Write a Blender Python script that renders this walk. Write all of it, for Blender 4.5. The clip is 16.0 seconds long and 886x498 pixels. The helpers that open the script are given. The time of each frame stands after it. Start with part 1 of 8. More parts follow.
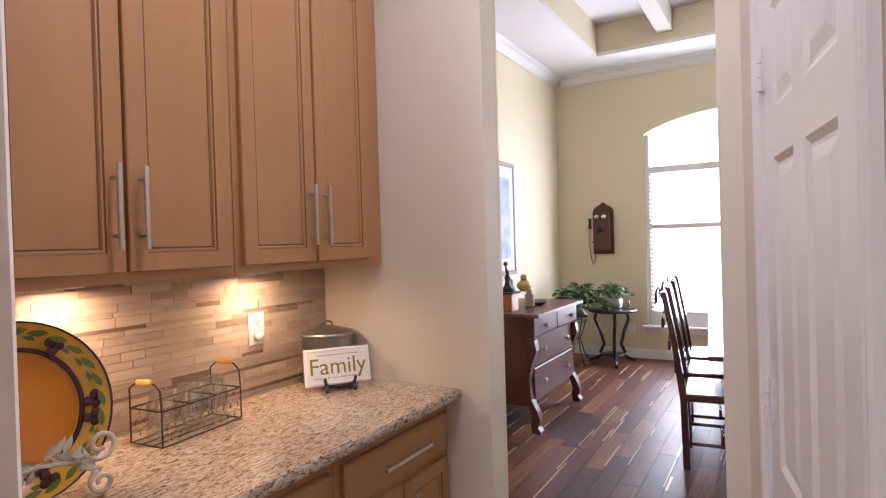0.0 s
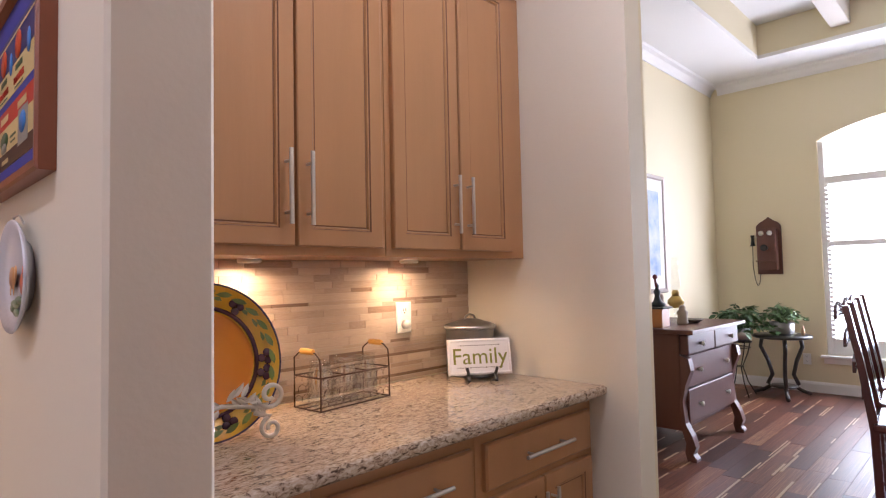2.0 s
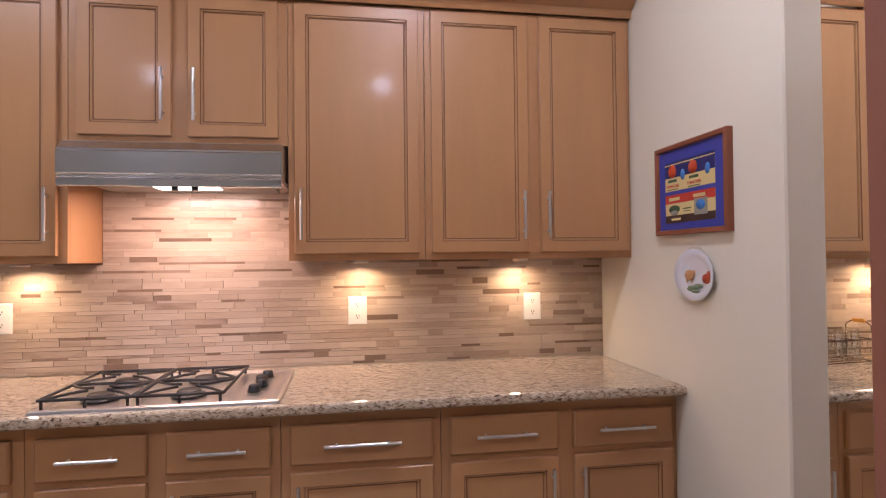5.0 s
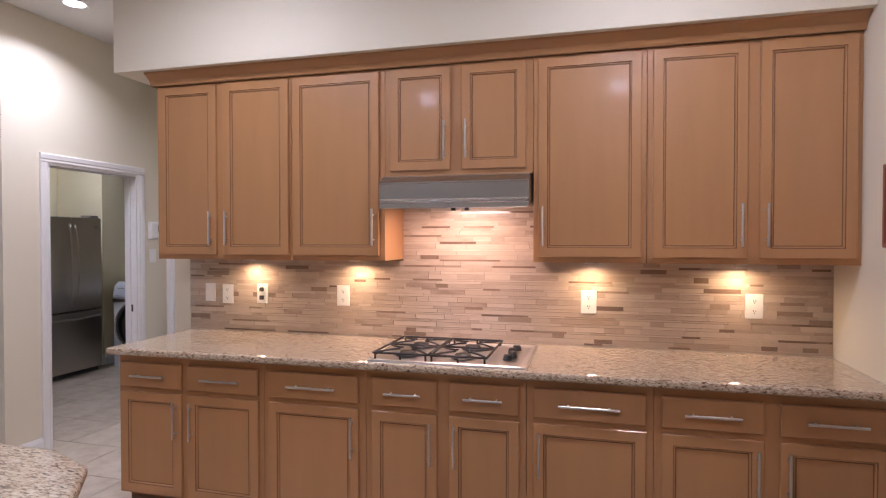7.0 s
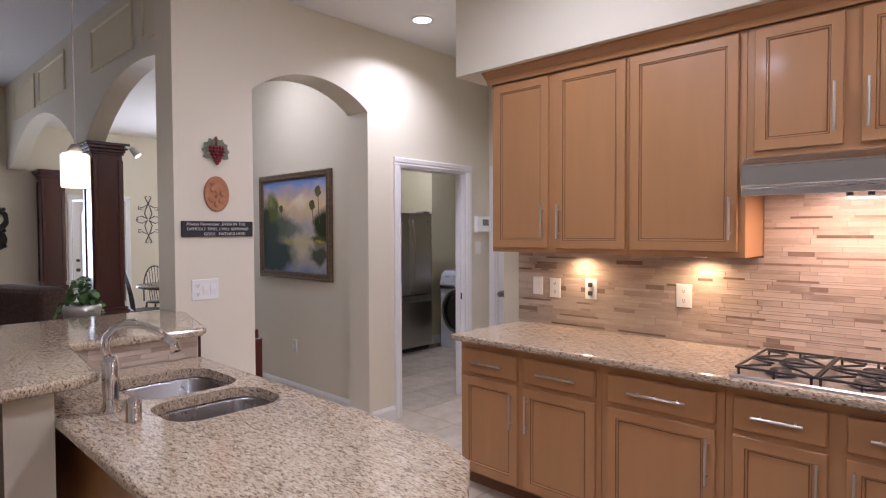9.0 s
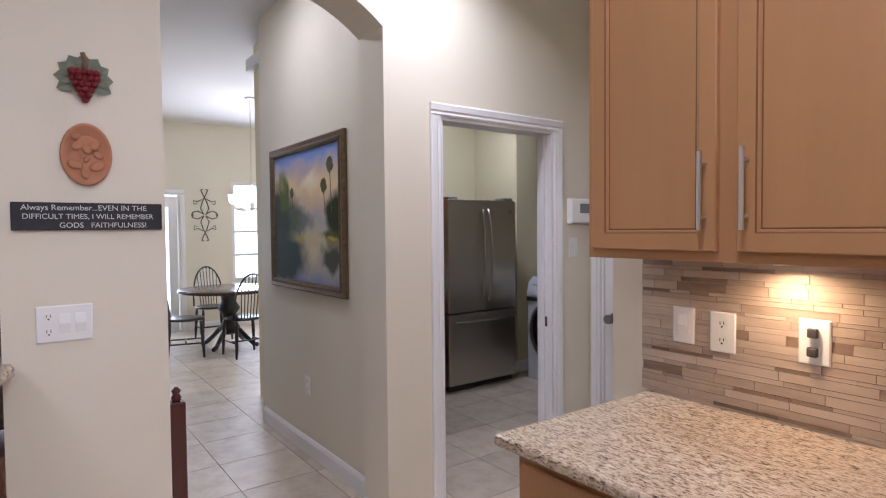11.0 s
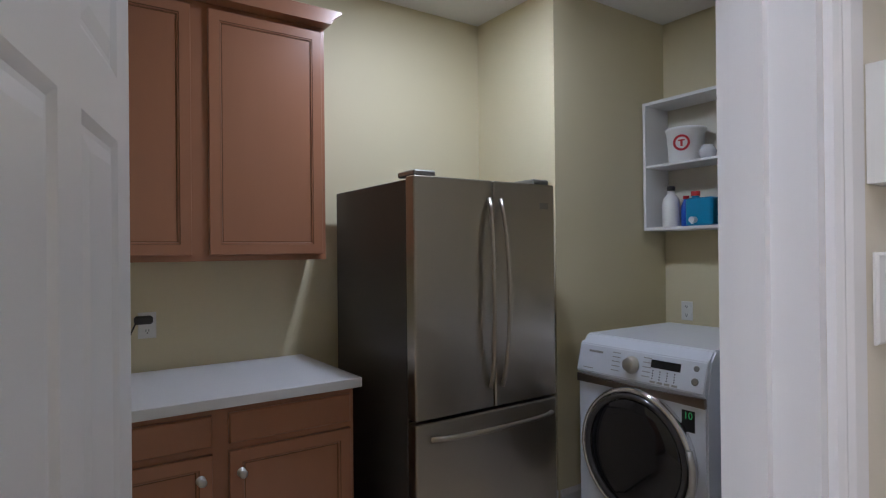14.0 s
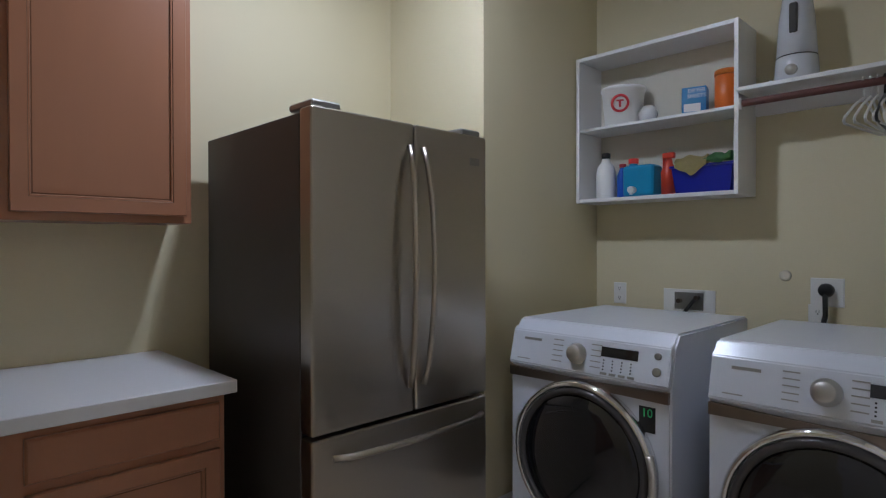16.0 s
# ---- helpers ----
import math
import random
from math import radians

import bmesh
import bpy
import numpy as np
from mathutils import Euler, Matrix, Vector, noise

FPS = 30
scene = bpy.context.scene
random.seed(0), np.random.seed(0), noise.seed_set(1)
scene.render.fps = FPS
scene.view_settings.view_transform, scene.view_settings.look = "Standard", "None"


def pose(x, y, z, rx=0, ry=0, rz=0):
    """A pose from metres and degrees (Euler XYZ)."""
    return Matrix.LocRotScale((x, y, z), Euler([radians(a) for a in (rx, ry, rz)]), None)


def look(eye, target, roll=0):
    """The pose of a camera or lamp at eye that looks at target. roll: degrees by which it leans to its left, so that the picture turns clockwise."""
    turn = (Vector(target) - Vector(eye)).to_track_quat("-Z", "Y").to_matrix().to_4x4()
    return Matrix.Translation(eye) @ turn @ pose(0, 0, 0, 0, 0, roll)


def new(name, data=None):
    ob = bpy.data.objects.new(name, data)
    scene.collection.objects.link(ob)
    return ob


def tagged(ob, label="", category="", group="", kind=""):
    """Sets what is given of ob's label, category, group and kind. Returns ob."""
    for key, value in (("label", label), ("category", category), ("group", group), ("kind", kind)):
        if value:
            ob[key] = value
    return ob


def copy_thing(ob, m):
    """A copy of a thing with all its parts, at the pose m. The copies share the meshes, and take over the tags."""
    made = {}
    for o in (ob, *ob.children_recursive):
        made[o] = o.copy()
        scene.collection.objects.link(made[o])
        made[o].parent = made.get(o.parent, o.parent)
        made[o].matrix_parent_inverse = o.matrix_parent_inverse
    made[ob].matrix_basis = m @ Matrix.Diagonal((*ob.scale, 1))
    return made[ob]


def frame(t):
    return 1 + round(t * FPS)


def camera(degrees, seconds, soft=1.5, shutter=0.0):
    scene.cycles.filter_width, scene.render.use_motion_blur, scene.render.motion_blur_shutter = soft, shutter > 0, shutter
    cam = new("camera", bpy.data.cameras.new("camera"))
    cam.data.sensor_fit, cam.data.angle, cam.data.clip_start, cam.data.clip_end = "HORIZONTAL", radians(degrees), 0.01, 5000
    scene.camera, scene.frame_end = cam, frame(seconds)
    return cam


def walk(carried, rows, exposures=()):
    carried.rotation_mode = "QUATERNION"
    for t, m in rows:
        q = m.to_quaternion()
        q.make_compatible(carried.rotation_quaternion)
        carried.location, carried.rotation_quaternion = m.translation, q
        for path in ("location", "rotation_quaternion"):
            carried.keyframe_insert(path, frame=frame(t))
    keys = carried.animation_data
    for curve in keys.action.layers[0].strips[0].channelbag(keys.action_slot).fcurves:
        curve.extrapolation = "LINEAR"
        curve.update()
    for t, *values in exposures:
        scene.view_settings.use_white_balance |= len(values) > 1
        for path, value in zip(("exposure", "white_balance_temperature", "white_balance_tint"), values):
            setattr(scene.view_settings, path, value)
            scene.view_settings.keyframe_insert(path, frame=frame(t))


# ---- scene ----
cam = camera(75.3, 16.0, soft=1.2)

PATH = [
    (0, (-0.019, 0.57, 1.446), (1.706, 1.582, 1.426), -1.7),
    (0.5, (0.073, 0.572, 1.413), (1.689, 1.751, 1.409), -1.6),
    (1, (0.126, 0.567, 1.356), (1.654, 1.857, 1.372), -1.5),
    (1.5, (0.135, 0.545, 1.313), (1.608, 1.896, 1.379), -1.5),
    (2, (-0.039, 0.559, 1.308), (1.388, 1.957, 1.403), -1.2),
    (2.5, (-0.281, 0.568, 1.341), (1.103, 2.008, 1.446), -0.9),
    (3, (-0.588, 0.519, 1.362), (0.742, 2.008, 1.475), -0.9),
    (3.5, (-0.775, 0.37, 1.362), (0.416, 1.973, 1.468), -0.8),
    (4, (-0.898, 0.224, 1.367), (0.004, 2.007, 1.446), -0.8),
    (4.5, (-0.996, 0.03, 1.359), (-0.404, 1.94, 1.412), -0.6),
    (5, (-1.063, -0.158, 1.39), (-0.742, 1.816, 1.422), -0.6),
    (5.2, (-1.053, -0.218, 1.397), (-0.827, 1.769, 1.427), -0.4),
    (7.3, (-1.004, -0.785, 1.509), (-1.634, 1.113, 1.463), -0.1),
    (7.5, (-1.037, -0.778, 1.504), (-1.749, 1.09, 1.458), -0.1),
    (8, (-1.124, -0.798, 1.518), (-2.016, 0.991, 1.459), -0.2),
    (8.5, (-1.224, -0.806, 1.526), (-2.373, 0.829, 1.461), -0.3),
    (9, (-1.32, -0.694, 1.511), (-2.683, 0.768, 1.451), -0.2),
    (9.5, (-1.496, -0.335, 1.534), (-2.974, 1.011, 1.468), -0.2),
    (10, (-1.769, 0.064, 1.507), (-3.31, 1.336, 1.436), -0.2),
    (10.2, (-1.879, 0.22, 1.506), (-3.431, 1.479, 1.431), -0.2),
    (12.3, (-3.393, 1.496, 1.417), (-5.081, 2.569, 1.405), -0.8),
    (12.5, (-3.55, 1.628, 1.432), (-5.231, 2.713, 1.439), -0.7),
    (13, (-3.892, 2.021, 1.411), (-5.539, 3.156, 1.422), -0.7),
    (13.5, (-4.204, 2.379, 1.422), (-5.848, 3.517, 1.428), -0.6),
    (14, (-4.453, 2.562, 1.426), (-6.101, 3.696, 1.434), -0.6),
    (14.5, (-4.623, 2.646, 1.38), (-6.269, 3.781, 1.381), -0.4),
    (15, (-4.763, 2.753, 1.379), (-6.392, 3.914, 1.361), -0.2),
    (15.5, (-4.881, 2.834, 1.333), (-6.431, 4.098, 1.311), -0.1),
    (16, (-4.934, 2.862, 1.317), (-6.361, 4.264, 1.299), -0.1),
]
EXPOSURES = [(0, 0.0, 5690, 27), (2.5, 0.0, 5650, 26), (4.0, 0.0, 5620, 24), (10.0, 0.03, 5600, 22), (12.5, 0.0, 5330, 16), (13.6, 0.0, 5400, 15), (14.5, 0.20, 5330, 14), (16, 0.15, 5360, 14)]
walk(cam, [(t, look(eye, aim, roll)) for t, eye, aim, roll in PATH], EXPOSURES)

# ---- world, large lights ----
world = bpy.data.worlds.new("sky")
scene.world = world
world.use_nodes = True
wn = world.node_tree
sky = wn.nodes.new("ShaderNodeTexSky")
sky.sky_type, sky.sun_disc = "NISHITA", False
sky.sun_elevation, sky.sun_rotation = radians(48), radians(150)
wn.nodes["Background"].inputs[1].default_value = 0.12
wn.links.new(sky.outputs[0], wn.nodes["Background"].inputs[0])
sun = new("sun", bpy.data.lights.new("sun", "SUN"))
sun.data.energy, sun.data.angle, sun.data.color = 2.5, radians(0.6), (1.0, 0.95, 0.86)
sun.matrix_world = look((20, -25, 30), (0, 0, 0))


def area(name, eye, target, size, watts, colour, size_y=None, spread=180):
    li = bpy.data.lights.new(name, "AREA")
    li.energy, li.color, li.size, li.spread = watts, colour, size, radians(spread)
    li.shape = "RECTANGLE" if size_y else "DISK"
    if size_y:
        li.size_y = size_y
    ob = new(name, li)
    ob.matrix_world = look(eye, target)
    return ob


WARM, DAY, CAN = (1.0, 0.67, 0.33), (0.93, 0.97, 1.0), (1.0, 0.955, 0.93)
CANS = [(-4.32, 2.31), (-2.80, 1.20), (-0.75, 1.12), (-2.75, -0.9), (-0.75, -0.9)]
KC = 3.06  # kitchen ceiling
for cx, cy in CANS:
    area("can_light", (cx, cy, KC - 0.03), (cx, cy, 0), 0.13, 18 if cx > -4 else 12.2, CAN, spread=180 if cx > -4 else 135)
area("can_light", (-5.85, 1.62, 3.07), (-5.85, 1.62, 0), 0.13, 11, CAN)
area("can_light", (1.05, 1.15, KC - 0.03), (1.05, 1.15, 0), 0.13, 13.5, CAN)
area("laundry_light", (-6.43, 4.10, 2.855), (-6.43, 4.10, 0), 0.15, 15, (0.95, 0.97, 1.0))
area("window_light", (7.18, 0.9, 1.6), (0, 0.9, 1.2), 1.7, 150, DAY, 2.4)
area("nook_light", (-11.3, 4.0, 1.5), (0, 4.0, 1.2), 1.2, 60, DAY, 1.4)
area("nook_door_light", (-11.5, 2.27, 1.1), (0, 2.27, 1.0), 0.5, 5, DAY, 1.6)
nl = new("chandelier_light", bpy.data.lights.new("chandelier_light", "POINT"))
nl.data.energy, nl.data.color, nl.data.shadow_soft_size, nl.location = 26, (1.0, 0.93, 0.84), 0.2, (-9.45, 3.04, 2.08)
area("family_light", (-11.45, -0.2, 1.5), (0, 0, 1.0), 1.2, 30, DAY, 1.4)
PUCKS = [(-3.085, 2.40), (-2.375, 2.40), (-1.015, 2.40), (-0.287, 2.40), (0.766, 2.145), (1.384, 2.13)]
for px, py in PUCKS:
    area("puck_light", (px, py, 1.350), (px, py + 0.02, 0), 0.05, 1.55 if px < 0 else 2.2, WARM, spread=172)
area("hood_light", (-1.70, 2.22, 1.669), (-1.70, 2.38, 0), 0.40, 7.2, (1.0, 0.66, 0.46), 0.12)


# ---- materials ----
def mat(name, base, rough=0.5, metal=0.0, noise=0.0, scale=8.0, dark=0.75, bump=0.0, bscale=60.0, stretch=(1, 1, 1), coat=0.0, island=0.0, alt=None, ior=None, glow=0.0, detail=6.0, rvar=0.0, spec=None):
    """A surface of one base colour, mixed with a darker or other tone by a noise, with fine relief."""
    m = bpy.data.materials.new(name)
    m.use_nodes = True
    t = m.node_tree
    b = t.nodes["Principled BSDF"]
    b.inputs["Base Color"].default_value = (*base, 1)
    b.inputs["Roughness"].default_value = rough
    b.inputs["Metallic"].default_value = metal
    b.inputs["Coat Weight"].default_value = coat
    b.inputs["Coat Roughness"].default_value = 0.12
    if spec is not None:
        b.inputs["Specular IOR Level"].default_value = spec
    if ior:
        b.inputs["IOR"].default_value = ior
    if glow:
        b.inputs["Emission Color"].default_value = (*base, 1)
        b.inputs["Emission Strength"].default_value = glow
    co = t.nodes.new("ShaderNodeTexCoord")
    mp = t.nodes.new("ShaderNodeMapping")
    mp.inputs["Scale"].default_value = stretch
    t.links.new(co.outputs["Object"], mp.inputs[0])
    out = None
    if noise:
        n = t.nodes.new("ShaderNodeTexNoise")
        n.inputs["Scale"].default_value, n.inputs["Detail"].default_value, n.inputs["Roughness"].default_value = scale, detail, 0.62
        t.links.new(mp.outputs[0], n.inputs["Vector"])
        r = t.nodes.new("ShaderNodeValToRGB")
        r.color_ramp.elements[0].position, r.color_ramp.elements[1].position = 0.5 - 0.22 / max(noise, 0.2), 0.5 + 0.22 / max(noise, 0.2)
        d = alt or tuple(c * dark for c in base)
        d = tuple(b0 + (d0 - b0) * min(1, noise * 1.5) for b0, d0 in zip(base, d))
        r.color_ramp.elements[0].color, r.color_ramp.elements[1].color = (*d, 1), (*base, 1)
        t.links.new(n.outputs[0], r.inputs[0])
        out = r.outputs[0]
        if rvar:
            ma = t.nodes.new("ShaderNodeMapRange")
            ma.inputs[3].default_value, ma.inputs[4].default_value = rough - rvar, rough + rvar
            t.links.new(n.outputs[0], ma.inputs[0])
            t.links.new(ma.outputs[0], b.inputs["Roughness"])
    if island:
        i = t.nodes.new("ShaderNodeObjectInfo")
        h = t.nodes.new("ShaderNodeHueSaturation")
        ma = t.nodes.new("ShaderNodeMapRange")
        ma.inputs[3].default_value, ma.inputs[4].default_value = 1 - island, 1 + island
        t.links.new(i.outputs["Random"], ma.inputs[0])
        t.links.new(ma.outputs[0], h.inputs["Value"])
        h.inputs["Color"].default_value = (*base, 1)
        if out:
            t.links.new(out, h.inputs["Color"])
        out = h.outputs[0]
    if out:
        t.links.new(out, b.inputs["Base Color"])
    if bump:
        n2 = t.nodes.new("ShaderNodeTexNoise")
        n2.inputs["Scale"].default_value, n2.inputs["Detail"].default_value = bscale, 4
        t.links.new(mp.outputs[0], n2.inputs["Vector"])
        bp = t.nodes.new("ShaderNodeBump")
        bp.inputs["Strength"].default_value, bp.inputs["Distance"].default_value = bump, 0.004
        t.links.new(n2.outputs[0], bp.inputs["Height"])
        t.links.new(bp.outputs[0], b.inputs["Normal"])
    return m


def ramp_mat(name, stops, rough, scale, stretch=(1, 1, 1), random_shift=0.0, metal=0.0, detail=8.0, bump=0.0, rand_value=0.0, distort=0.0, coat=0.0, per_island=False):
    """A surface whose noise runs through several colours: stone, streaked wood, tile."""
    m = bpy.data.materials.new(name)
    m.use_nodes = True
    t = m.node_tree
    b = t.nodes["Principled BSDF"]
    b.inputs["Roughness"].default_value, b.inputs["Metallic"].default_value = rough, metal
    b.inputs["Coat Weight"].default_value = coat
    co = t.nodes.new("ShaderNodeTexCoord")
    mp = t.nodes.new("ShaderNodeMapping")
    mp.inputs["Scale"].default_value = stretch
    n = t.nodes.new("ShaderNodeTexNoise")
    n.inputs["Scale"].default_value, n.inputs["Detail"].default_value, n.inputs["Roughness"].default_value = scale, detail, 0.65
    n.inputs["Distortion"].default_value = distort
    r = t.nodes.new("ShaderNodeValToRGB")
    while len(r.color_ramp.elements) < len(stops):
        r.color_ramp.elements.new(0.5)
    for e, (p, c) in zip(r.color_ramp.elements, stops):
        e.position, e.color = p, (*c, 1)
    t.links.new(co.outputs["Object"], mp.inputs[0])
    t.links.new(mp.outputs[0], n.inputs["Vector"])
    t.links.new(n.outputs[0], r.inputs[0])
    out, fac = r.outputs[0], n.outputs[0]
    if random_shift or rand_value:
        src = t.nodes.new("ShaderNodeNewGeometry").outputs["Random Per Island"] if per_island else t.nodes.new("ShaderNodeObjectInfo").outputs["Random"]
        if random_shift:
            ma = t.nodes.new("ShaderNodeMath")
            ma.operation = "MULTIPLY_ADD"
            ma.inputs[1].default_value = random_shift
            sub = t.nodes.new("ShaderNodeMath")
            sub.operation = "SUBTRACT"
            sub.inputs[1].default_value = random_shift / 2
            t.links.new(src, ma.inputs[0])
            t.links.new(n.outputs[0], ma.inputs[2])
            t.links.new(ma.outputs[0], sub.inputs[0])
            t.links.new(sub.outputs[0], r.inputs[0])
            av = t.nodes.new("ShaderNodeVectorMath")
            av.operation = "SCALE"
            cx = t.nodes.new("ShaderNodeCombineXYZ")
            for k in range(3):
                t.links.new(src, cx.inputs[k])
            t.links.new(cx.outputs[0], av.inputs[0])
            av.inputs["Scale"].default_value = 37.0
            t.links.new(av.outputs[0], mp.inputs["Location"])
        if rand_value:
            h = t.nodes.new("ShaderNodeHueSaturation")
            mr = t.nodes.new("ShaderNodeMapRange")
            mr.inputs[3].default_value, mr.inputs[4].default_value = 1 - rand_value, 1 + rand_value
            t.links.new(src, mr.inputs[0])
            t.links.new(mr.outputs[0], h.inputs["Value"])
            t.links.new(out, h.inputs["Color"])
            out = h.outputs[0]
    t.links.new(out, b.inputs["Base Color"])
    if bump:
        bp = t.nodes.new("ShaderNodeBump")
        bp.inputs["Strength"].default_value, bp.inputs["Distance"].default_value = bump, 0.003
        t.links.new(fac, bp.inputs["Height"])
        t.links.new(bp.outputs[0], b.inputs["Normal"])
    return m


def glass_mat(name, tint=(1, 1, 1), rough=0.0):
    m = bpy.data.materials.new(name)
    m.use_nodes = True
    b = m.node_tree.nodes["Principled BSDF"]
    b.inputs["Base Color"].default_value = (*tint, 1)
    b.inputs["Transmission Weight"].default_value, b.inputs["Roughness"].default_value, b.inputs["IOR"].default_value = 1.0, rough, 1.45
    return m


M = {}
M["wall"] = mat("cream_wall_paint", (0.745, 0.69, 0.56), 0.62, noise=0.35, scale=1.6, dark=0.93, bump=0.10, bscale=90)
M["wall_din"] = mat("yellow_wall_paint", (0.74, 0.66, 0.46), 0.62, noise=0.35, scale=1.6, dark=0.93, bump=0.10, bscale=90)
M["wall_l"] = mat("laundry_wall_paint", (0.72, 0.645, 0.425), 0.62, noise=0.35, scale=1.6, dark=0.93, bump=0.10, bscale=90)
M["ceil"] = mat("ceiling_paint", (0.80, 0.79, 0.77), 0.8, noise=0.3, scale=3, dark=0.95, bump=0.35, bscale=45)
M["white"] = mat("white_trim_paint", (0.82, 0.81, 0.80), 0.35, noise=0.3, scale=4, dark=0.95)
M["maple"] = mat("maple_stained", (0.495, 0.258, 0.108), 0.36, noise=0.55, scale=2.6, dark=0.74, bump=0.06, bscale=30, stretch=(3, 3, 0.35), coat=0.15)
# darker brown used for door grooves, toe kicks and the bar support
M["maple_dk"] = mat("maple_dark_brown", (0.20, 0.09, 0.04), 0.5, noise=0.3, scale=8, dark=0.7)
M["maple_h"] = mat("maple_horizontal", (0.495, 0.258, 0.108), 0.36, noise=0.55, scale=2.6, dark=0.74, bump=0.06, bscale=30, stretch=(0.35, 3, 3), coat=0.15)
M["redwood"] = mat("cherry_stained", (0.40, 0.180, 0.095), 0.30, noise=0.45, scale=2.4, dark=0.75, bump=0.05, bscale=30, stretch=(3, 3, 0.35), coat=0.2)
M["brownpanel"] = mat("brown_panel", (0.30, 0.12, 0.075), 0.4, noise=0.35, scale=2.0, dark=0.8, stretch=(3, 3, 0.4))
M["granite"] = ramp_mat("granite", [(0.30, (0.030, 0.024, 0.022)), (0.385, (0.13, 0.085, 0.055)), (0.45, (0.37, 0.275, 0.185)), (0.54, (0.52, 0.42, 0.305)), (0.70, (0.66, 0.585, 0.46))], 0.10, 88, stretch=(0.62, 1.75, 1.2), detail=5, distort=0.9, coat=0.3)
M["splash"] = ramp_mat("mosaic_tile", [(0.12, (0.31, 0.225, 0.165)), (0.30, (0.43, 0.335, 0.255)), (0.55, (0.51, 0.41, 0.32)), (0.85, (0.60, 0.50, 0.405))], 0.28, 5, stretch=(1, 1, 5), random_shift=0.5, coat=0.2, detail=3, per_island=False)
M["splash_j"] = ramp_mat("mosaic_tile_joined", [(0.12, (0.31, 0.225, 0.165)), (0.30, (0.43, 0.335, 0.255)), (0.55, (0.51, 0.41, 0.32)), (0.85, (0.60, 0.50, 0.405))], 0.28, 5, stretch=(1, 1, 5), random_shift=0.5, coat=0.2, detail=3, per_island=True)
M["splash_d"] = ramp_mat("mosaic_glass_strip", [(0.2, (0.20, 0.135, 0.10)), (0.5, (0.29, 0.21, 0.155)), (0.8, (0.39, 0.30, 0.23))], 0.12, 5, stretch=(1, 1, 5), random_shift=0.5, coat=0.4, detail=3)
M["splash_dj"] = ramp_mat("mosaic_glass_strip_joined", [(0.2, (0.20, 0.135, 0.10)), (0.5, (0.29, 0.21, 0.155)), (0.8, (0.39, 0.30, 0.23))], 0.12, 5, stretch=(1, 1, 5), random_shift=0.5, coat=0.4, detail=3, per_island=True)
M["grout"] = mat("grout", (0.44, 0.355, 0.28), 0.8, noise=0.3, scale=40)
M["ftile"] = ramp_mat("porcelain_floor_tile", [(0.3, (0.43, 0.355, 0.27)), (0.5, (0.54, 0.46, 0.36)), (0.7, (0.62, 0.54, 0.44))], 0.42, 3.5, detail=9, random_shift=0.10, rand_value=0.04)
M["fgrout"] = mat("floor_grout", (0.33, 0.28, 0.22), 0.9, noise=0.4, scale=30)
M["plank"] = ramp_mat("acacia_plank", [(0.10, (0.024, 0.008, 0.006)), (0.35, (0.058, 0.017, 0.010)), (0.55, (0.105, 0.032, 0.017)), (0.72, (0.175, 0.064, 0.032)), (0.95, (0.42, 0.25, 0.13))], 0.42, 4.0, stretch=(0.45, 7, 7), random_shift=0.55, detail=5, coat=0.04, bump=0.15)
M["plank_j"] = ramp_mat("acacia_plank_joined", [(0.10, (0.024, 0.008, 0.006)), (0.35, (0.058, 0.017, 0.010)), (0.55, (0.105, 0.032, 0.017)), (0.72, (0.175, 0.064, 0.032)), (0.95, (0.42, 0.25, 0.13))], 0.42, 4.0, stretch=(0.45, 7, 7), random_shift=0.55, detail=5, coat=0.04, bump=0.15, per_island=True)
M["sap"] = mat("pale_sapwood_edge", (0.50, 0.36, 0.22), 0.3, noise=0.4, scale=20)
M["darkgap"] = mat("dark_gap", (0.03, 0.018, 0.012), 0.7)
M["steel"] = mat("brushed_steel", (0.66, 0.67, 0.69), 0.21, metal=1.0, noise=0.12, scale=2, dark=0.93, bump=0.012, bscale=20, stretch=(1, 6, 40), rvar=0.03)
M["trayst"] = mat("cooktop_steel", (0.72, 0.70, 0.68), 0.34, metal=1.0, noise=0.15, scale=6, dark=0.9)
M["steel_v"] = mat("fridge_steel", (0.47, 0.43, 0.365), 0.29, metal=1.0, noise=0.12, scale=2, dark=0.92, bump=0.004, bscale=25, stretch=(40, 40, 0.6), rvar=0.015)
M["fridge_side"] = mat("fridge_side_paint", (0.070, 0.064, 0.060), 0.4, noise=0.3, scale=3, dark=0.8, bump=0.08, bscale=200)
M["chrome"] = mat("chrome", (0.80, 0.80, 0.82), 0.07, metal=1.0)
M["nickel"] = mat("satin_nickel", (0.62, 0.60, 0.57), 0.36, metal=1.0, noise=0.15, scale=30, dark=0.9)
M["sinksteel"] = mat("sink_steel", (0.36, 0.355, 0.36), 0.27, metal=1.0, noise=0.2, scale=6, dark=0.85, rvar=0.05)
M["aged"] = mat("aged_nickel", (0.30, 0.27, 0.24), 0.28, metal=0.9, noise=0.2, scale=20)
M["bronze"] = mat("dark_bronze", (0.10, 0.075, 0.06), 0.4, metal=0.6)
M["castiron"] = mat("cast_iron", (0.022, 0.018, 0.017), 0.5, noise=0.3, scale=60, dark=0.6)
M["black"] = mat("black_plastic", (0.015, 0.015, 0.016), 0.3)
M["darkglass"] = mat("dark_door_glass", (0.012, 0.012, 0.014), 0.06, coat=0.4)
M["enamel"] = mat("white_enamel", (0.66, 0.68, 0.73), 0.22, noise=0.2, scale=2, dark=0.95)
M["plate_w"] = mat("white_plastic", (0.82, 0.81, 0.78), 0.35)
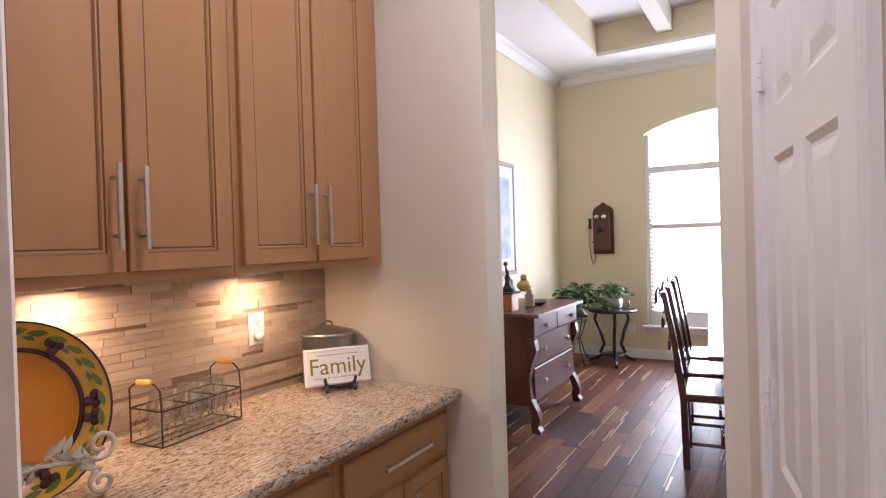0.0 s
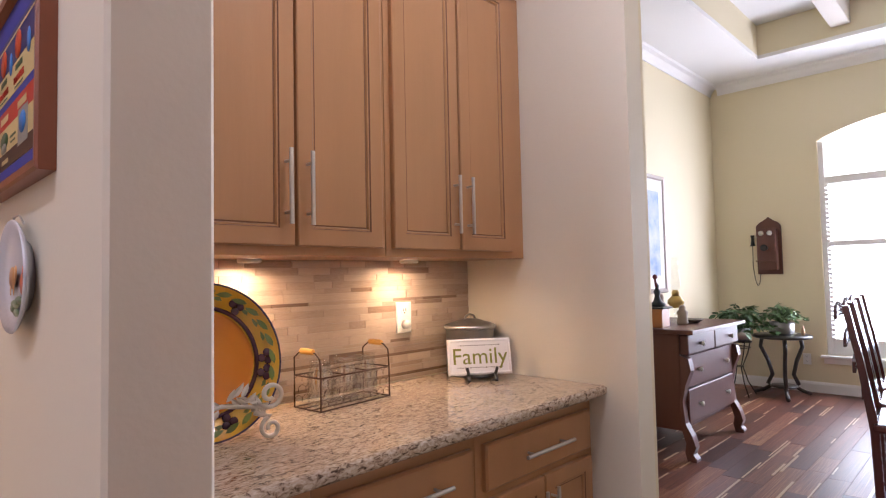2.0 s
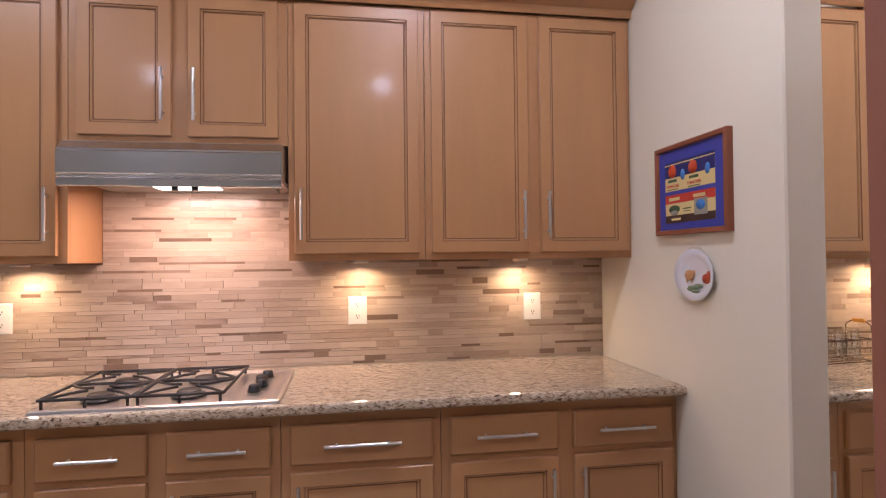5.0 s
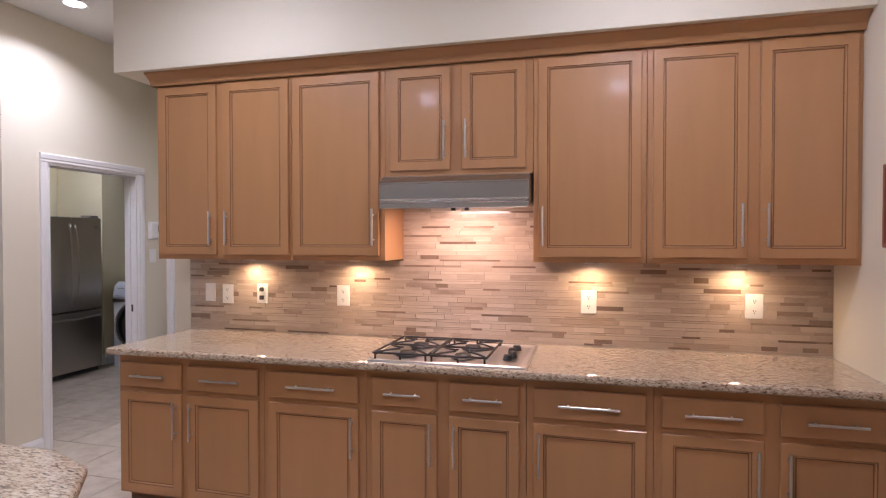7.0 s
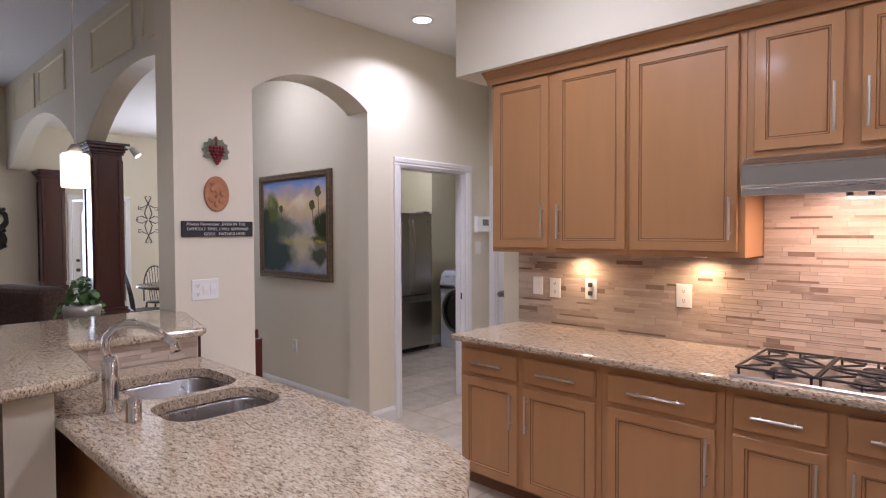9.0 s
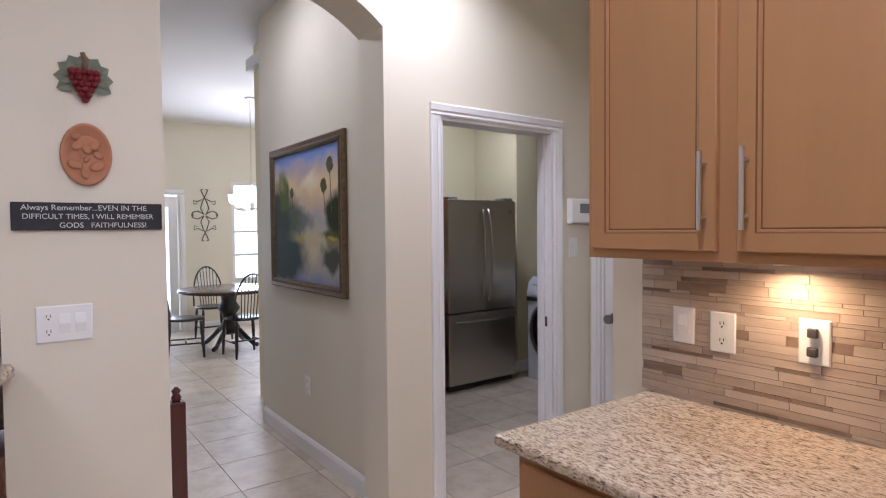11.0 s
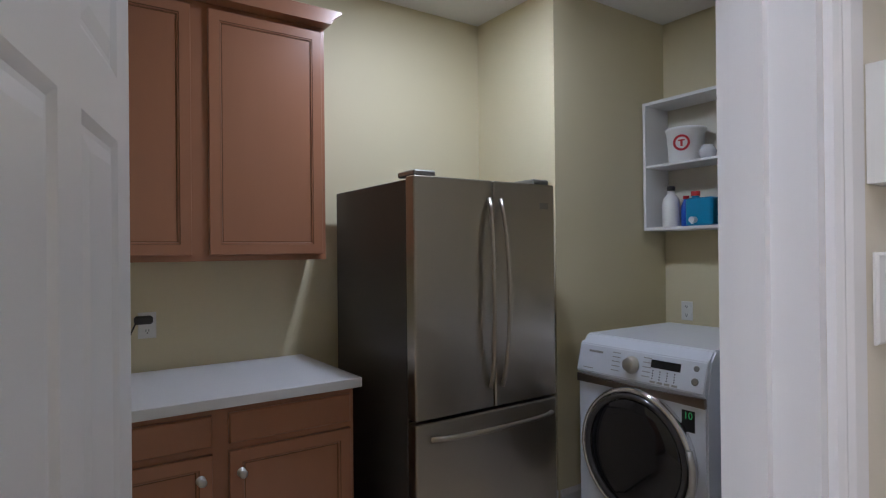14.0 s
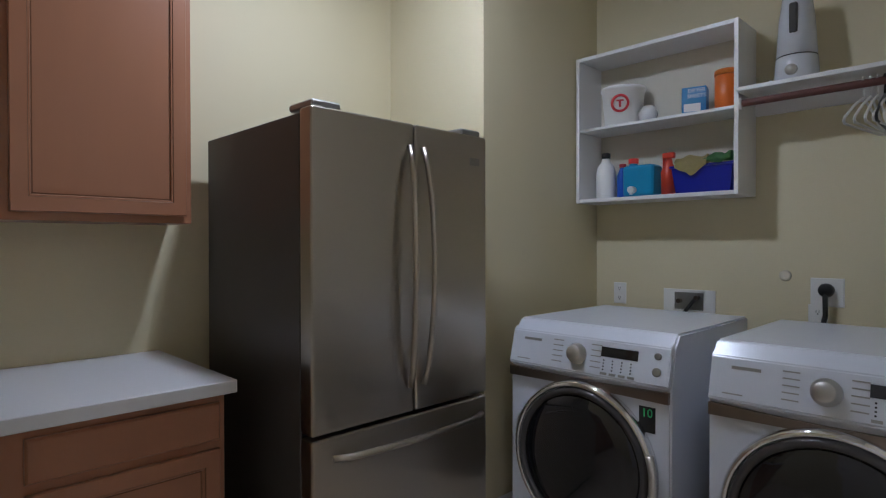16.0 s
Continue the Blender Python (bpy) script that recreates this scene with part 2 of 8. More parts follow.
M["slot"] = mat("slot_dark", (0.05, 0.045, 0.04), 0.6)
M["mahog"] = mat("mahogany", (0.085, 0.022, 0.018), 0.25, noise=0.5, scale=3, dark=0.55, stretch=(3, 3, 0.4), coat=0.4)
M["oak"] = mat("walnut_dresser", (0.12, 0.038, 0.022), 0.45, noise=0.5, scale=3, dark=0.55, stretch=(3, 3, 0.5), coat=0.05)
M["blackwood"] = mat("black_painted_wood", (0.018, 0.015, 0.014), 0.3, noise=0.3, scale=6, dark=0.6, coat=0.2)
M["laminate"] = mat("white_laminate", (0.70, 0.70, 0.72), 0.35, noise=0.25, scale=60, dark=0.93)
M["stone"] = ramp_mat("ledge_stone", [(0.25, (0.30, 0.24, 0.19)), (0.5, (0.52, 0.46, 0.39)), (0.75, (0.66, 0.61, 0.54))], 0.75, 6, random_shift=0.5, rand_value=0.12, bump=0.6, detail=8)
M["leaf"] = mat("leaf", (0.075, 0.16, 0.045), 0.45, noise=0.6, scale=20, dark=0.4)
M["leaf2"] = mat("pale_leaf", (0.13, 0.24, 0.075), 0.45, noise=0.5, scale=20, dark=0.5)
M["terracotta"] = mat("terracotta", (0.50, 0.22, 0.11), 0.7, noise=0.5, scale=25, dark=0.7, bump=0.3)
def thin_glass(name, gloss=0.07):
    m = bpy.data.materials.new(name)
    m.use_nodes = True
    t = m.node_tree
    t.nodes.remove(t.nodes["Principled BSDF"])
    tr, gl, fr_, mx = (t.nodes.new("ShaderNode" + k) for k in ("BsdfTransparent", "BsdfGlossy", "Value", "MixShader"))
    tr.inputs[0].default_value, gl.inputs["Roughness"].default_value, fr_.outputs[0].default_value = (0.97, 0.98, 0.975, 1), 0.03, gloss
    t.links.new(fr_.outputs[0], mx.inputs[0])
    t.links.new(tr.outputs[0], mx.inputs[1])
    t.links.new(gl.outputs[0], mx.inputs[2])
    t.links.new(mx.outputs[0], t.nodes["Material Output"].inputs[0])
    return m


M["glass"] = thin_glass("clear_glass")
M["jarglass"] = thin_glass("thick_jar_glass", 0.2)
M["galv"] = mat("galvanised_metal", (0.42, 0.41, 0.39), 0.38, metal=0.9, noise=0.6, scale=14, dark=0.65)
M["bulb"] = mat("lit_lens", (1.0, 0.86, 0.62), 0.4, glow=14)
M["can"] = mat("lit_can_lens", (1.0, 0.96, 0.90), 0.4, glow=6)
M["daylight"] = mat("outside_glow", (1.0, 1.0, 1.0), 0.9, glow=5.0)
M["cloth"] = mat("curtain_sheer", (0.85, 0.86, 0.88), 0.9)


# ---- geometry helpers ----
def bm_box(x0, x1, y0, y1, z0, z1, bev=0.0, bm=None, seg=1):
    bm2 = bmesh.new()
    bmesh.ops.create_cube(bm2, size=1.0, matrix=Matrix.LocRotScale(((x0 + x1) / 2, (y0 + y1) / 2, (z0 + z1) / 2), None, (abs(x1 - x0), abs(y1 - y0), abs(z1 - z0))))
    if bev:
        bmesh.ops.bevel(bm2, geom=bm2.edges[:], offset=bev, segments=seg, affect="EDGES", profile=0.6)
    return merge(bm, bm2)


def merge(bm, bm2):
    if bm is None:
        return bm2
    me = bpy.data.meshes.new("tmp")
    bm2.to_mesh(me)
    bm.from_mesh(me)
    bpy.data.meshes.remove(me)
    bm2.free()
    return bm


def bm_cyl(p, q, r, r2=None, n=14, bm=None, caps=True):
    """A cylinder or cone from p to q."""
    p, q = Vector(p), Vector(q)
    bm2 = bmesh.new()
    m = Matrix.Translation((p + q) / 2) @ (q - p).to_track_quat("Z", "Y").to_matrix().to_4x4()
    bmesh.ops.create_cone(bm2, cap_ends=caps, segments=n, radius1=r, radius2=r if r2 is None else r2, depth=(q - p).length, matrix=m)
    return merge(bm, bm2)


def bm_lathe(profile, n=20, bm=None, at=(0, 0, 0), sx=1.0, sy=1.0, loop=False, cap=True):
    """Turned round z: profile rows of (radius, z). loop: a ring whose profile closes on itself."""
    bm2 = bmesh.new()
    rings = []
    for r, z in profile:
        rings.append([bm2.verts.new((at[0] + sx * max(r, 1e-4) * math.cos(2 * math.pi * k / n), at[1] + sy * max(r, 1e-4) * math.sin(2 * math.pi * k / n), at[2] + z)) for k in range(n)])
    for a, b in zip(rings, rings[1:] + (rings[:1] if loop else [])):
        for k in range(n):
            bm2.faces.new((a[k], a[(k + 1) % n], b[(k + 1) % n], b[k]))
    if not loop:
        bm2.faces.new(rings[0][::-1])
        if cap:
            bm2.faces.new(rings[-1])
    bmesh.ops.recalc_face_normals(bm2, faces=bm2.faces[:])
    for f in bm2.faces:
        f.smooth = len(f.verts) == 4
    return merge(bm, bm2)


def bm_tube(points, r, n=8, bm=None, taper=1.0):
    """A round bar along points."""
    bm2 = bmesh.new()
    pts = [Vector(p) for p in points]
    rings = []
    side = None
    for i, p in enumerate(pts):
        d = (pts[min(i + 1, len(pts) - 1)] - pts[max(i - 1, 0)]).normalized()
        side = (side - d * side.dot(d)) if side is not None else d.orthogonal()
        if side.length < 1e-6:
            side = d.orthogonal()
        side.normalize()
        up = d.cross(side)
        rr = r * (1 + (taper - 1) * i / max(1, len(pts) - 1))
        rings.append([bm2.verts.new(p + rr * (side * math.cos(2 * math.pi * k / n) + up * math.sin(2 * math.pi * k / n))) for k in range(n)])
    for a, b in zip(rings, rings[1:]):
        for k in range(n):
            f = bm2.faces.new((a[k], a[(k + 1) % n], b[(k + 1) % n], b[k]))
            f.smooth = True
    bm2.faces.new(rings[0][::-1])
    bm2.faces.new(rings[-1])
    return merge(bm, bm2)


def bm_prism(poly, axis, a, b, bm=None, bev=0.0):
    """A flat outline pushed along an axis from a to b. Outline: pairs in the two other axes, in order."""
    bm2 = bmesh.new()
    put = {"x": lambda u, v, w: (w, u, v), "y": lambda u, v, w: (u, w, v), "z": lambda u, v, w: (u, v, w)}[axis]
    va = [bm2.verts.new(put(u, v, a)) for u, v in poly]
    vb = [bm2.verts.new(put(u, v, b)) for u, v in poly]
    bm2.faces.new(va)
    bm2.faces.new(vb[::-1])
    k = len(poly)
    for i in range(k):
        bm2.faces.new((va[i], vb[i], vb[(i + 1) % k], va[(i + 1) % k]))
    bmesh.ops.recalc_face_normals(bm2, faces=bm2.faces[:])
    if bev:
        bmesh.ops.bevel(bm2, geom=bm2.edges[:], offset=bev, segments=2, affect="EDGES")
    return merge(bm, bm2)


def bm_nest(w, h, loops, bm=None, at=(0, 0, 0), back=True):
    """Nested rectangles in the x-z plane facing -y: loops of (inset, y). The last one is closed by a face."""
    bm2 = bmesh.new()
    rings = []
    for inset, y in loops:
        x0, x1, z0, z1 = inset, w - inset, inset, h - inset
        rings.append([bm2.verts.new((at[0] + x, at[1] + y, at[2] + z)) for x, z in ((x0, z0), (x1, z0), (x1, z1), (x0, z1))])
    for a, b in zip(rings, rings[1:]):
        for k in range(4):
            bm2.faces.new((a[k], a[(k + 1) % 4], b[(k + 1) % 4], b[k]))
    bm2.faces.new(rings[-1])
    if back:
        bm2.faces.new(rings[0][::-1])
    return merge(bm, bm2)


def link(name, bm, material):
    me = bpy.data.meshes.new(name)
    bm.to_mesh(me)
    bm.free()
    if material:
        me.materials.append(material)
    return new(name, me)


def part(name, bm, material, parent, label=""):
    """One mesh object under a thing or a part."""
    ob = link(name, bm, material)
    ob.parent = parent
    return tagged(ob, label) if label else ob


def thing(name, label, category, m=None, group=""):
    ob = new(name)
    ob.empty_display_size = 0.1
    ob.matrix_world = m if m is not None else Matrix()
    return tagged(ob, label, category, group)


def solid(name, bm, material, label, category, group="", m=None, smooth=False):
    """A thing of one mesh."""
    ob = link(name, bm, material)
    if m is not None:
        ob.matrix_world = m
    if smooth:
        for p in ob.data.polygons:
            p.use_smooth = True
    return tagged(ob, label, category, group)


def structure(name, bm, material, label="", parent=None):
    ob = link(name, bm, material)
    if parent:
        ob.parent = parent
    return tagged(ob, label, kind="structure")


def arch_bm(axis, a0, a1, top, spring, rise, t0, t1, bm, n=20):
    """The part of a wall above an arched opening, between a0 and a1 along the wall, t0 to t1 through it."""
    w = (a1 - a0) / 2
    rad = (w * w + rise * rise) / (2 * rise)
    zc = spring + rise - rad
    poly = []
    for i in range(n + 1):
        u = a0 + (a1 - a0) * i / n
        poly.append((u, zc + math.sqrt(max(rad * rad - (u - a0 - w) ** 2, 0))))
    for (u0, z0), (u1, z1) in zip(poly, poly[1:]):
        q = [(u0, z0), (u1, z1), (u1, top), (u0, top)]
        bm = bm_prism(q, axis, t0, t1, bm)
    bmesh.ops.remove_doubles(bm, verts=bm.verts[:], dist=1e-5)
    return bm


def text(name, body, size, material, parent, m, depth=0.0006):
    cu = bpy.data.curves.new(name, "FONT")
    cu.body, cu.size, cu.extrude, cu.align_x, cu.align_y = body, size, depth, "CENTER", "CENTER"
    ob = new("tmp_text", cu)
    me = bpy.data.meshes.new_from_object(ob.evaluated_get(bpy.context.evaluated_depsgraph_get()))
    bpy.data.objects.remove(ob)
    me.materials.clear()
    me.materials.append(material)
    o = new(name, me)
    o.parent, o.matrix_basis = parent, m
    return o

# ---- structure ----
HX, PX = -4.745, 0.155          # hall wall face, picture wall face
SY, BY = 2.50, 2.24             # kitchen and butler splash walls
B = bm_box
# kitchen splash wall and soffit
structure("wall_kitchen", B(-3.60, 0.284, SY, SY + 0.12, 0, KC), M["wall"])
structure("wall_soffit", B(-3.778, PX, 2.07, SY - 0.001, 2.497, KC - 0.001), M["wall"])
structure("wall_alcove", B(-3.72, -3.60, SY + 0.0005, 3.62, 0, KC), M["wall"])
bm = B(-3.778, -3.601, SY - 0.001, SY + 0.12, 2.497, KC - 0.001)
structure("wall_soffit_end", bm, M["wall"])
# wall with the framed labels, butler's niche
structure("wall_picture", B(PX, 0.284, 1.285, SY - 0.0005, 0, KC, 0.006), M["wall"])
structure("wall_butler", B(0.2845, 1.93, BY, BY + 0.12, 0, KC), M["wall"])
bm = B(1.82, 1.93, 1.47, BY - 0.0005, 0, KC)
bm = arch_bm("x", 0.718, 1.47, KC, 2.455, 0.17, 1.82, 1.93, bm)
bm = B(1.82, 1.93, 0.48, 0.718, 0, KC, bm=bm)
structure("wall_butler_opening", bm, M["wall"])
# angled pantry wall with its door
mP = pose(1.818, 0.654, 0, 0, 0, 190.4)
bm = B(-0.02, 0.335, 0, 0.11, 0, KC - 0.001)
bm = B(0.995, 1.36, 0, 0.11, 0, KC - 0.001, bm=bm)
bm = B(0.335, 0.995, 0, 0.11, 2.06, KC - 0.001, bm=bm)
structure("wall_pantry", bm, M["wall"]).matrix_world = mP
bm = B(0.5, 1.93, -0.9, -0.8, 0, KC)
bm = B(1.83, 1.93, -0.8, 0.479, 0, KC, bm=bm)
structure("wall_pantry_back", bm, M["wall"])
structure("wall_east", B(0.38, 0.4995, -4.5, 0.385, 0, 3.6), M["wall"])
structure("wall_south", B(-11.7, 0.4995, -4.62, -4.5, 0, 3.6), M["wall"])
# hall wall with arch and laundry doorway
LD0, LD1, LDH = 2.467, 3.29, 2.045
bm = B(-4.985, HX, 0.687, 1.187, 0, KC)
bm = arch_bm("x", 1.187, 2.14, KC, 2.43, 0.173, -4.985, HX, bm)
bm = B(-4.985, HX, 2.14, 2.37, 0, KC, bm=bm)
structure("wall_hall", bm, M["wall"])
bm = B(-4.86, HX, 2.37, LD0, 0, KC)
bm = B(-4.86, HX, LD0, LD1, LDH, KC, bm=bm)
bm = B(-4.86, HX, LD1, 5.97, 0, KC, bm=bm)
structure("wall_laundry_door", bm, M["wall"])
# garage wall
GD0, GD1 = -4.655, -3.845
bm = B(HX + 0.0005, GD0, 3.62, 3.74, 0, KC)
bm = B(GD0, GD1, 3.62, 3.74, 2.06, KC, bm=bm)
bm = B(GD1, -3.60, 3.62, 3.74, 0, KC, bm=bm)
structure("wall_garage", bm, M["wall"])
structure("wall_garage_behind", B(GD0 - 0.1, GD1 + 0.1, 3.90, 3.95, 0, 2.3), M["wall"])
# painting wall
structure("wall_painting", B(-6.80, -4.9855, 2.25, 2.37, 0, 3.10, 0.004), M["wall"])
# laundry
LX, LY, LC = -7.36, 5.84, 2.87
bm = B(-6.85, -4.861, 2.371, 2.42, 0, LC)
bm = B(-7.48, -6.85, 2.44, 2.50, 0, 3.1, bm=bm)
structure("wall_laundry_south", bm, M["wall_l"])
structure("wall_laundry_west", B(-7.48, LX, 2.5005, 4.85, 0, 3.1), M["wall_l"])
bm = B(-7.48, -6.69, 4.8505, 5.96, 0, LC)
structure("wall_laundry_niche", bm, M["wall_l"])
structure("wall_laundry_north", B(-6.6895, -4.8605, LY, LY + 0.12, 0, LC), M["wall_l"])
structure("ceiling_laundry", B(-7.48, -4.86, 2.37, 5.97, LC, LC + 0.1), M["ceil"])
# nook and family room
NX = -11.54
bm = B(NX - 0.15, NX, 1.72, 1.90, 0, 3.1)
bm = B(NX - 0.15, NX, 1.90, 2.64, 2.03, 3.1, bm=bm)
bm = B(NX - 0.15, NX, 2.64, 3.40, 0, 3.1, bm=bm)
bm = B(NX - 0.15, NX, 3.40, 4.75, 0, 0.70, bm=bm)
bm = B(NX - 0.15, NX, 3.40, 4.75, 2.25, 3.1, bm=bm)
bm = B(NX - 0.15, NX, 4.75, 5.6, 0, 3.1, bm=bm)
structure("wall_nook", bm, M["wall"])
structure("wall_nook_north", B(NX, -7.48, 5.5, 5.6, 0, 3.1), M["wall"])
bm = B(NX - 0.15, NX, 0.46, 1.72, 0, 3.6)
bm = B(NX - 0.15, NX, -0.75, 0.46, 0, 0.72, bm=bm)
bm = B(NX - 0.15, NX, -0.75, 0.46, 2.2, 3.6, bm=bm)
bm = B(NX - 0.15, NX, -4.5, -0.75, 0, 3.6, bm=bm)
structure("wall_family", bm, M["wall"])
# header with arches on the columns
H0, H1 = 1.09, 1.265
bm = arch_bm("y", -7.86, -4.985, 3.6, 2.43, 0.50, H0, H1, B(-8.18, -7.86, H0, H1, 2.43, 3.6))
bm = arch_bm("y", -11.25, -8.18, 3.6, 2.43, 0.52, H0, H1, bm)
bm = B(NX, -11.25, H0, H1, 2.43, 3.6, bm=bm)
structure("wall_header", bm, M["wall"])
for a, b in ((-7.6, -6.5), (-6.3, -5.2), (-10.9, -9.8), (-9.6, -8.5)):
    bm = bm_nest(b - a, 0.42, [(0, 0), (0, -0.018), (0.035, -0.018), (0.045, -0.004)], at=(a, H0 - 0.001, 3.05))
    structure("trim_header_panel", bm, M["wall_din"])
structure("ceiling_kitchen", B(-4.86, 1.93, -4.5, 3.74, KC, KC + 0.1), M["ceil"])
structure("ceiling_hall_edge", B(-4.9855, -4.8605, 0.68, 3.74, KC, 3.2), M["ceil"])
structure("ceiling_kitchen_edge", B(-4.985, -4.8605, -4.5, 0.6795, KC, 3.6), M["ceil"])
structure("ceiling_hall", B(NX, -4.986, H1 + 0.0005, 5.5, 3.10, 3.2), M["ceil"])
structure("ceiling_family", B(NX, -4.9855, -4.5, H1, 3.6, 3.7), M["ceil"])
# dining room
DX, DY, DC = 7.10, 3.01, 3.50
bm = B(1.9305, DX + 0.15, DY, DY + 0.12, 0, 4.0)
structure("wall_dining_north", bm, M["wall_din"])
structure("wall_dining_south", B(1.9305, DX + 0.15, -1.62, -1.5, 0, 4.0), M["wall_din"])
W0, W1, WS, WT = 0.06, 1.945, 0.40, 2.67
bm = B(DX, DX + 0.15, -1.5, W0, 0, 4.0)
bm = B(DX, DX + 0.15, W1, DY - 0.0005, 0, 4.0, bm=bm)
bm = B(DX, DX + 0.15, W0, W1, 0, WS, bm=bm)
bm = arch_bm("x", W0, W1, 4.0, WT, 0.20, DX, DX + 0.15, bm)
structure("wall_dining_east", bm, M["wall_din"])
bm = B(1.9305, 1.95, -1.5, 0.718, 0, 3.6)
bm = B(1.9305, 1.95, 1.47, DY, 0, 3.6, bm=bm)
bm = arch_bm("x", 0.718, 1.47, 3.6, 2.455, 0.17, 1.9305, 1.95, bm)
structure("wall_dining_west", bm, M["wall_din"])
TX0, TX1, TY0, TY1 = 2.55, 6.50, -0.95, 2.31
bm = B(1.93, TX0, -1.5, DY, DC, DC + 0.04)
bm = B(TX1, DX, -1.5, DY, DC, DC + 0.04, bm=bm)
bm = B(TX0, TX1, TY1, DY, DC, DC + 0.04, bm=bm)
bm = B(TX0, TX1, -1.5, TY0, DC, DC + 0.04, bm=bm)
structure("ceiling_dining", bm, M["ceil"])
bm = B(TX0 - 0.02, TX0, TY0, TY1, DC + 0.0405, 3.86)
bm = B(TX1, TX1 + 0.02, TY0, TY1, DC + 0.0405, 3.86, bm=bm)
bm = B(TX0 - 0.02, TX1 + 0.02, TY1, TY1 + 0.02, DC + 0.0405, 3.86, bm=bm)
bm = B(TX0 - 0.02, TX1 + 0.02, TY0 - 0.02, TY0, DC + 0.0405, 3.86, bm=bm)
structure("ceiling_tray_side", bm, M["wall_din"])
structure("ceiling_tray", B(1.93, DX + 0.1, -1.5, DY, 3.8605, 3.95), M["ceil"])
beams = thing("ceiling_beam", "pale painted beam across the dining room tray ceiling", "ceiling beam")
part("beam", B(TX0 + 0.005, TX1 - 0.005, 1.50, 1.66, 3.62, 3.859, 0.006), mat("pale_beam", (0.62, 0.57, 0.50), 0.6, noise=0.4, scale=6), beams)
# crown in the dining room
prof = [(0, 0), (0.012, 0), (0.02, 0.03), (0.05, 0.075), (0.085, 0.09), (0.09, 0.115), (0, 0.115)]
bm = bm_prism([(DY - u - 0.0005, DC - 0.116 + v) for u, v in prof], "x", 1.951, DX)
structure("trim_crown_north", bm, M["white"])
bm = bm_prism([(DX - u - 0.0005, DC - 0.116 + v) for u, v in prof], "y", -1.5, DY - 0.09)
structure("trim_crown_east", bm, M["white"])


def baseboard(name, pts):
    """A moulded board along straight runs: rows of x0, y0, x1, y1, and the side it stands on."""
    pr = [(0, 0), (0.014, 0), (0.014, 0.085), (0.009, 0.10), (0.004, 0.112), (0, 0.112)]
    bm = None
    for x0, y0, x1, y1, sx, sy in pts:
        if x0 == x1:
            bm = bm_prism([(x0 + sx * (u + 0.0005), v) for u, v in pr], "y", y0, y1, bm)
        else:
            bm = bm_prism([(y0 + sy * (u + 0.0005), v) for u, v in pr], "x", x0, x1, bm)
    structure(name, bm, M["white"])


baseboard("baseboard_hall", [(HX, 0.687, HX, 1.187, 1, 0), (HX, 2.155, HX, 2.402, 1, 0), (HX, 3.355, HX, 3.62, 1, 0), (-4.985, 2.14, HX + 0.014, 2.14, 0, -1), (-6.80, 2.25, -4.985, 2.25, 0, -1), (-4.985, 1.187, HX + 0.014, 1.187, 0, 1)])
baseboard("baseboard_dining", [(1.951, DY, DX, DY, 0, -1), (DX, -1.5, DX, DY, -1, 0)])
baseboard("baseboard_nook", [(NX, 1.46, NX, 1.81, 1, 0), (NX, 2.73, NX, 5.5, 1, 0)])
baseboard("baseboard_laundry", [(-6.69, 4.864, -6.69, LY, 1, 0), (-7.36, 4.85, -6.69, 4.85, 0, -1), (LX, 2.5, LX, 4.85, 1, 0), (-6.675, LY, -4.87, LY, 0, -1)])


def casing(name, m, w, h, cw=0.066, t=0.019):
    """A moulded door frame on the face of a wall, local x along the wall, facing -y, opening w by h at the origin."""
    bm = None
    pr = [(0, 0), (0, -0.010), (0.010, -0.015), (0.022, -0.012), (0.030, -0.017), (cw - 0.008, -t), (cw, -t + 0.004), (cw, 0)]
    for u0 in (-1, 1):
        bm = bm_prism([((0 if u0 < 0 else w) + u0 * u, y - 0.0008) for u, y in pr], "z", 0, h - 0.0005, bm)
    bm2 = bm_prism([(y - 0.0008, h + u) for u, y in pr], "x", -cw, w + cw)
    bm = merge(bm, bm2)
    ob = structure(name, bm, M["white"])
    ob.matrix_world = m
    return ob


def jamb(name, m, w, h, d):
    bm = bm_box(0, 0.016, 0.0, d, 0, h)
    bm = bm_box(w - 0.016, w, 0.0, d, 0, h, bm=bm)
    bm = bm_box(0.016, w - 0.016, 0.0, d, h - 0.016, h, bm=bm)
    bm = bm_box(0.016, 0.028, d * 0.45, d * 0.45 + 0.035, 0, h - 0.016, bm=bm)
    bm = bm_box(w - 0.028, w - 0.016, d * 0.45, d * 0.45 + 0.035, 0, h - 0.016, bm=bm)
    ob = structure(name, bm, M["white"])
    ob.matrix_world = m
    return ob


mL = pose(HX, LD0, 0, 0, 0, 90)
casing("trim_laundry_door", mL, LD1 - LD0, LDH)
jamb("trim_laundry_jamb", mL @ pose(0, -0.0005, 0), LD1 - LD0, LDH, 0.117)
mG = pose(GD0, 3.62, 0)
casing("trim_garage_door", mG, GD1 - GD0, 2.06)
jamb("trim_garage_jamb", mG @ pose(0, -0.0005, 0), GD1 - GD0, 2.06, 0.121)
mD = mP @ pose(0.335, 0, 0)
casing("trim_pantry_door", mD, 0.66, 2.06, cw=0.05)
jamb("trim_pantry_jamb", mD @ pose(0, -0.0005, 0), 0.66, 2.06, 0.111)


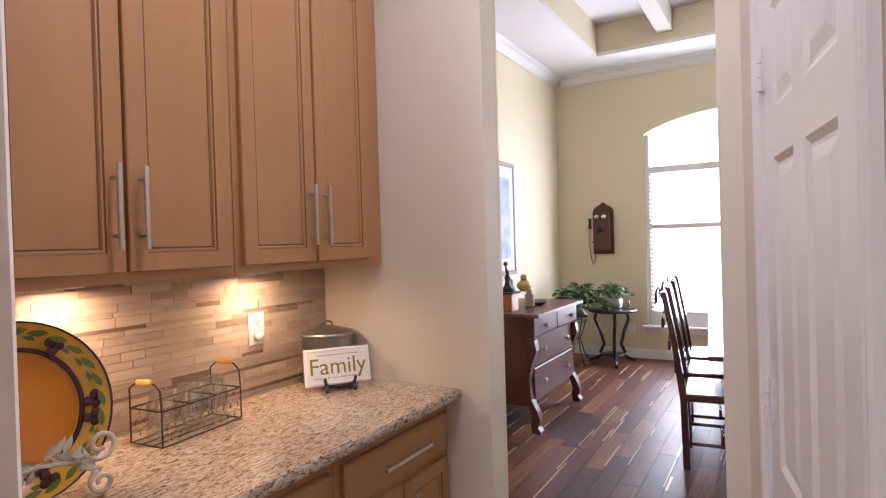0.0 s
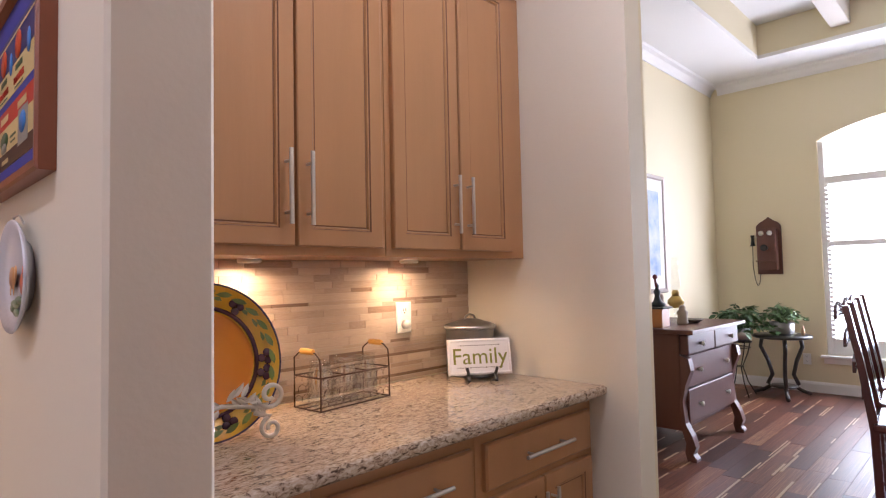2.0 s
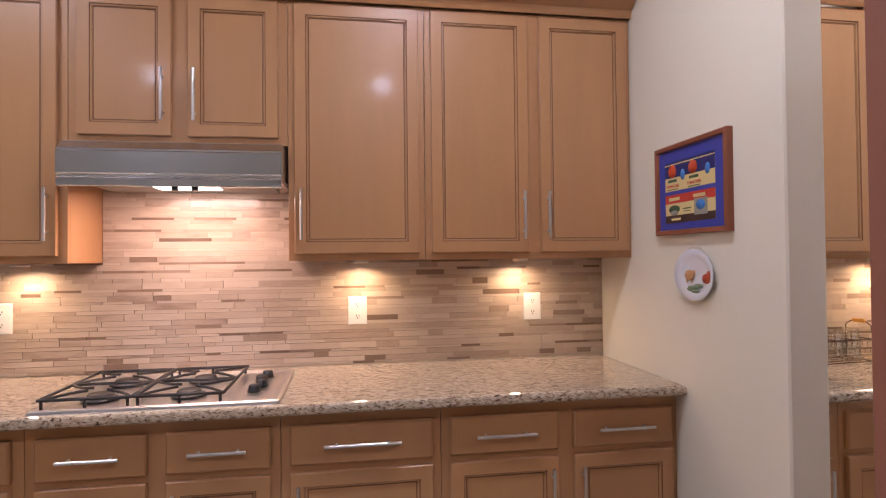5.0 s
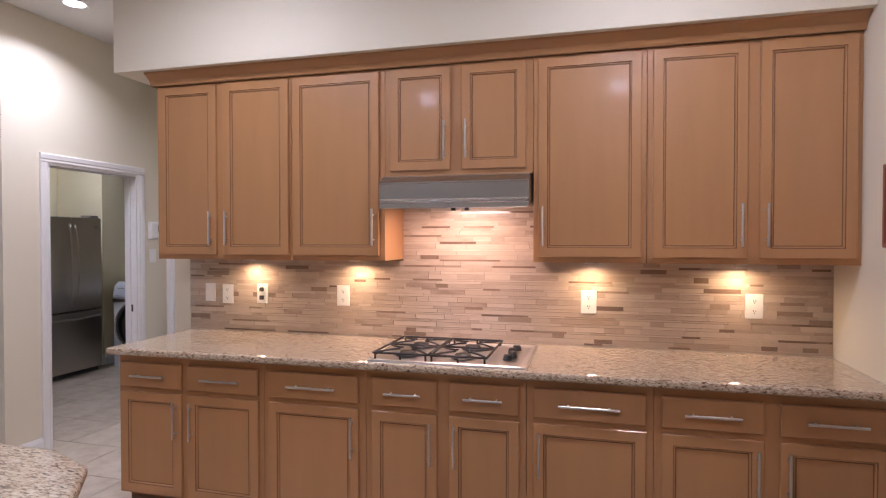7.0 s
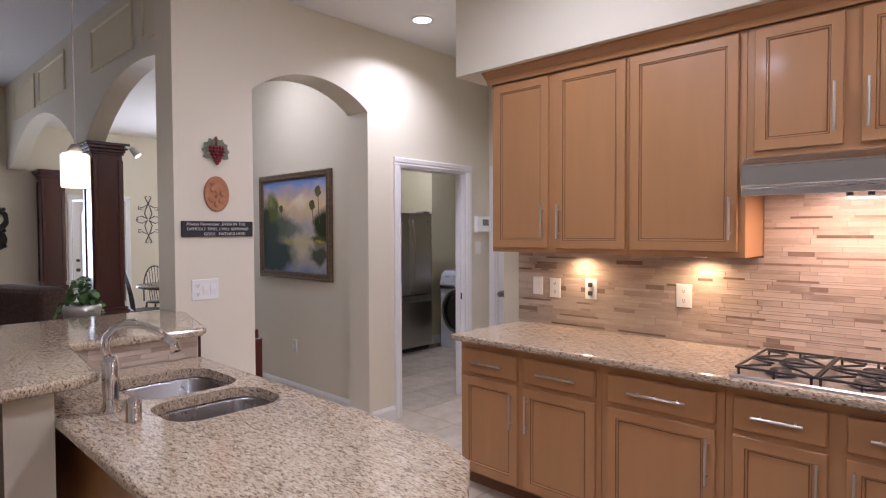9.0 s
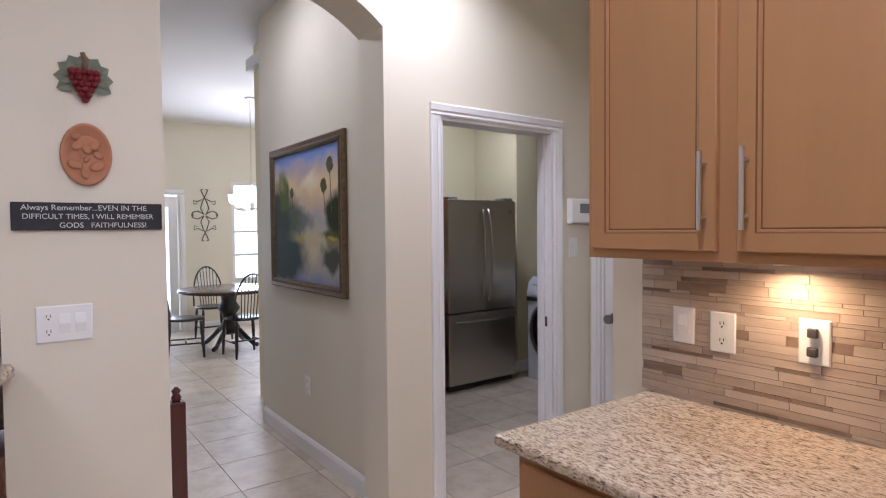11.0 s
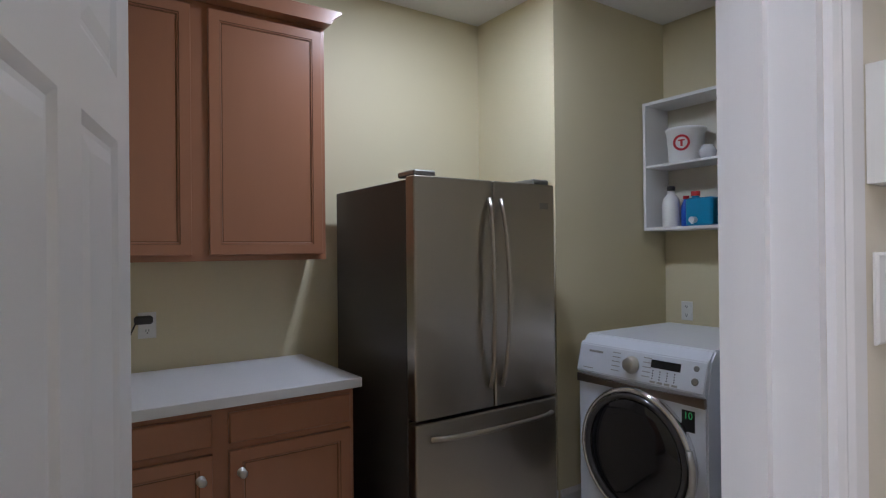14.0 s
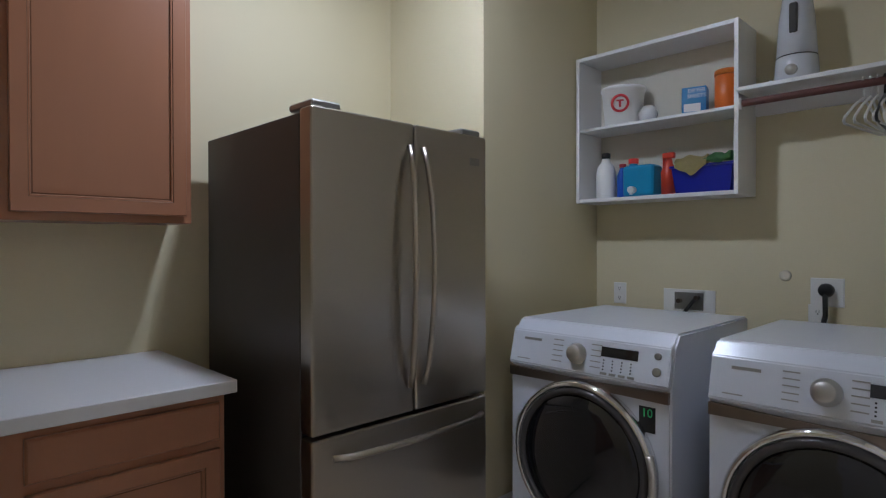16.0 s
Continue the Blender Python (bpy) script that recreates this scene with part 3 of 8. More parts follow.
def six_panel_bm(w, h, t):
    """A moulded six-panel door leaf: local x 0..w, y 0..t, z 0..h."""
    st, mid = 0.105 * w / 0.76, 0.10 * w / 0.76
    xs = [0, st, (w - mid) / 2, (w + mid) / 2, w - st, w]
    zs = [0, 0.22, 0.78, 0.94, 1.60, 1.70, h - 0.11, h]
    bm = bmesh.new()
    for side in (0, 1):
        y, sg = (0.0, 1) if side == 0 else (t, -1)
        for i in range(5):
            for j in range(7):
                x0, x1, z0, z1 = xs[i], xs[i + 1], zs[j], zs[j + 1]
                panel = i in (1, 3) and j in (1, 3, 5)
                rings = [(0, 0)] + ([(0.014, 0.007), (0.022, 0.007), (0.045, 0.001)] if panel else [])
                prev = None
                for ins, d in rings:
                    ring = [bm.verts.new((x, y + sg * d, z)) for x, z in ((x0 + ins, z0 + ins), (x1 - ins, z0 + ins), (x1 - ins, z1 - ins), (x0 + ins, z1 - ins))]
                    if prev:
                        for k in range(4):
                            bm.faces.new((prev[k], prev[(k + 1) % 4], ring[(k + 1) % 4], ring[k]))
                    prev = ring
                bm.faces.new(prev)
    for x in (0, w):
        bm.faces.new([bm.verts.new(p) for p in ((x, 0, 0), (x, t, 0), (x, t, h), (x, 0, h))])
    for z in (0, h):
        bm.faces.new([bm.verts.new(p) for p in ((0, 0, z), (w, 0, z), (w, t, z), (0, t, z))])
    bmesh.ops.remove_doubles(bm, verts=bm.verts[:], dist=1e-5)
    bmesh.ops.recalc_face_normals(bm, faces=bm.faces[:])
    return bm


def knob_bm(x, z, y=0.0, s=-1):
    m = Matrix.Translation((x, y, z)) @ Matrix.Rotation(radians(90 if s < 0 else -90), 4, "X")
    bm = bm_lathe([(0.032, 0), (0.032, 0.006), (0.014, 0.012), (0.012, 0.03), (0.024, 0.04), (0.029, 0.052), (0.026, 0.064), (0.008, 0.069)], 20)
    bmesh.ops.transform(bm, matrix=m, verts=bm.verts[:])
    return bm


def panel_door(name, m, w, h, label, knob_x=None, knob_z=0.92, both=True, hinges=()):
    d = thing(name, label, "door", m)
    part("door_leaf", six_panel_bm(w, h, 0.035), M["white"], d)
    if knob_x:
        k = part("door_knob", knob_bm(knob_x, knob_z), M["aged"], d, "aged nickel round knob")
        if both:
            part("door_knob", knob_bm(knob_x, knob_z, 0.035, 1), M["aged"], d, "aged nickel round knob")
    for hx, hz in hinges:
        bm = None
        for i in range(3):
            bm = bm_cyl((hx, -0.008, hz + i * 0.031), (hx, -0.008, hz + 0.029 + i * 0.031), 0.007, bm=bm)
        bm = bm_box(hx - 0.018, hx + 0.018, -0.003, -0.0005, hz, hz + 0.091, bm=bm)
        part("hinge", bm, M["white"], d, "white painted butt hinge")
    return d


panel_door("door_garage", pose(GD0 + 0.019, 3.632, 0.006), GD1 - GD0 - 0.038, 2.03, "white six-panel door, closed, with a dark bronze knob", knob_x=0.06, both=False)
panel_door("door_laundry", pose(-4.872, LD0 + 0.02, 0.006) @ pose(0, 0, 0, 0, 0, 165), 0.75, 2.02, "white six-panel door standing open into the laundry", knob_x=0.69)
panel_door("door_pantry", mD @ pose(0.019, -0.004, 0.006), 0.622, 2.03, "white six-panel pantry door, closed, with painted hinges", hinges=[(0.004, 0.28), (0.004, 1.02), (0.004, 1.76)])

# ---- floors ----
structure("floor", B(NX - 0.15, 1.94, -4.6, 6.0, -0.1, -0.008), M["fgrout"])
structure("floor_dining", B(1.94, DX + 0.15, -1.62, 3.0, -0.1, -0.008), M["darkgap"])
structure("floor_family", B(NX, -4.99, -4.5, 1.198, -0.0078, -0.006, bm=B(NX, -5.2125, 1.198, 1.328, -0.0078, -0.006)), M["darkgap"])
ground = structure("ground", B(-80, 80, -80, 80, -0.35, -0.12), mat("lawn", (0.09, 0.13, 0.05), 0.9, noise=0.6, scale=2))

# ---- kitchen cabinets ----
def bar_handle_bm(x, z, length, vertical=True, y=0.0):
    """A round steel bar on two posts, standing off a face that looks to -y."""
    a, b = (z - length / 2, z + length / 2) if vertical else (x - length / 2, x + length / 2)
    p = (lambda s, d: (x, y - d, s)) if vertical else (lambda s, d: (s, y - d, z))
    bm = bm_cyl(p(a, 0.030), p(b, 0.030), 0.006, n=12)
    for s in (a + length * 0.16, b - length * 0.16):
        bm = bm_cyl(p(s, 0.0), p(s, 0.030), 0.0045, n=10, bm=bm)
    return bm


def shaker_bm(w, h, stile=0.056, at=(0, 0, 0)):
    """A five-piece cabinet door with a beaded flat panel, facing -y, its back on y=0."""
    bm = bm_nest(w, h, [(0, 0), (0, -0.016), (0.003, -0.019), (stile - 0.010, -0.019), (stile - 0.007, -0.0155), (stile - 0.003, -0.0155), (stile, -0.009), (stile + 0.004, -0.010)], at=at)
    for f in bm.faces:
        ys = [v.co.y - at[1] for v in f.verts]
        lo, hi = min(ys), max(ys)
        # darker second material on the two grooves round the panel
        if (abs(lo + 0.019) < 3e-4 and abs(hi + 0.0155) < 3e-4) or (abs(lo + 0.010) < 3e-4 and abs(hi + 0.009) < 3e-4):
            f.material_index = 1
    return bm


def slab_bm(w, h, at=(0, 0, 0)):
    return bm_nest(w, h, [(0, 0), (0, -0.013), (0.006, -0.019)], at=at)


def cabinet(name, label, m, w, depth, z0, z1, doors, drawers=(), wood="maple", toe=0.0, handles=True, hl=0.20, crown=None, group="", up=True):
    """A framed cabinet: local x 0..w, front frame at y=0, back at y=depth. doors: (x0, x1, z0, z1, handle side)."""
    c = thing(name, label, "cabinet", m, group)
    W, Wh = M[wood], M[wood]
    body = bm_box(0, w, 0.019, depth, z0 + toe, z1)
    part("body", body, W, c)
    xs = sorted({round(d[0] - 0.012, 4) for d in doors} | {round(d[1] + 0.012, 4) for d in doors})
    bm = bm_box(0, w, 0.0, 0.0188, z0 + toe, z1, 0.001)
    part("face_frame", bm, W, c)
    if toe:
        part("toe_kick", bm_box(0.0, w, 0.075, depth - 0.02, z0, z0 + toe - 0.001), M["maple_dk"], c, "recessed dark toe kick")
    for x0, x1, a, b, side in doors:
        d = part("door", shaker_bm(x1 - x0, b - a, at=(x0, -0.0008, a)), W, c)
        d.data.materials.append(M["maple_dk"])
        if handles and side:
            hx = x1 - 0.028 if side == "r" else x0 + 0.028
            hz = a + 0.035 + hl / 2 + 0.02 if up else b - 0.035 - hl / 2
            part("handle", bar_handle_bm(hx, hz, hl, True, -0.0195), M["nickel"], d, "brushed steel bar handle")
    for x0, x1, a, b in drawers:
        d = part("drawer_front", slab_bm(x1 - x0, b - a, at=(x0, -0.0008, a)), W, c)
        if handles:
            part("handle", bar_handle_bm((x0 + x1) / 2, (a + b) / 2, min(0.26, (x1 - x0) * 0.55), False, -0.0195), M["nickel"], d, "brushed steel bar handle")
    return c


UB, UT = 1.385, 2.425
mU = lambda x: pose(x, 2.19, 0)
G = "kitchen wall cabinets"
LBL = "honey maple wall cabinet with dark-grooved panel doors above the backsplash"
def uppers(x0, x1, doors, z0=UB, lab=LBL, y=2.19, depth=0.309):
    return cabinet("wall_cabinet", lab, pose(x0, y, 0), x1 - x0, depth, z0, UT + 0.005, [(a - x0, b - x0, z0 + 0.028, UT - 0.012, s) for a, b, s in doors], group=G)
uppers(-3.575, -2.672, [(-3.548, -3.157, "r"), (-3.106, -2.684, "l")])
uppers(-2.670, -2.105, [(-2.655, -2.137, "r")], lab="tall honey maple wall cabinet beside the range hood")
uppers(-2.103, -1.303, [(-2.070, -1.735, "r"), (-1.675, -1.338, "l")], z0=1.842, lab="short honey maple wall cabinet above the range hood")
uppers(-1.301, -0.756, [(-1.277, -0.780, "l")], lab="tall honey maple wall cabinet beside the range hood")
uppers(-0.754, 0.154, [(-0.729, -0.312, "r"), (-0.261, 0.132, "l")])
# crown above
cp = [(0, 0), (0.004, 0.0), (0.012, 0.012), (0.018, 0.03), (0.05, 0.055), (0.062, 0.06), (0.064, 0.07), (0, 0.07)]
bm = bm_prism([(2.172 - u, UT + 0.0015 + v) for u, v in cp], "x", -3.60, PX - 0.001)
bm = merge(bm, bm_prism([(2.172, UT + 0.0015), (SY - 0.001, UT + 0.0015), (SY - 0.001, UT + 0.0715), (2.172, UT + 0.0715)], "x", -3.60, -3.576))
solid("crown_moulding", bm, M["maple_h"], "honey maple crown moulding along the wall cabinets", "moulding")

CT = 0.914
DZ0, DZ1, BZ0, BZ1 = 0.694, 0.828, 0.115, 0.669
def bases(x0, x1, cols, lab="honey maple base cabinet with drawers over panel doors", y=1.86, depth=0.638, g="kitchen base cabinets"):
    return cabinet("base_cabinet", lab, pose(x0, y, 0), x1 - x0, depth, 0, CT - 0.041, [(a - x0, b - x0, BZ0, BZ1, s) for a, b, s in cols], [(a - x0, b - x0, DZ0, DZ1) for a, b, s in cols], toe=0.10, up=False, group=g)
bases(-3.552, -2.648, [(-3.528, -3.142, "r"), (-3.098, -2.676, "l")])
bases(-2.646, -2.085, [(-2.612, -2.120, "r")])
bases(-2.083, -1.299, [(-2.050, -1.720, "r"), (-1.660, -1.330, "l")], lab="honey maple base cabinet under the cooktop")
bases(-1.297, -0.751, [(-1.266, -0.780, "l")])
bases(-0.749, 0.154, [(-0.718, -0.320, "r"), (-0.260, 0.130, "l")])


def slab_top(poly, z, t=0.038, bev=0.014):
    """A stone top with rounded edges."""
    bm = bmesh.new()
    va = [bm.verts.new((x, y, z - t)) for x, y in poly]
    f = bm.faces.new(va)
    r = bmesh.ops.extrude_face_region(bm, geom=[f])
    bmesh.ops.translate(bm, verts=[v for v in r["geom"] if isinstance(v, bmesh.types.BMVert)], vec=(0, 0, t))
    bmesh.ops.recalc_face_normals(bm, faces=bm.faces[:])
    ed = [e for e in bm.edges if abs(e.verts[0].co.z - e.verts[1].co.z) < 1e-6]
    bmesh.ops.bevel(bm, geom=ed, offset=bev, segments=4, affect="EDGES", profile=0.5)
    for q in bm.faces:
        q.smooth = False
    return bm


solid("kitchen_countertop", slab_top([(-3.572, 1.785), (PX - 0.001, 1.785), (PX - 0.001, SY - 0.006), (-3.572, SY - 0.006)], CT), M["granite"], "speckled tan granite countertop with rounded front edge", "countertop")

# butler's niche
GB = "butler cabinets"
def buppers(x0, x1, doors):
    return cabinet("wall_cabinet", "honey maple wall cabinet in the butler's niche", pose(x0, 1.93, 0), x1 - x0, 0.309, 1.372, 2.42, [(a - x0, b - x0, 1.398, 2.405, s) for a, b, s in doors], group=GB, hl=0.20)
buppers(0.286, 1.106, [(0.49, 0.779, "r"), (0.788, 1.083, "l")])
buppers(1.108, 1.818, [(1.130, 1.430, "r"), (1.441, 1.726, "l")])
bm = bm_prism([(1.912 - u, 2.4215 + v) for u, v in cp], "x", 0.285, 1.819)
solid("crown_moulding", bm, M["maple_h"], "honey maple crown moulding in the butler's niche", "moulding")
bases(0.286, 0.655, [(0.30, 0.62, "r")], y=1.655, depth=0.583, g=GB)
c = cabinet("base_cabinet", "honey maple base cabinet in the butler's niche", pose(0.657, 1.655, 0), 0.53, 0.583, 0, CT - 0.041, [(0.025, 0.262, BZ0, BZ1, "r"), (0.268, 0.505, BZ0, BZ1, "l")], [(0.025, 0.505, DZ0, DZ1)], toe=0.10, up=False, group=GB)
c = cabinet("base_cabinet", "honey maple base cabinet in the butler's niche", pose(1.189, 1.655, 0), 0.629, 0.583, 0, CT - 0.041, [(0.03, 0.31, BZ0, BZ1, "r"), (0.316, 0.60, BZ0, BZ1, "l")], [(0.03, 0.60, DZ0, DZ1)], toe=0.10, up=False, group=GB)
solid("butler_countertop", slab_top([(0.2855, 1.585), (1.819, 1.585), (1.819, BY - 0.006), (0.2855, BY - 0.006)], CT), M["granite"], "speckled tan granite countertop in the niche", "countertop")

# tall brown cabinet beside the passage
tc = thing("tall_cabinet", "tall reddish-brown pantry cabinet at the passage corner", "cabinet", pose(-0.487, -0.346, 0))
part("body", B(0, 0.85, 0.02, 0.75, 0.1, 2.35, 0.003), M["brownpanel"], tc)
part("toe_kick", B(0.03, 0.85, 0.05, 0.72, 0, 0.0995), M["maple_dk"], tc)
part("door", shaker_bm(0.41, 2.2, at=(0.01, 0.019, 0.12)), M["brownpanel"], tc)
part("door", shaker_bm(0.41, 2.2, at=(0.43, 0.019, 0.12)), M["brownpanel"], tc)

# ---- range hood, cooktop ----
hood = thing("range_hood", "brushed stainless under-cabinet range hood above the cooktop", "range hood", pose(-2.097, 0, -0.006))
hw = 0.79
bm = bm_prism([(2.49, 1.695), (2.075, 1.695), (2.062, 1.71), (2.062, 1.80), (2.10, 1.838), (2.49, 1.838)], "x", 0.004, hw - 0.004)
bmesh.ops.bevel(bm, geom=bm.edges[:], offset=0.006, segments=2, affect="EDGES")
part("body", bm, M["steel"], hood)
part("front_lip", B(0.006, hw - 0.006, 2.064, 2.074, 1.668, 1.696, 0.002), M["steel"], hood)
part("filter_panel", B(0.06, hw - 0.06, 2.12, 2.46, 1.688, 1.694), M["galv"], hood, "grey filter panel")
for kx in (0.40, 0.47):
    part("knob", bm_cyl((kx, 2.085, 1.655), (kx, 2.085, 1.695), 0.012), M["black"], hood, "small black control knob")
part("lamp_lens", B(0.28, 0.52, 2.20, 2.32, 1.684, 1.6875, 0.002), mat("hood_lens", (1.0, 0.78, 0.55), 0.4, glow=6), hood, "lit lamp lens")

ck = thing("gas_cooktop", "stainless four-burner gas cooktop with cast-iron grates", "cooktop", pose(-2.06, 1.815, CT + 0.0005))
cw_, cd_ = 0.765, 0.56
tray = bm_nest(cw_, cd_, [(0, 0), (0.002, -0.008), (0.010, -0.012), (0.020, -0.009), (0.034, -0.004)])
bmesh.ops.transform(tray, matrix=Matrix.Rotation(radians(-90), 4, "X"), verts=tray.verts[:])
bmesh.ops.recalc_face_normals(tray, faces=tray.faces[:])
part("tray", tray, M["trayst"], ck, "polished steel tray")
for gx in (0.02, 0.305):
    gw, gy0, gy1, gz = 0.275, 0.03, 0.50, 0.038
    bm = None
    for (x0, y0), (x1, y1) in (((0, gy0), (gw, gy0)), ((0, gy1), (gw, gy1)), ((0, gy0), (0, gy1)), ((gw, gy0), (gw, gy1)), ((0, (gy0 + gy1) / 2), (gw, (gy0 + gy1) / 2))):
        bm = bm_tube([(gx + x0, y0, gz), (gx + (x0 + x1) / 2, (y0 + y1) / 2, gz), (gx + x1, y1, gz)], 0.0055, bm=bm)
    for cy in ((gy0 * 3 + gy1) / 4, (gy0 + gy1 * 3) / 4):
        for sx, sy in ((1, 1), (1, -1), (-1, 1), (-1, -1)):
            pts = [(gx + gw / 2 + sx * (0.03 + 0.10 * k / 5), cy + sy * (0.02 + 0.085 * (k / 5) ** 1.6), gz + 0.006 - 0.006 * k / 5) for k in range(6)]
            bm = bm_tube(pts, 0.005, bm=bm)
    for x, y in ((0.01, gy0), (gw - 0.01, gy0), (0.01, gy1), (gw - 0.01, gy1), (gw / 2, gy0), (gw / 2, gy1)):
        bm = bm_cyl((gx + x, y, 0.009), (gx + x, y, gz), 0.005, bm=bm)
    part("grate", bm, M["castiron"], ck, "black cast-iron grate")
    for cy in ((gy0 * 3 + gy1) / 4, (gy0 + gy1 * 3) / 4):
        part("burner", bm_lathe([(0.06, 0), (0.055, 0.004), (0.04, 0.006), (0.04, 0.016), (0.036, 0.02), (0.0, 0.021)], 24, at=(gx + gw / 2, cy, 0.0095)), M["castiron"], ck, "black burner cap")
for k in range(4):
    y = 0.15 + 0.085 * k
    part("control_knob", bm_lathe([(0.024, 0), (0.022, 0.006), (0.019, 0.022), (0.016, 0.026), (0, 0.026)], 18, at=(0.66 + 0.012 * (k % 2), y, 0.0102)), M["black"], ck, "black control knob")

# ---- recessed cans and pucks ----
def can_light(x, y, z, r=0.085):
    c = thing("recessed_light", "white recessed ceiling light, lit", "ceiling light", pose(x, y, z), "recessed lights")
    part("trim_ring", bm_lathe([(r, 0), (r, -0.004), (r - 0.008, -0.008), (r - 0.018, -0.006), (r - 0.02, 0)], 28, loop=True), M["white"], c)
    part("lens", bm_lathe([(r - 0.021, -0.001), (r - 0.021, -0.003), (0, -0.004)], 24), M["can"], c, "glowing lens")
for cx, cy in CANS + [(1.05, 1.15)]:
    can_light(cx, cy, KC - 0.0005)
can_light(-5.85, 1.62, 3.0995)
can_light(-6.43, 4.10, LC - 0.0005, 0.10)
for px, py in PUCKS:
    zb = UB if px < 0.2 else 1.372
    c = thing("puck_light", "small round under-cabinet light, lit", "puck light", pose(px, py, zb - 0.0005), "under-cabinet lights")
    part("rim", bm_lathe([(0.035, 0), (0.035, -0.010), (0.030, -0.013), (0.027, -0.011), (0.027, 0)], 22, loop=True), M["nickel"], c)
    part("lens", bm_lathe([(0.0265, -0.004), (0.0265, -0.010), (0, -0.010)], 20), M["bulb"], c, "glowing lens")

# ---- island and raised bar ----
isl = thing("kitchen_island", "kitchen island base with maple panels and a pony wall", "island", pose(0, 0, 0))
part("body", bm_prism([(-4.07, -0.12), (-2.60, -0.12), (-2.36, 0.06), (-2.34, 0.30), (-2.46, 0.43), (-4.07, 0.43)], "z", 0.10, CT - 0.0395), M["maple"], isl)
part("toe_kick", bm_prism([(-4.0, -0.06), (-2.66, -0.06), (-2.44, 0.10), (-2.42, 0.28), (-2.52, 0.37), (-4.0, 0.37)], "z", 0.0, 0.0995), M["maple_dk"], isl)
pw = thing("bar_wall", "cream pony wall carrying the raised granite bar", "pony wall", pose(0, 0, 0))
part("wall_long", B(-4.29, -4.08, -1.6, 0.52, 0, 1.012), M["wall"], pw)
part("wall_return", B(-4.0795, -3.50, -0.34, -0.205, 0, 1.012), M["wall"], pw)
part("end_strip", B(-4.29, -4.08, 0.521, 0.535, 0.0, 1.010), M["mahog"], pw, "dark wood end strip")
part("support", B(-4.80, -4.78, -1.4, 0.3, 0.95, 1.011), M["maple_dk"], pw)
bc = thing("base_cabinet", "maple base cabinet under the raised bar", "cabinet", pose(-3.45, -1.52, 0, 0, 0, 90), "kitchen base cabinets")
part("body", B(0, 1.13, 0.019, 0.55, 0.1, 1.010), M["maple"], bc)
for a, b in ((0.05, 0.36), (0.40, 0.71), (0.75, 1.08)):
    part("drawer_front", slab_bm(b - a, 0.15, at=(a, 0.018, 0.80)), M["maple"], bc)
    part("door", shaker_bm(b - a, 0.64, at=(a, 0.018, 0.14)), M["maple"], bc)
solid("bar_top", slab_top([(-4.03, 0.525), (-4.085, 0.565), (-4.35, 0.635), (-4.60, 0.70), (-4.68, 0.722), (-4.742, 0.715), (-4.743, 0.684), (-4.90, 0.684), (-4.90, -1.7), (-3.385, -1.7), (-3.385, -0.36), (-3.40, -0.15), (-3.46, -0.085), (-4.055, -0.02)], 1.052), M["granite"], "raised speckled granite bar top on a pony wall", "countertop")

# island stone top with sink cut-outs
def bowl_outline(cx, cy, hx, hy, r, n=5):
    pts = []
    for sx, sy, a0 in ((1, 1, 0), (-1, 1, 90), (-1, -1, 180), (1, -1, 270)):
        for k in range(n + 1):
            a = radians(a0 + 90 * k / n)
            pts.append((cx + sx * (hx - r) + r * math.cos(a), cy + sy * (hy - r) + r * math.sin(a)))
    return pts


outer = [(-4.072, -0.20), (-2.68, -0.215), (-2.45, -0.16), (-2.24, 0.0), (-2.145, 0.15), (-2.16, 0.29), (-2.285, 0.445), (-2.46, 0.515), (-4.072, 0.53)]
itop = solid("island_countertop", slab_top(outer, CT), M["granite"], "speckled tan granite island top with an undermount sink", "countertop")
BOWLS = [(-3.655, 0.24, 0.20, 0.195, 0.10), (-3.265, 0.228, 0.148, 0.20, 0.10)]
cut = None
for cx, cy, hx, hy, r in BOWLS:
    cut = bm_prism(bowl_outline(cx, cy, hx, hy, r), "z", CT - 0.1, CT + 0.1, cut)
cut_ob = link("cutter", cut, None)
md = itop.modifiers.new("cut", "BOOLEAN")
md.object, md.operation, md.solver = cut_ob, "DIFFERENCE", "EXACT"
me = bpy.data.meshes.new_from_object(itop.evaluated_get(bpy.context.evaluated_depsgraph_get()))
itop.modifiers.clear()
itop.data = me
bpy.data.objects.remove(cut_ob)
body_ob = next(o for o in isl.children if o.name.startswith("body"))
body_ob.data.transform(Matrix())
sink = thing("kitchen_sink", "stainless undermount double-bowl sink in the granite island", "sink", pose(0, 0, 0))
for cx, cy, hx, hy, r in BOWLS:
    bm = bmesh.new()
    rings = []
    for s, z in ((1.06, CT - 0.0395), (1.03, CT - 0.04), (1.0, CT - 0.05), (0.96, CT - 0.19), (0.86, CT - 0.215), (0.2, CT - 0.222), (0.12, CT - 0.226)):
        rings.append([bm.verts.new((cx + (x - cx) * s, cy + (y - cy) * s, z)) for x, y in bowl_outline(cx, cy, hx, hy, r)])
    for a, b in zip(rings, rings[1:]):
        for k in range(len(a)):
            f = bm.faces.new((a[k], b[k], b[(k + 1) % len(a)], a[(k + 1) % len(a)]))
            f.smooth = True
    bm.faces.new(rings[-1])
    bw = part("bowl", bm, M["sinksteel"], sink)
    part("drain", bm_lathe([(0.045, 0), (0.04, 0.004), (0.02, 0.002), (0, 0.003)], 20, at=(cx, cy, CT - 0.2255)), M["chrome"], sink, "chrome drain strainer")
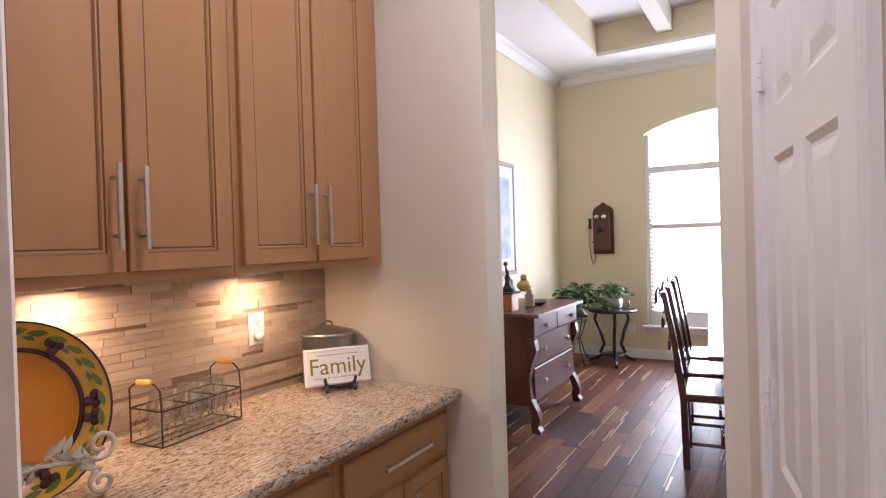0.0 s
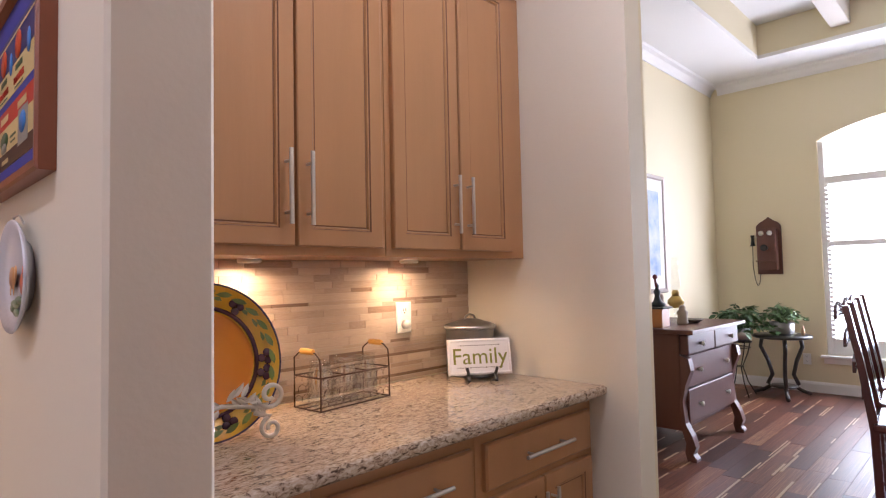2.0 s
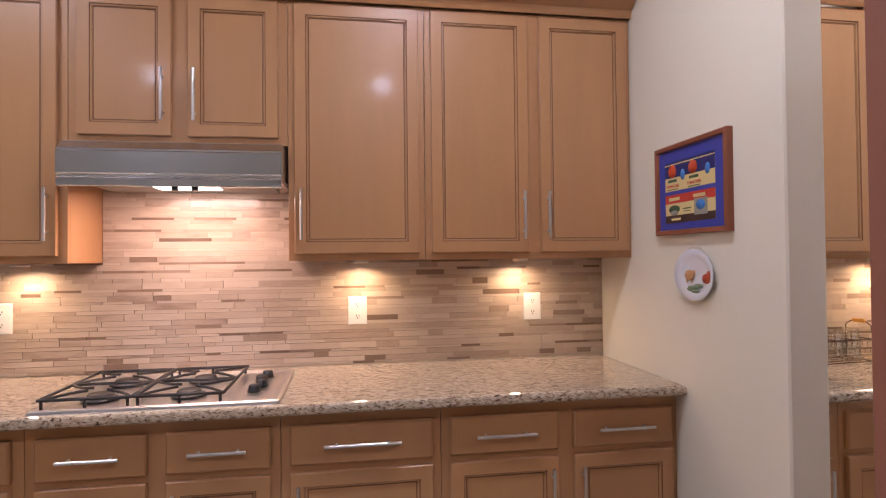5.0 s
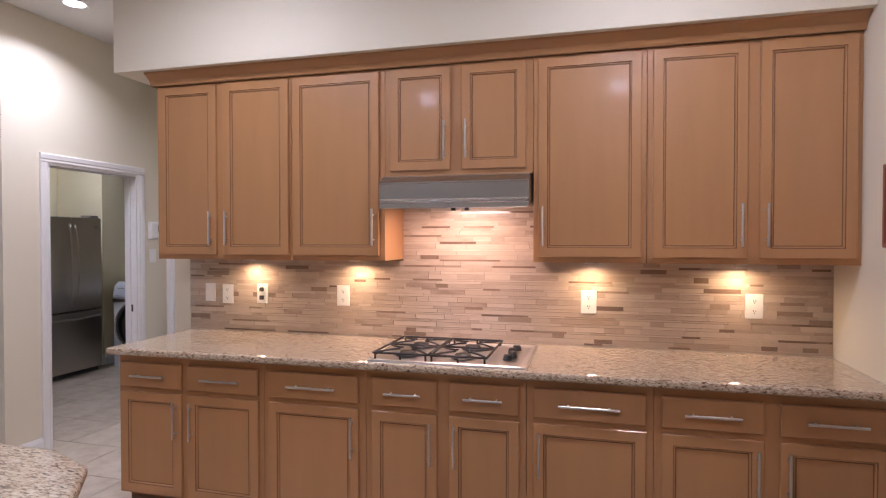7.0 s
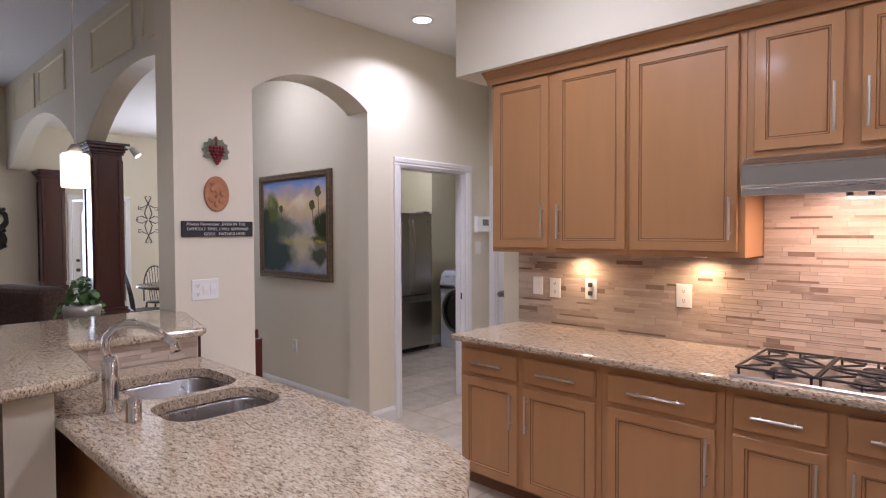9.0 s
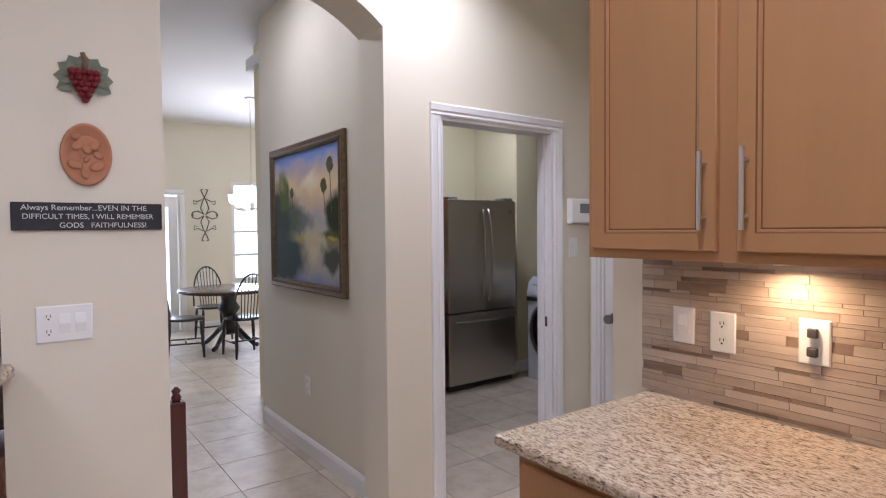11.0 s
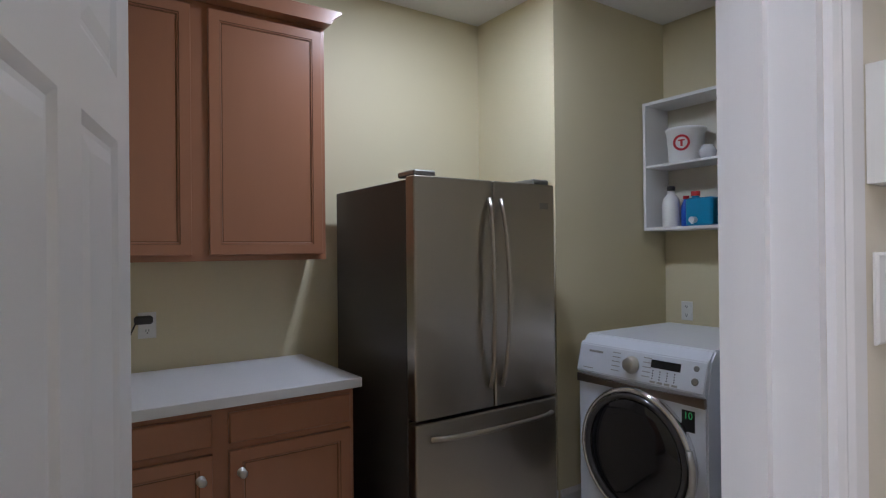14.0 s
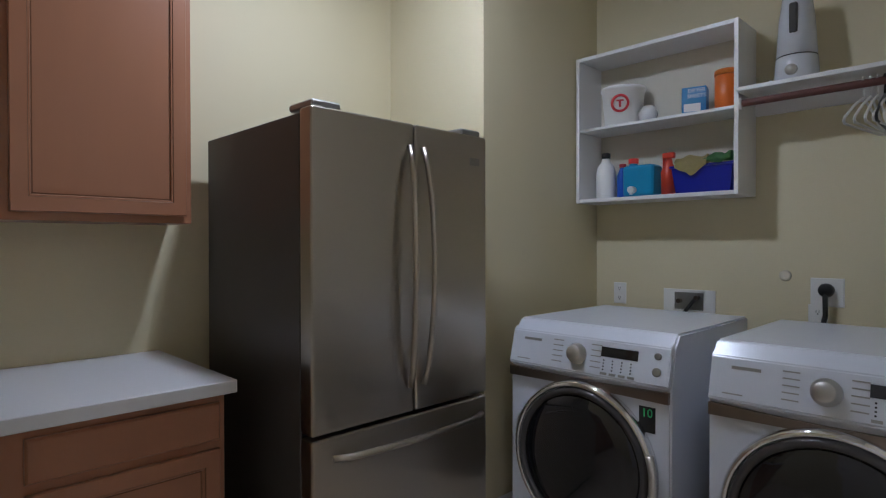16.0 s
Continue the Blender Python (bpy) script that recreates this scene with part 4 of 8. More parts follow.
# hollow the island body below the sink
part_cut = bm_box(-3.88, -3.07, 0.0, 0.46, CT - 0.24, CT + 0.1)
cut_ob = link("cutter", part_cut, None)
md = body_ob.modifiers.new("cut", "BOOLEAN")
md.object, md.operation, md.solver = cut_ob, "DIFFERENCE", "EXACT"
me = bpy.data.meshes.new_from_object(body_ob.evaluated_get(bpy.context.evaluated_depsgraph_get()))
body_ob.modifiers.clear()
body_ob.data = me
bpy.data.objects.remove(cut_ob)

fa = thing("faucet", "polished chrome kitchen faucet with an arched spout beside the sink", "faucet", pose(-3.43, -0.06, CT + 0.0005))
part("base", bm_lathe([(0.034, 0), (0.034, 0.008), (0.026, 0.016), (0.022, 0.05), (0.026, 0.07), (0.026, 0.16), (0.020, 0.185), (0.0, 0.19)], 22), M["chrome"], fa)
pts = [(0.014 * u, 0.020 * u, z) for u, z in ((0, 0.17), (-0.6, 0.21), (-0.4, 0.25), (0.6, 0.278), (2.2, 0.290), (4.2, 0.286), (6.0, 0.266), (7.2, 0.240))]
part("spout", bm_tube(pts, 0.0125, 12), M["chrome"], fa)
part("spray_head", bm_tube([pts[-1], (pts[-1][0] + 0.015, pts[-1][1] + 0.016, pts[-1][2] - 0.02), (pts[-1][0] + 0.022, pts[-1][1] + 0.022, pts[-1][2] - 0.05)], 0.016, 12, taper=1.15), M["chrome"], fa)
part("lever", bm_tube([(-0.015, -0.01, 0.18), (-0.035, 0.005, 0.225), (-0.04, 0.03, 0.265), (-0.025, 0.06, 0.292), (-0.005, 0.085, 0.300)], 0.009, 10, taper=0.7), M["chrome"], fa)
solid("soap_dispenser", bm_lathe([(0.026, 0), (0.026, 0.004), (0.024, 0.008), (0.024, 0.05), (0.022, 0.07), (0.016, 0.075), (0, 0.076)], 20), M["chrome"], "chrome cap beside the faucet on the island", "dispenser", m=pose(-3.268, -0.045, CT + 0.0005))

# ---- laundry ----
GL = "laundry cabinets"
cabinet("wall_cabinet", "reddish cherry wall cabinet in the laundry", pose(-7.115, 2.505, 0, 0, 0, 90), 1.187, 0.244, 1.393, 2.53, [(0.035, 0.568, 1.42, 2.505, ""), (0.64, 1.165, 1.42, 2.505, "")], wood="redwood", group=GL)
bm = bm_prism([(-7.096 + u, 2.531 + v) for u, v in cp], "y", 2.502, 3.77)
bm = merge(bm, bm_prism([(-7.096, 2.531), (LX + 0.001, 2.531), (LX + 0.001, 2.601), (-7.096, 2.601)], "y", 3.713, 3.77))
solid("crown_moulding", bm_prism([(u, v) for u, v in [(-7.096, 2.531), (-7.084, 2.545), (-7.075, 2.56), (-7.045, 2.585), (-7.035, 2.60), (-7.359, 2.60), (-7.359, 2.531)]][0:0] or [(2.502, 2.531), (3.70, 2.531), (3.715, 2.56), (3.755, 2.59), (3.755, 2.60), (2.502, 2.60)], "x", -7.359, -7.04), M["redwood"], "cherry crown on the laundry wall cabinet", "moulding")
bm.free()
lb = cabinet("base_cabinet", "reddish cherry base cabinet with two drawers in the laundry", pose(-6.70, 2.505, 0, 0, 0, 90), 1.127, 0.655, 0, 0.855, [(0.04, 0.552, 0.12, 0.685, ""), (0.612, 1.108, 0.12, 0.685, "")], [(0.04, 0.552, 0.712, 0.828), (0.612, 1.108, 0.712, 0.828)], wood="redwood", toe=0.10, handles=False, group=GL)
for kx in (0.51, 0.655):
    k = knob_bm(kx, 0.60, -0.019)
    bmesh.ops.scale(k, vec=(0.55, 0.55, 0.55), verts=k.verts[:], space=Matrix.Translation((-kx, 0.019, -0.60)))
    part("knob", k, M["nickel"], lb, "small nickel knob")
solid("laundry_countertop", B(LX + 0.002, -6.655, 2.505, 3.655, 0.856, 0.896, 0.002), M["laminate"], "white laminate countertop in the laundry", "countertop")

fr = thing("refrigerator", "stainless french-door refrigerator with dark sides", "refrigerator", pose(-6.47, 3.806, 0, 0, 0, 90))
FW, FH, FS = 0.812, 1.745, 0.712
part("body", B(0.004, FW - 0.004, 0.075, 0.78, 0.03, FH - 0.012, 0.004), M["fridge_side"], fr)
for x0, x1 in ((0, 0.422), (0.427, FW)):
    bm = B(x0, x1, 0, 0.07, FS + 0.006, FH, 0.012, seg=3)
    part("door", bm, M["steel_v"], fr)
bm = B(0, FW, 0, 0.07, 0.06, FS - 0.006, 0.012, seg=3)
part("freezer_drawer", bm, M["steel_v"], fr)
part("kick_grille", B(0.02, FW - 0.02, 0.04, 0.10, 0.012, 0.055), M["black"], fr)
for sx, lean in ((0.392, -1), (0.457, 1)):
    pts = []
    for k in range(15):
        u = k / 14
        pts.append((sx + lean * 0.012 * math.sin(math.pi * u), -0.012 - 0.046 * math.sin(math.pi * u) ** 0.6, FS + 0.10 + u * 0.85))
    part("handle", bm_tube(pts, 0.0115, 10), M["steel_v"], fr, "curved stainless handle")
pts = [(0.07 + 0.70 * k / 14, -0.010 - 0.045 * math.sin(math.pi * k / 14) ** 0.5, 0.640) for k in range(15)]
part("handle", bm_tube(pts, 0.011, 10), M["steel_v"], fr, "curved stainless handle")
for x0 in (0.015, FW - 0.125):
    part("hinge_cover", B(x0, x0 + 0.11, 0.02, 0.16, FH + 0.0005, FH + 0.026, 0.006), M["galv"], fr, "grey hinge cover")
part("badge", B(FW - 0.10, FW - 0.045, -0.002, 0.001, FH - 0.12, FH - 0.09), M["galv"], fr, "small grey badge")


def washer(m, label, lens_bits=True):
    w = thing("washing_machine" if lens_bits else "dryer", label, "washing machine" if lens_bits else "dryer", m, "laundry machines")
    W_, D_, H_ = 0.69, 0.78, 1.0
    part("body", bm_prism([(0.018, 0.0), (0.018, 0.80), (0.05, 0.955), (0.085, H_), (D_, H_), (D_, 0.0)], "x", 0.0, W_, bev=0.008), M["enamel"], w)
    # control panel, gently bowed
    bm = bm_prism([(0.0, 0.825), (0.006, 0.815), (0.05, 0.815), (0.06, 0.962), (0.046, 0.970), (0.034, 0.955)], "x", 0.004, W_ - 0.004, bev=0.004)
    part("control_panel", bm, M["enamel"], w)
    n = 24
    poly = [(0.004 + (W_ - 0.008) * k / n, 0.808 - 0.010 * math.sin(math.pi * k / n)) for k in range(n + 1)] + [(W_ - 0.004 - (W_ - 0.008) * k / n, 0.768 + 0.004 * math.sin(math.pi * k / n)) for k in range(n + 1)]
    part("trim_band", bm_prism(poly, "y", 0.004, 0.020), mat("trim_bronze", (0.24, 0.20, 0.17), 0.3, metal=0.9), w, "bronze-grey metal trim band")
    cx, cz, r = W_ * 0.50, 0.492, 0.303
    rot = Matrix.Translation((cx, 0.018, cz)) @ Matrix.Rotation(radians(90), 4, "X")
    bm = bm_lathe([(r, 0), (r, 0.018), (r - 0.006, 0.034), (r - 0.016, 0.040), (r - 0.024, 0.036), (r - 0.026, 0)], 56, loop=True)
    bmesh.ops.transform(bm, matrix=rot, verts=bm.verts[:])
    d = part("door_ring", bm, M["chrome"], w, "chrome porthole ring")
    bm = bm_lathe([(r - 0.0265, 0), (r - 0.0265, 0.037), (r - 0.040, 0.044), (r - 0.054, 0.038), (r - 0.056, 0.010)], 56, loop=True)
    bmesh.ops.transform(bm, matrix=rot, verts=bm.verts[:])
    part("door_rim", bm, mat("smoked_rim", (0.045, 0.042, 0.042), 0.16, coat=0.5), w, "dark smoked inner rim")
    bm = bm_lathe([(r - 0.0545, 0.030), (r - 0.06, 0.034), (r - 0.12, 0.042), (0, 0.048)], 48)
    bmesh.ops.transform(bm, matrix=rot, verts=bm.verts[:])
    part("door_glass", bm, M["darkglass"], w, "dark tinted porthole glass")
    part("door_handle", bm_tube([(cx + r - 0.012, -0.030, cz - 0.12), (cx + r + 0.004, -0.034, cz - 0.05), (cx + r + 0.004, -0.034, cz + 0.03), (cx + r - 0.012, -0.030, cz + 0.10)], 0.014, 10), M["nickel"], w, "grey door grip")
    dial = Matrix.Translation((W_ * 0.47, 0.016, 0.893)) @ Matrix.Rotation(radians(78), 4, "X")
    bm = bm_lathe([(0.040, 0), (0.040, 0.006), (0.034, 0.010), (0.031, 0.030), (0.027, 0.034), (0, 0.034)], 28)
    bmesh.ops.transform(bm, matrix=dial, verts=bm.verts[:])
    part("dial", bm, M["nickel"], w, "silver selector dial")
    tilt = lambda x, z: Matrix.Translation((x, 0.034 * (z - 0.825) / 0.13 - 0.0012, z)) @ Matrix.Rotation(radians(-14.7), 4, "X")
    def flat(name, x, z, a, b, material, lab):
        o = part(name, bm_box(-a / 2, a / 2, -0.001, 0.0015, -b / 2, b / 2), material, w, lab)
        o.matrix_basis = tilt(x, z)
    flat("display", W_ * 0.72, 0.915, 0.145, 0.036, M["darkglass"], "black display window")
    flat("brand_bar", W_ * 0.16, 0.925, 0.085, 0.010, M["galv"], "grey brand mark")
    flat("print_line", W_ * 0.11, 0.845, 0.06, 0.004, M["galv"], "small grey printed line")
    for k in range(5):
        flat("print_line", W_ * 0.34, 0.935 - 0.02 * k, 0.045, 0.004, M["galv"], "small grey printed line")
        flat("print_line", W_ * 0.585, 0.935 - 0.02 * k, 0.042, 0.004, M["galv"], "small grey printed line")
    for k in range(4):
        for j in range(4):
            flat("indicator", W_ * 0.635 + 0.036 * k, 0.885 - 0.011 * j, 0.005, 0.005, M["black"], "dark indicator dot")
        flat("button", W_ * 0.635 + 0.036 * k + 0.004, 0.838, 0.026, 0.009, M["galv"], "small grey button")
    for bx, bz, br in ((W_ * 0.93, 0.925, 0.013), (W_ * 0.93, 0.872, 0.016)):
        bm = bm_lathe([(br, 0), (br, 0.003), (br - 0.004, 0.004), (0, 0.0035)], 20)
        o = part("power_button", bm, M["galv"], w, "round grey button")
        o.matrix_basis = tilt(bx, bz) @ Matrix.Rotation(radians(90), 4, "X")
    if lens_bits:
        s = part("sticker", bm_box(W_ - 0.115, W_ - 0.055, 0.0165, 0.0178, 0.655, 0.745), M["black"], w, "black energy sticker")
        text("sticker_number", "10", 0.042, mat("green_print", (0.10, 0.62, 0.22), 0.4), w, Matrix.Translation((W_ - 0.085, 0.0158, 0.722)) @ Matrix.Rotation(radians(90), 4, "X"))
    return w


washer(pose(-6.468, 4.757, 0.001), "white front-load washer with a dark porthole door")
washer(pose(-5.655, 4.757, 0.001), "white front-load dryer with a dark porthole door", False)

# shelf unit
sh = thing("wall_shelf_unit", "white painted two-shelf open wall unit above the washer", "shelf", pose(-6.676, 5.60, 1.538))
SW, SD, SHH = 0.836, 0.239, 0.788
cream = mat("cream_shelf_back", (0.70, 0.66, 0.55), 0.6, noise=0.3, scale=3, dark=0.93)
part("side", B(0, 0.02, 0, SD, 0, SHH, 0.002), M["white"], sh)
part("side", B(SW - 0.02, SW, 0, SD, 0, SHH, 0.002), M["white"], sh)
part("top", B(0.0205, SW - 0.0205, 0.001, SD, SHH - 0.02, SHH, 0.002), M["white"], sh)
part("shelf", B(0.0205, SW - 0.0205, 0.003, SD, 0.385, 0.40, 0.002), M["white"], sh)
part("bottom", B(0.0205, SW - 0.0205, 0.001, SD, 0, 0.02, 0.002), M["white"], sh)
part("back", B(0.0205, SW - 0.0205, SD - 0.006, SD - 0.0005, 0.0205, SHH - 0.0205), cream, sh)
rs = thing("hanging_shelf", "white shelf with a dark closet rod below it", "shelf", pose(-5.838, 5.56, 1.985))
part("shelf", B(0, 0.945, 0, 0.279, 0, 0.018, 0.002), M["white"], rs)
part("rod", bm_cyl((0.005, 0.05, -0.045), (0.94, 0.05, -0.045), 0.016), mat("brown_rod", (0.12, 0.045, 0.035), 0.4), rs, "dark brown closet rod")
part("rod_socket", bm_cyl((0.0, 0.05, -0.045), (0.012, 0.05, -0.045), 0.026), M["white"], rs)
part("cleat", B(0, 0.945, 0.262, 0.279, -0.07, -0.001), M["white"], rs)
Z1, Z2 = 1.538 + 0.4005, 1.538 + 0.0205
bk = thing("bucket", "white plastic bucket with a red round emblem on the shelf", "bucket", pose(-6.46, 5.72, Z1))
part("pail", bm_lathe([(0.088, 0), (0.094, 0.01), (0.11, 0.185), (0.116, 0.19), (0.116, 0.205), (0.108, 0.206), (0.104, 0.19), (0.088, 0.02), (0, 0.02)], 30), M["plate_w"], bk)
ringm = Matrix.Translation((0.035, -0.0985, 0.11)) @ Matrix.Rotation(radians(20), 4, "Z") @ Matrix.Rotation(radians(94), 4, "X")
bm = bm_lathe([(0.047, 0), (0.047, 0.003), (0.034, 0.003), (0.034, 0)], 28, loop=True)
o = part("emblem", bm, mat("red_print", (0.55, 0.03, 0.04), 0.4), bk, "red ring emblem")
o.matrix_basis = ringm
o = part("emblem", bm_box(-0.018, 0.018, 0.010, 0.018, 0, 0.003, bm=bm_box(-0.006, 0.006, -0.02, 0.0105, 0, 0.003)), o.data.materials[0], bk, "red letter block")
o.matrix_basis = ringm
part("bag", bm_lathe([(0.0, 0), (0.04, 0.01), (0.05, 0.05), (0.03, 0.085), (0, 0.09)], 10, at=(0.15, -0.02, 0.0)), mat("clear_bag", (0.72, 0.72, 0.72), 0.2), bk, "crumpled clear bag")
dbx = thing("dryer_sheet_box", "blue cardboard box of dryer sheets on the shelf", "box", pose(-6.07, 5.70, Z1, 0, 0, 14))
part("carton", B(-0.055, 0.055, -0.045, 0.045, 0, 0.13, 0.002), mat("blue_carton", (0.03, 0.16, 0.45), 0.4, noise=0.6, scale=14, alt=(0.10, 0.35, 0.62)), dbx)
text("print", "DRYER\nSHEETS", 0.026, M["plate_w"], dbx, Matrix.Translation((0.012, -0.0462, 0.098)) @ Matrix.Rotation(radians(90), 4, "X"))
part("patch", B(-0.045, 0.03, -0.0465, -0.0455, 0.012, 0.05), M["plate_w"], dbx, "white printed patch")
can = thing("canister", "orange canister with a lid on the shelf", "canister", pose(-5.918, 5.69, Z1))
orange = mat("orange_plastic", (0.72, 0.16, 0.015), 0.35, noise=0.2, scale=6)
part("tub", bm_lathe([(0.052, 0), (0.055, 0.005), (0.055, 0.155), (0.05, 0.16), (0, 0.16)], 26), orange, can)
part("lid", bm_lathe([(0.057, 0.1605), (0.057, 0.178), (0.052, 0.185), (0, 0.186)], 26), mat("orange_lid", (0.75, 0.22, 0.03), 0.4), can)
jg = thing("bleach_jug", "white plastic bottle with a dark cap on the shelf", "bottle", pose(-6.55, 5.70, Z2))
part("bottle", bm_lathe([(0.048, 0), (0.052, 0.01), (0.052, 0.14), (0.045, 0.175), (0.022, 0.205), (0.02, 0.22), (0, 0.22)], 22), M["plate_w"], jg)
part("cap", bm_lathe([(0.024, 0.2205), (0.024, 0.245), (0.02, 0.25), (0, 0.25)], 18), M["black"], jg)
bl = mat("blue_plastic", (0.02, 0.10, 0.55), 0.3)
j2 = thing("detergent_bottle", "narrow blue detergent bottle with a red cap", "bottle", pose(-6.462, 5.72, Z2))
part("bottle", bm_lathe([(0.035, 0), (0.036, 0.12), (0.02, 0.155), (0.016, 0.165), (0, 0.165)], 18, sx=0.8), bl, j2)
part("cap", bm_lathe([(0.018, 0.1655), (0.018, 0.185), (0, 0.186)], 16), mat("red_cap", (0.6, 0.03, 0.03), 0.35), j2)
j3 = thing("detergent_jug", "turquoise detergent jug with a white tap and red cap", "jug", pose(-6.345, 5.71, Z2))
part("jug", bm_box(-0.085, 0.085, -0.06, 0.06, 0.0, 0.165, 0.025, seg=3), mat("turquoise_plastic", (0.02, 0.27, 0.50), 0.3, noise=0.2, scale=5), j3)
part("neck", bm_cyl((-0.05, 0, 0.16), (-0.05, 0, 0.178), 0.022), j3.children[0].data.materials[0], j3)
part("cap", bm_cyl((-0.05, 0, 0.1785), (-0.05, 0, 0.205), 0.026), mat("red_cap_bright", (0.65, 0.04, 0.03), 0.35), j3)
part("tap", bm_cyl((-0.02, -0.0605, 0.035), (-0.02, -0.095, 0.035), 0.018, bm=bm_cyl((-0.02, -0.085, 0.01), (-0.02, -0.085, 0.045), 0.008)), M["plate_w"], j3, "white pour tap")
j4 = thing("spray_bottle", "red spray bottle behind the blue bin", "bottle", pose(-6.20, 5.70, Z2))
part("bottle", bm_lathe([(0.036, 0), (0.038, 0.12), (0.02, 0.16), (0.014, 0.185), (0, 0.185)], 18), mat("red_plastic", (0.55, 0.05, 0.02), 0.35), j4)
part("trigger", bm_box(-0.03, 0.03, -0.014, 0.014, 0.1855, 0.215, 0.005, bm=bm_box(-0.028, -0.020, -0.01, 0.01, 0.14, 0.186)), j4.children[0].data.materials[0], j4)
bn = thing("storage_bin", "dark blue plastic bin holding folded cloths", "bin", pose(-6.01, 5.70, Z2))
bm = bmesh.new()
rr = []
for hx, hy, z in ((0.125, 0.07, 0), (0.14, 0.085, 0.12), (0.147, 0.092, 0.122), (0.147, 0.092, 0.132), (0.134, 0.079, 0.132), (0.12, 0.065, 0.01)):
    rr.append([bm.verts.new((sx * hx, sy * hy, z)) for sx, sy in ((-1, -1), (1, -1), (1, 1), (-1, 1))])
for a, b in zip(rr, rr[1:]):
    for k in range(4):
        bm.faces.new((a[k], a[(k + 1) % 4], b[(k + 1) % 4], b[k]))
bm.faces.new(rr[0][::-1])
bm.faces.new(rr[-1])
part("bin", bm, mat("navy_plastic", (0.012, 0.02, 0.30), 0.35), bn)


def drape_bm(x0, x1, drop, seed, n=18):
    """A cloth lying over the rim of the bin, its front edge hanging down unevenly."""
    bm = bmesh.new()
    g = []
    for i in range(n + 1):
        u = i / n
        x = x0 + (x1 - x0) * u
        hang = drop * (0.35 + 0.65 * math.sin(math.pi * u) ** 1.5)
        row = []
        for j in range(n + 1):
            v = j / n
            wob = noise.noise(Vector((x * 22, v * 3, seed)))
            if v < 0.55:
                row.append(bm.verts.new((x, 0.075 - 0.173 * v / 0.55, 0.150 + 0.026 * wob + 0.02 * math.sin(3.1 * v))))
            else:
                row.append(bm.verts.new((x + 0.01 * wob, -0.100 - 0.006 * wob, 0.150 + 0.012 * wob - hang * (v - 0.55) / 0.45)))
        g.append(row)
    for i in range(n):
        for j in range(n):
            bm.faces.new((g[i][j], g[i + 1][j], g[i + 1][j + 1], g[i][j + 1])).smooth = True
    bmesh.ops.solidify(bm, geom=bm.faces[:], thickness=0.005)
    return bm


solid("cleaning_cloth", drape_bm(-0.12, 0.03, 0.07, 1.0), mat("yellow_cloth", (0.58, 0.49, 0.22), 0.95, noise=0.5, scale=60, dark=0.7), "rumpled yellow cloth hanging over the blue bin", "cloth", m=pose(-6.01, 5.70, Z2))
solid("cleaning_cloth", drape_bm(0.02, 0.135, 0.03, 7.0), mat("green_cloth", (0.15, 0.34, 0.13), 0.95, noise=0.5, scale=60, dark=0.7), "rumpled green cloth lying over the blue bin", "cloth", m=pose(-6.01, 5.70, Z2 + 0.008))

hm = thing("humidifier", "white tower humidifier with a dial on the shelf", "humidifier", pose(-5.635, 5.69, 2.0035))
part("base", bm_lathe([(0.082, 0), (0.086, 0.006), (0.080, 0.105), (0.078, 0.11), (0, 0.11)], 28), M["enamel"], hm)
part("seam", bm_lathe([(0.0785, 0.1105), (0.0785, 0.114), (0, 0.114)], 28), M["black"], hm)
part("tank", bm_lathe([(0.078, 0.1145), (0.068, 0.28), (0.055, 0.37), (0.04, 0.385), (0, 0.385)], 28), M["enamel"], hm)
part("window", bm_box(-0.012, 0.02, -0.076, -0.060, 0.20, 0.33, 0.006), M["slot"], hm, "dark water window")
o = part("dial", bm_lathe([(0.024, 0), (0.022, 0.012), (0, 0.013)], 22), M["nickel"], hm, "silver dial")
o.matrix_basis = pose(0.0, -0.083, 0.045, 90)
part("cord", bm_tube([(-0.07, 0.02, 0.01), (-0.10, -0.02, 0.03), (-0.12, 0.0, 0.005), (-0.13, 0.06, 0.006), (-0.115, 0.12, 0.006)], 0.004), M["plate_w"], hm)


def hanger(x, tint, tw):
    h = thing("clothes_hanger", "plastic clothes hanger on the closet rod", "hanger", pose(x, 5.61, 1.94, 0, 0, tw), "hangers on the rod")
    pts = [(0, -0.015, 0.012), (0, -0.006, 0.022), (0, 0.008, 0.024), (0, 0.02, 0.012), (0, 0.016, -0.01), (0, 0.0, -0.03), (0, 0.0, -0.055)]
    part("hook", bm_tube(pts, 0.004, 8), tint, h)
    part("frame", bm_tube([(0, 0.0, -0.055), (0, 0.10, -0.10), (0, 0.19, -0.155), (0, 0.20, -0.17), (0, 0.19, -0.18), (0, 0.0, -0.18), (0, -0.19, -0.18), (0, -0.20, -0.17), (0, -0.19, -0.155), (0, -0.10, -0.10), (0, 0.0, -0.055)], 0.005, 8), tint, h)
for k in range(7):
    hanger(-5.385 + 0.022 * k, M["black"] if k == 3 else M["plate_w"], -8 + 3 * (k % 4))

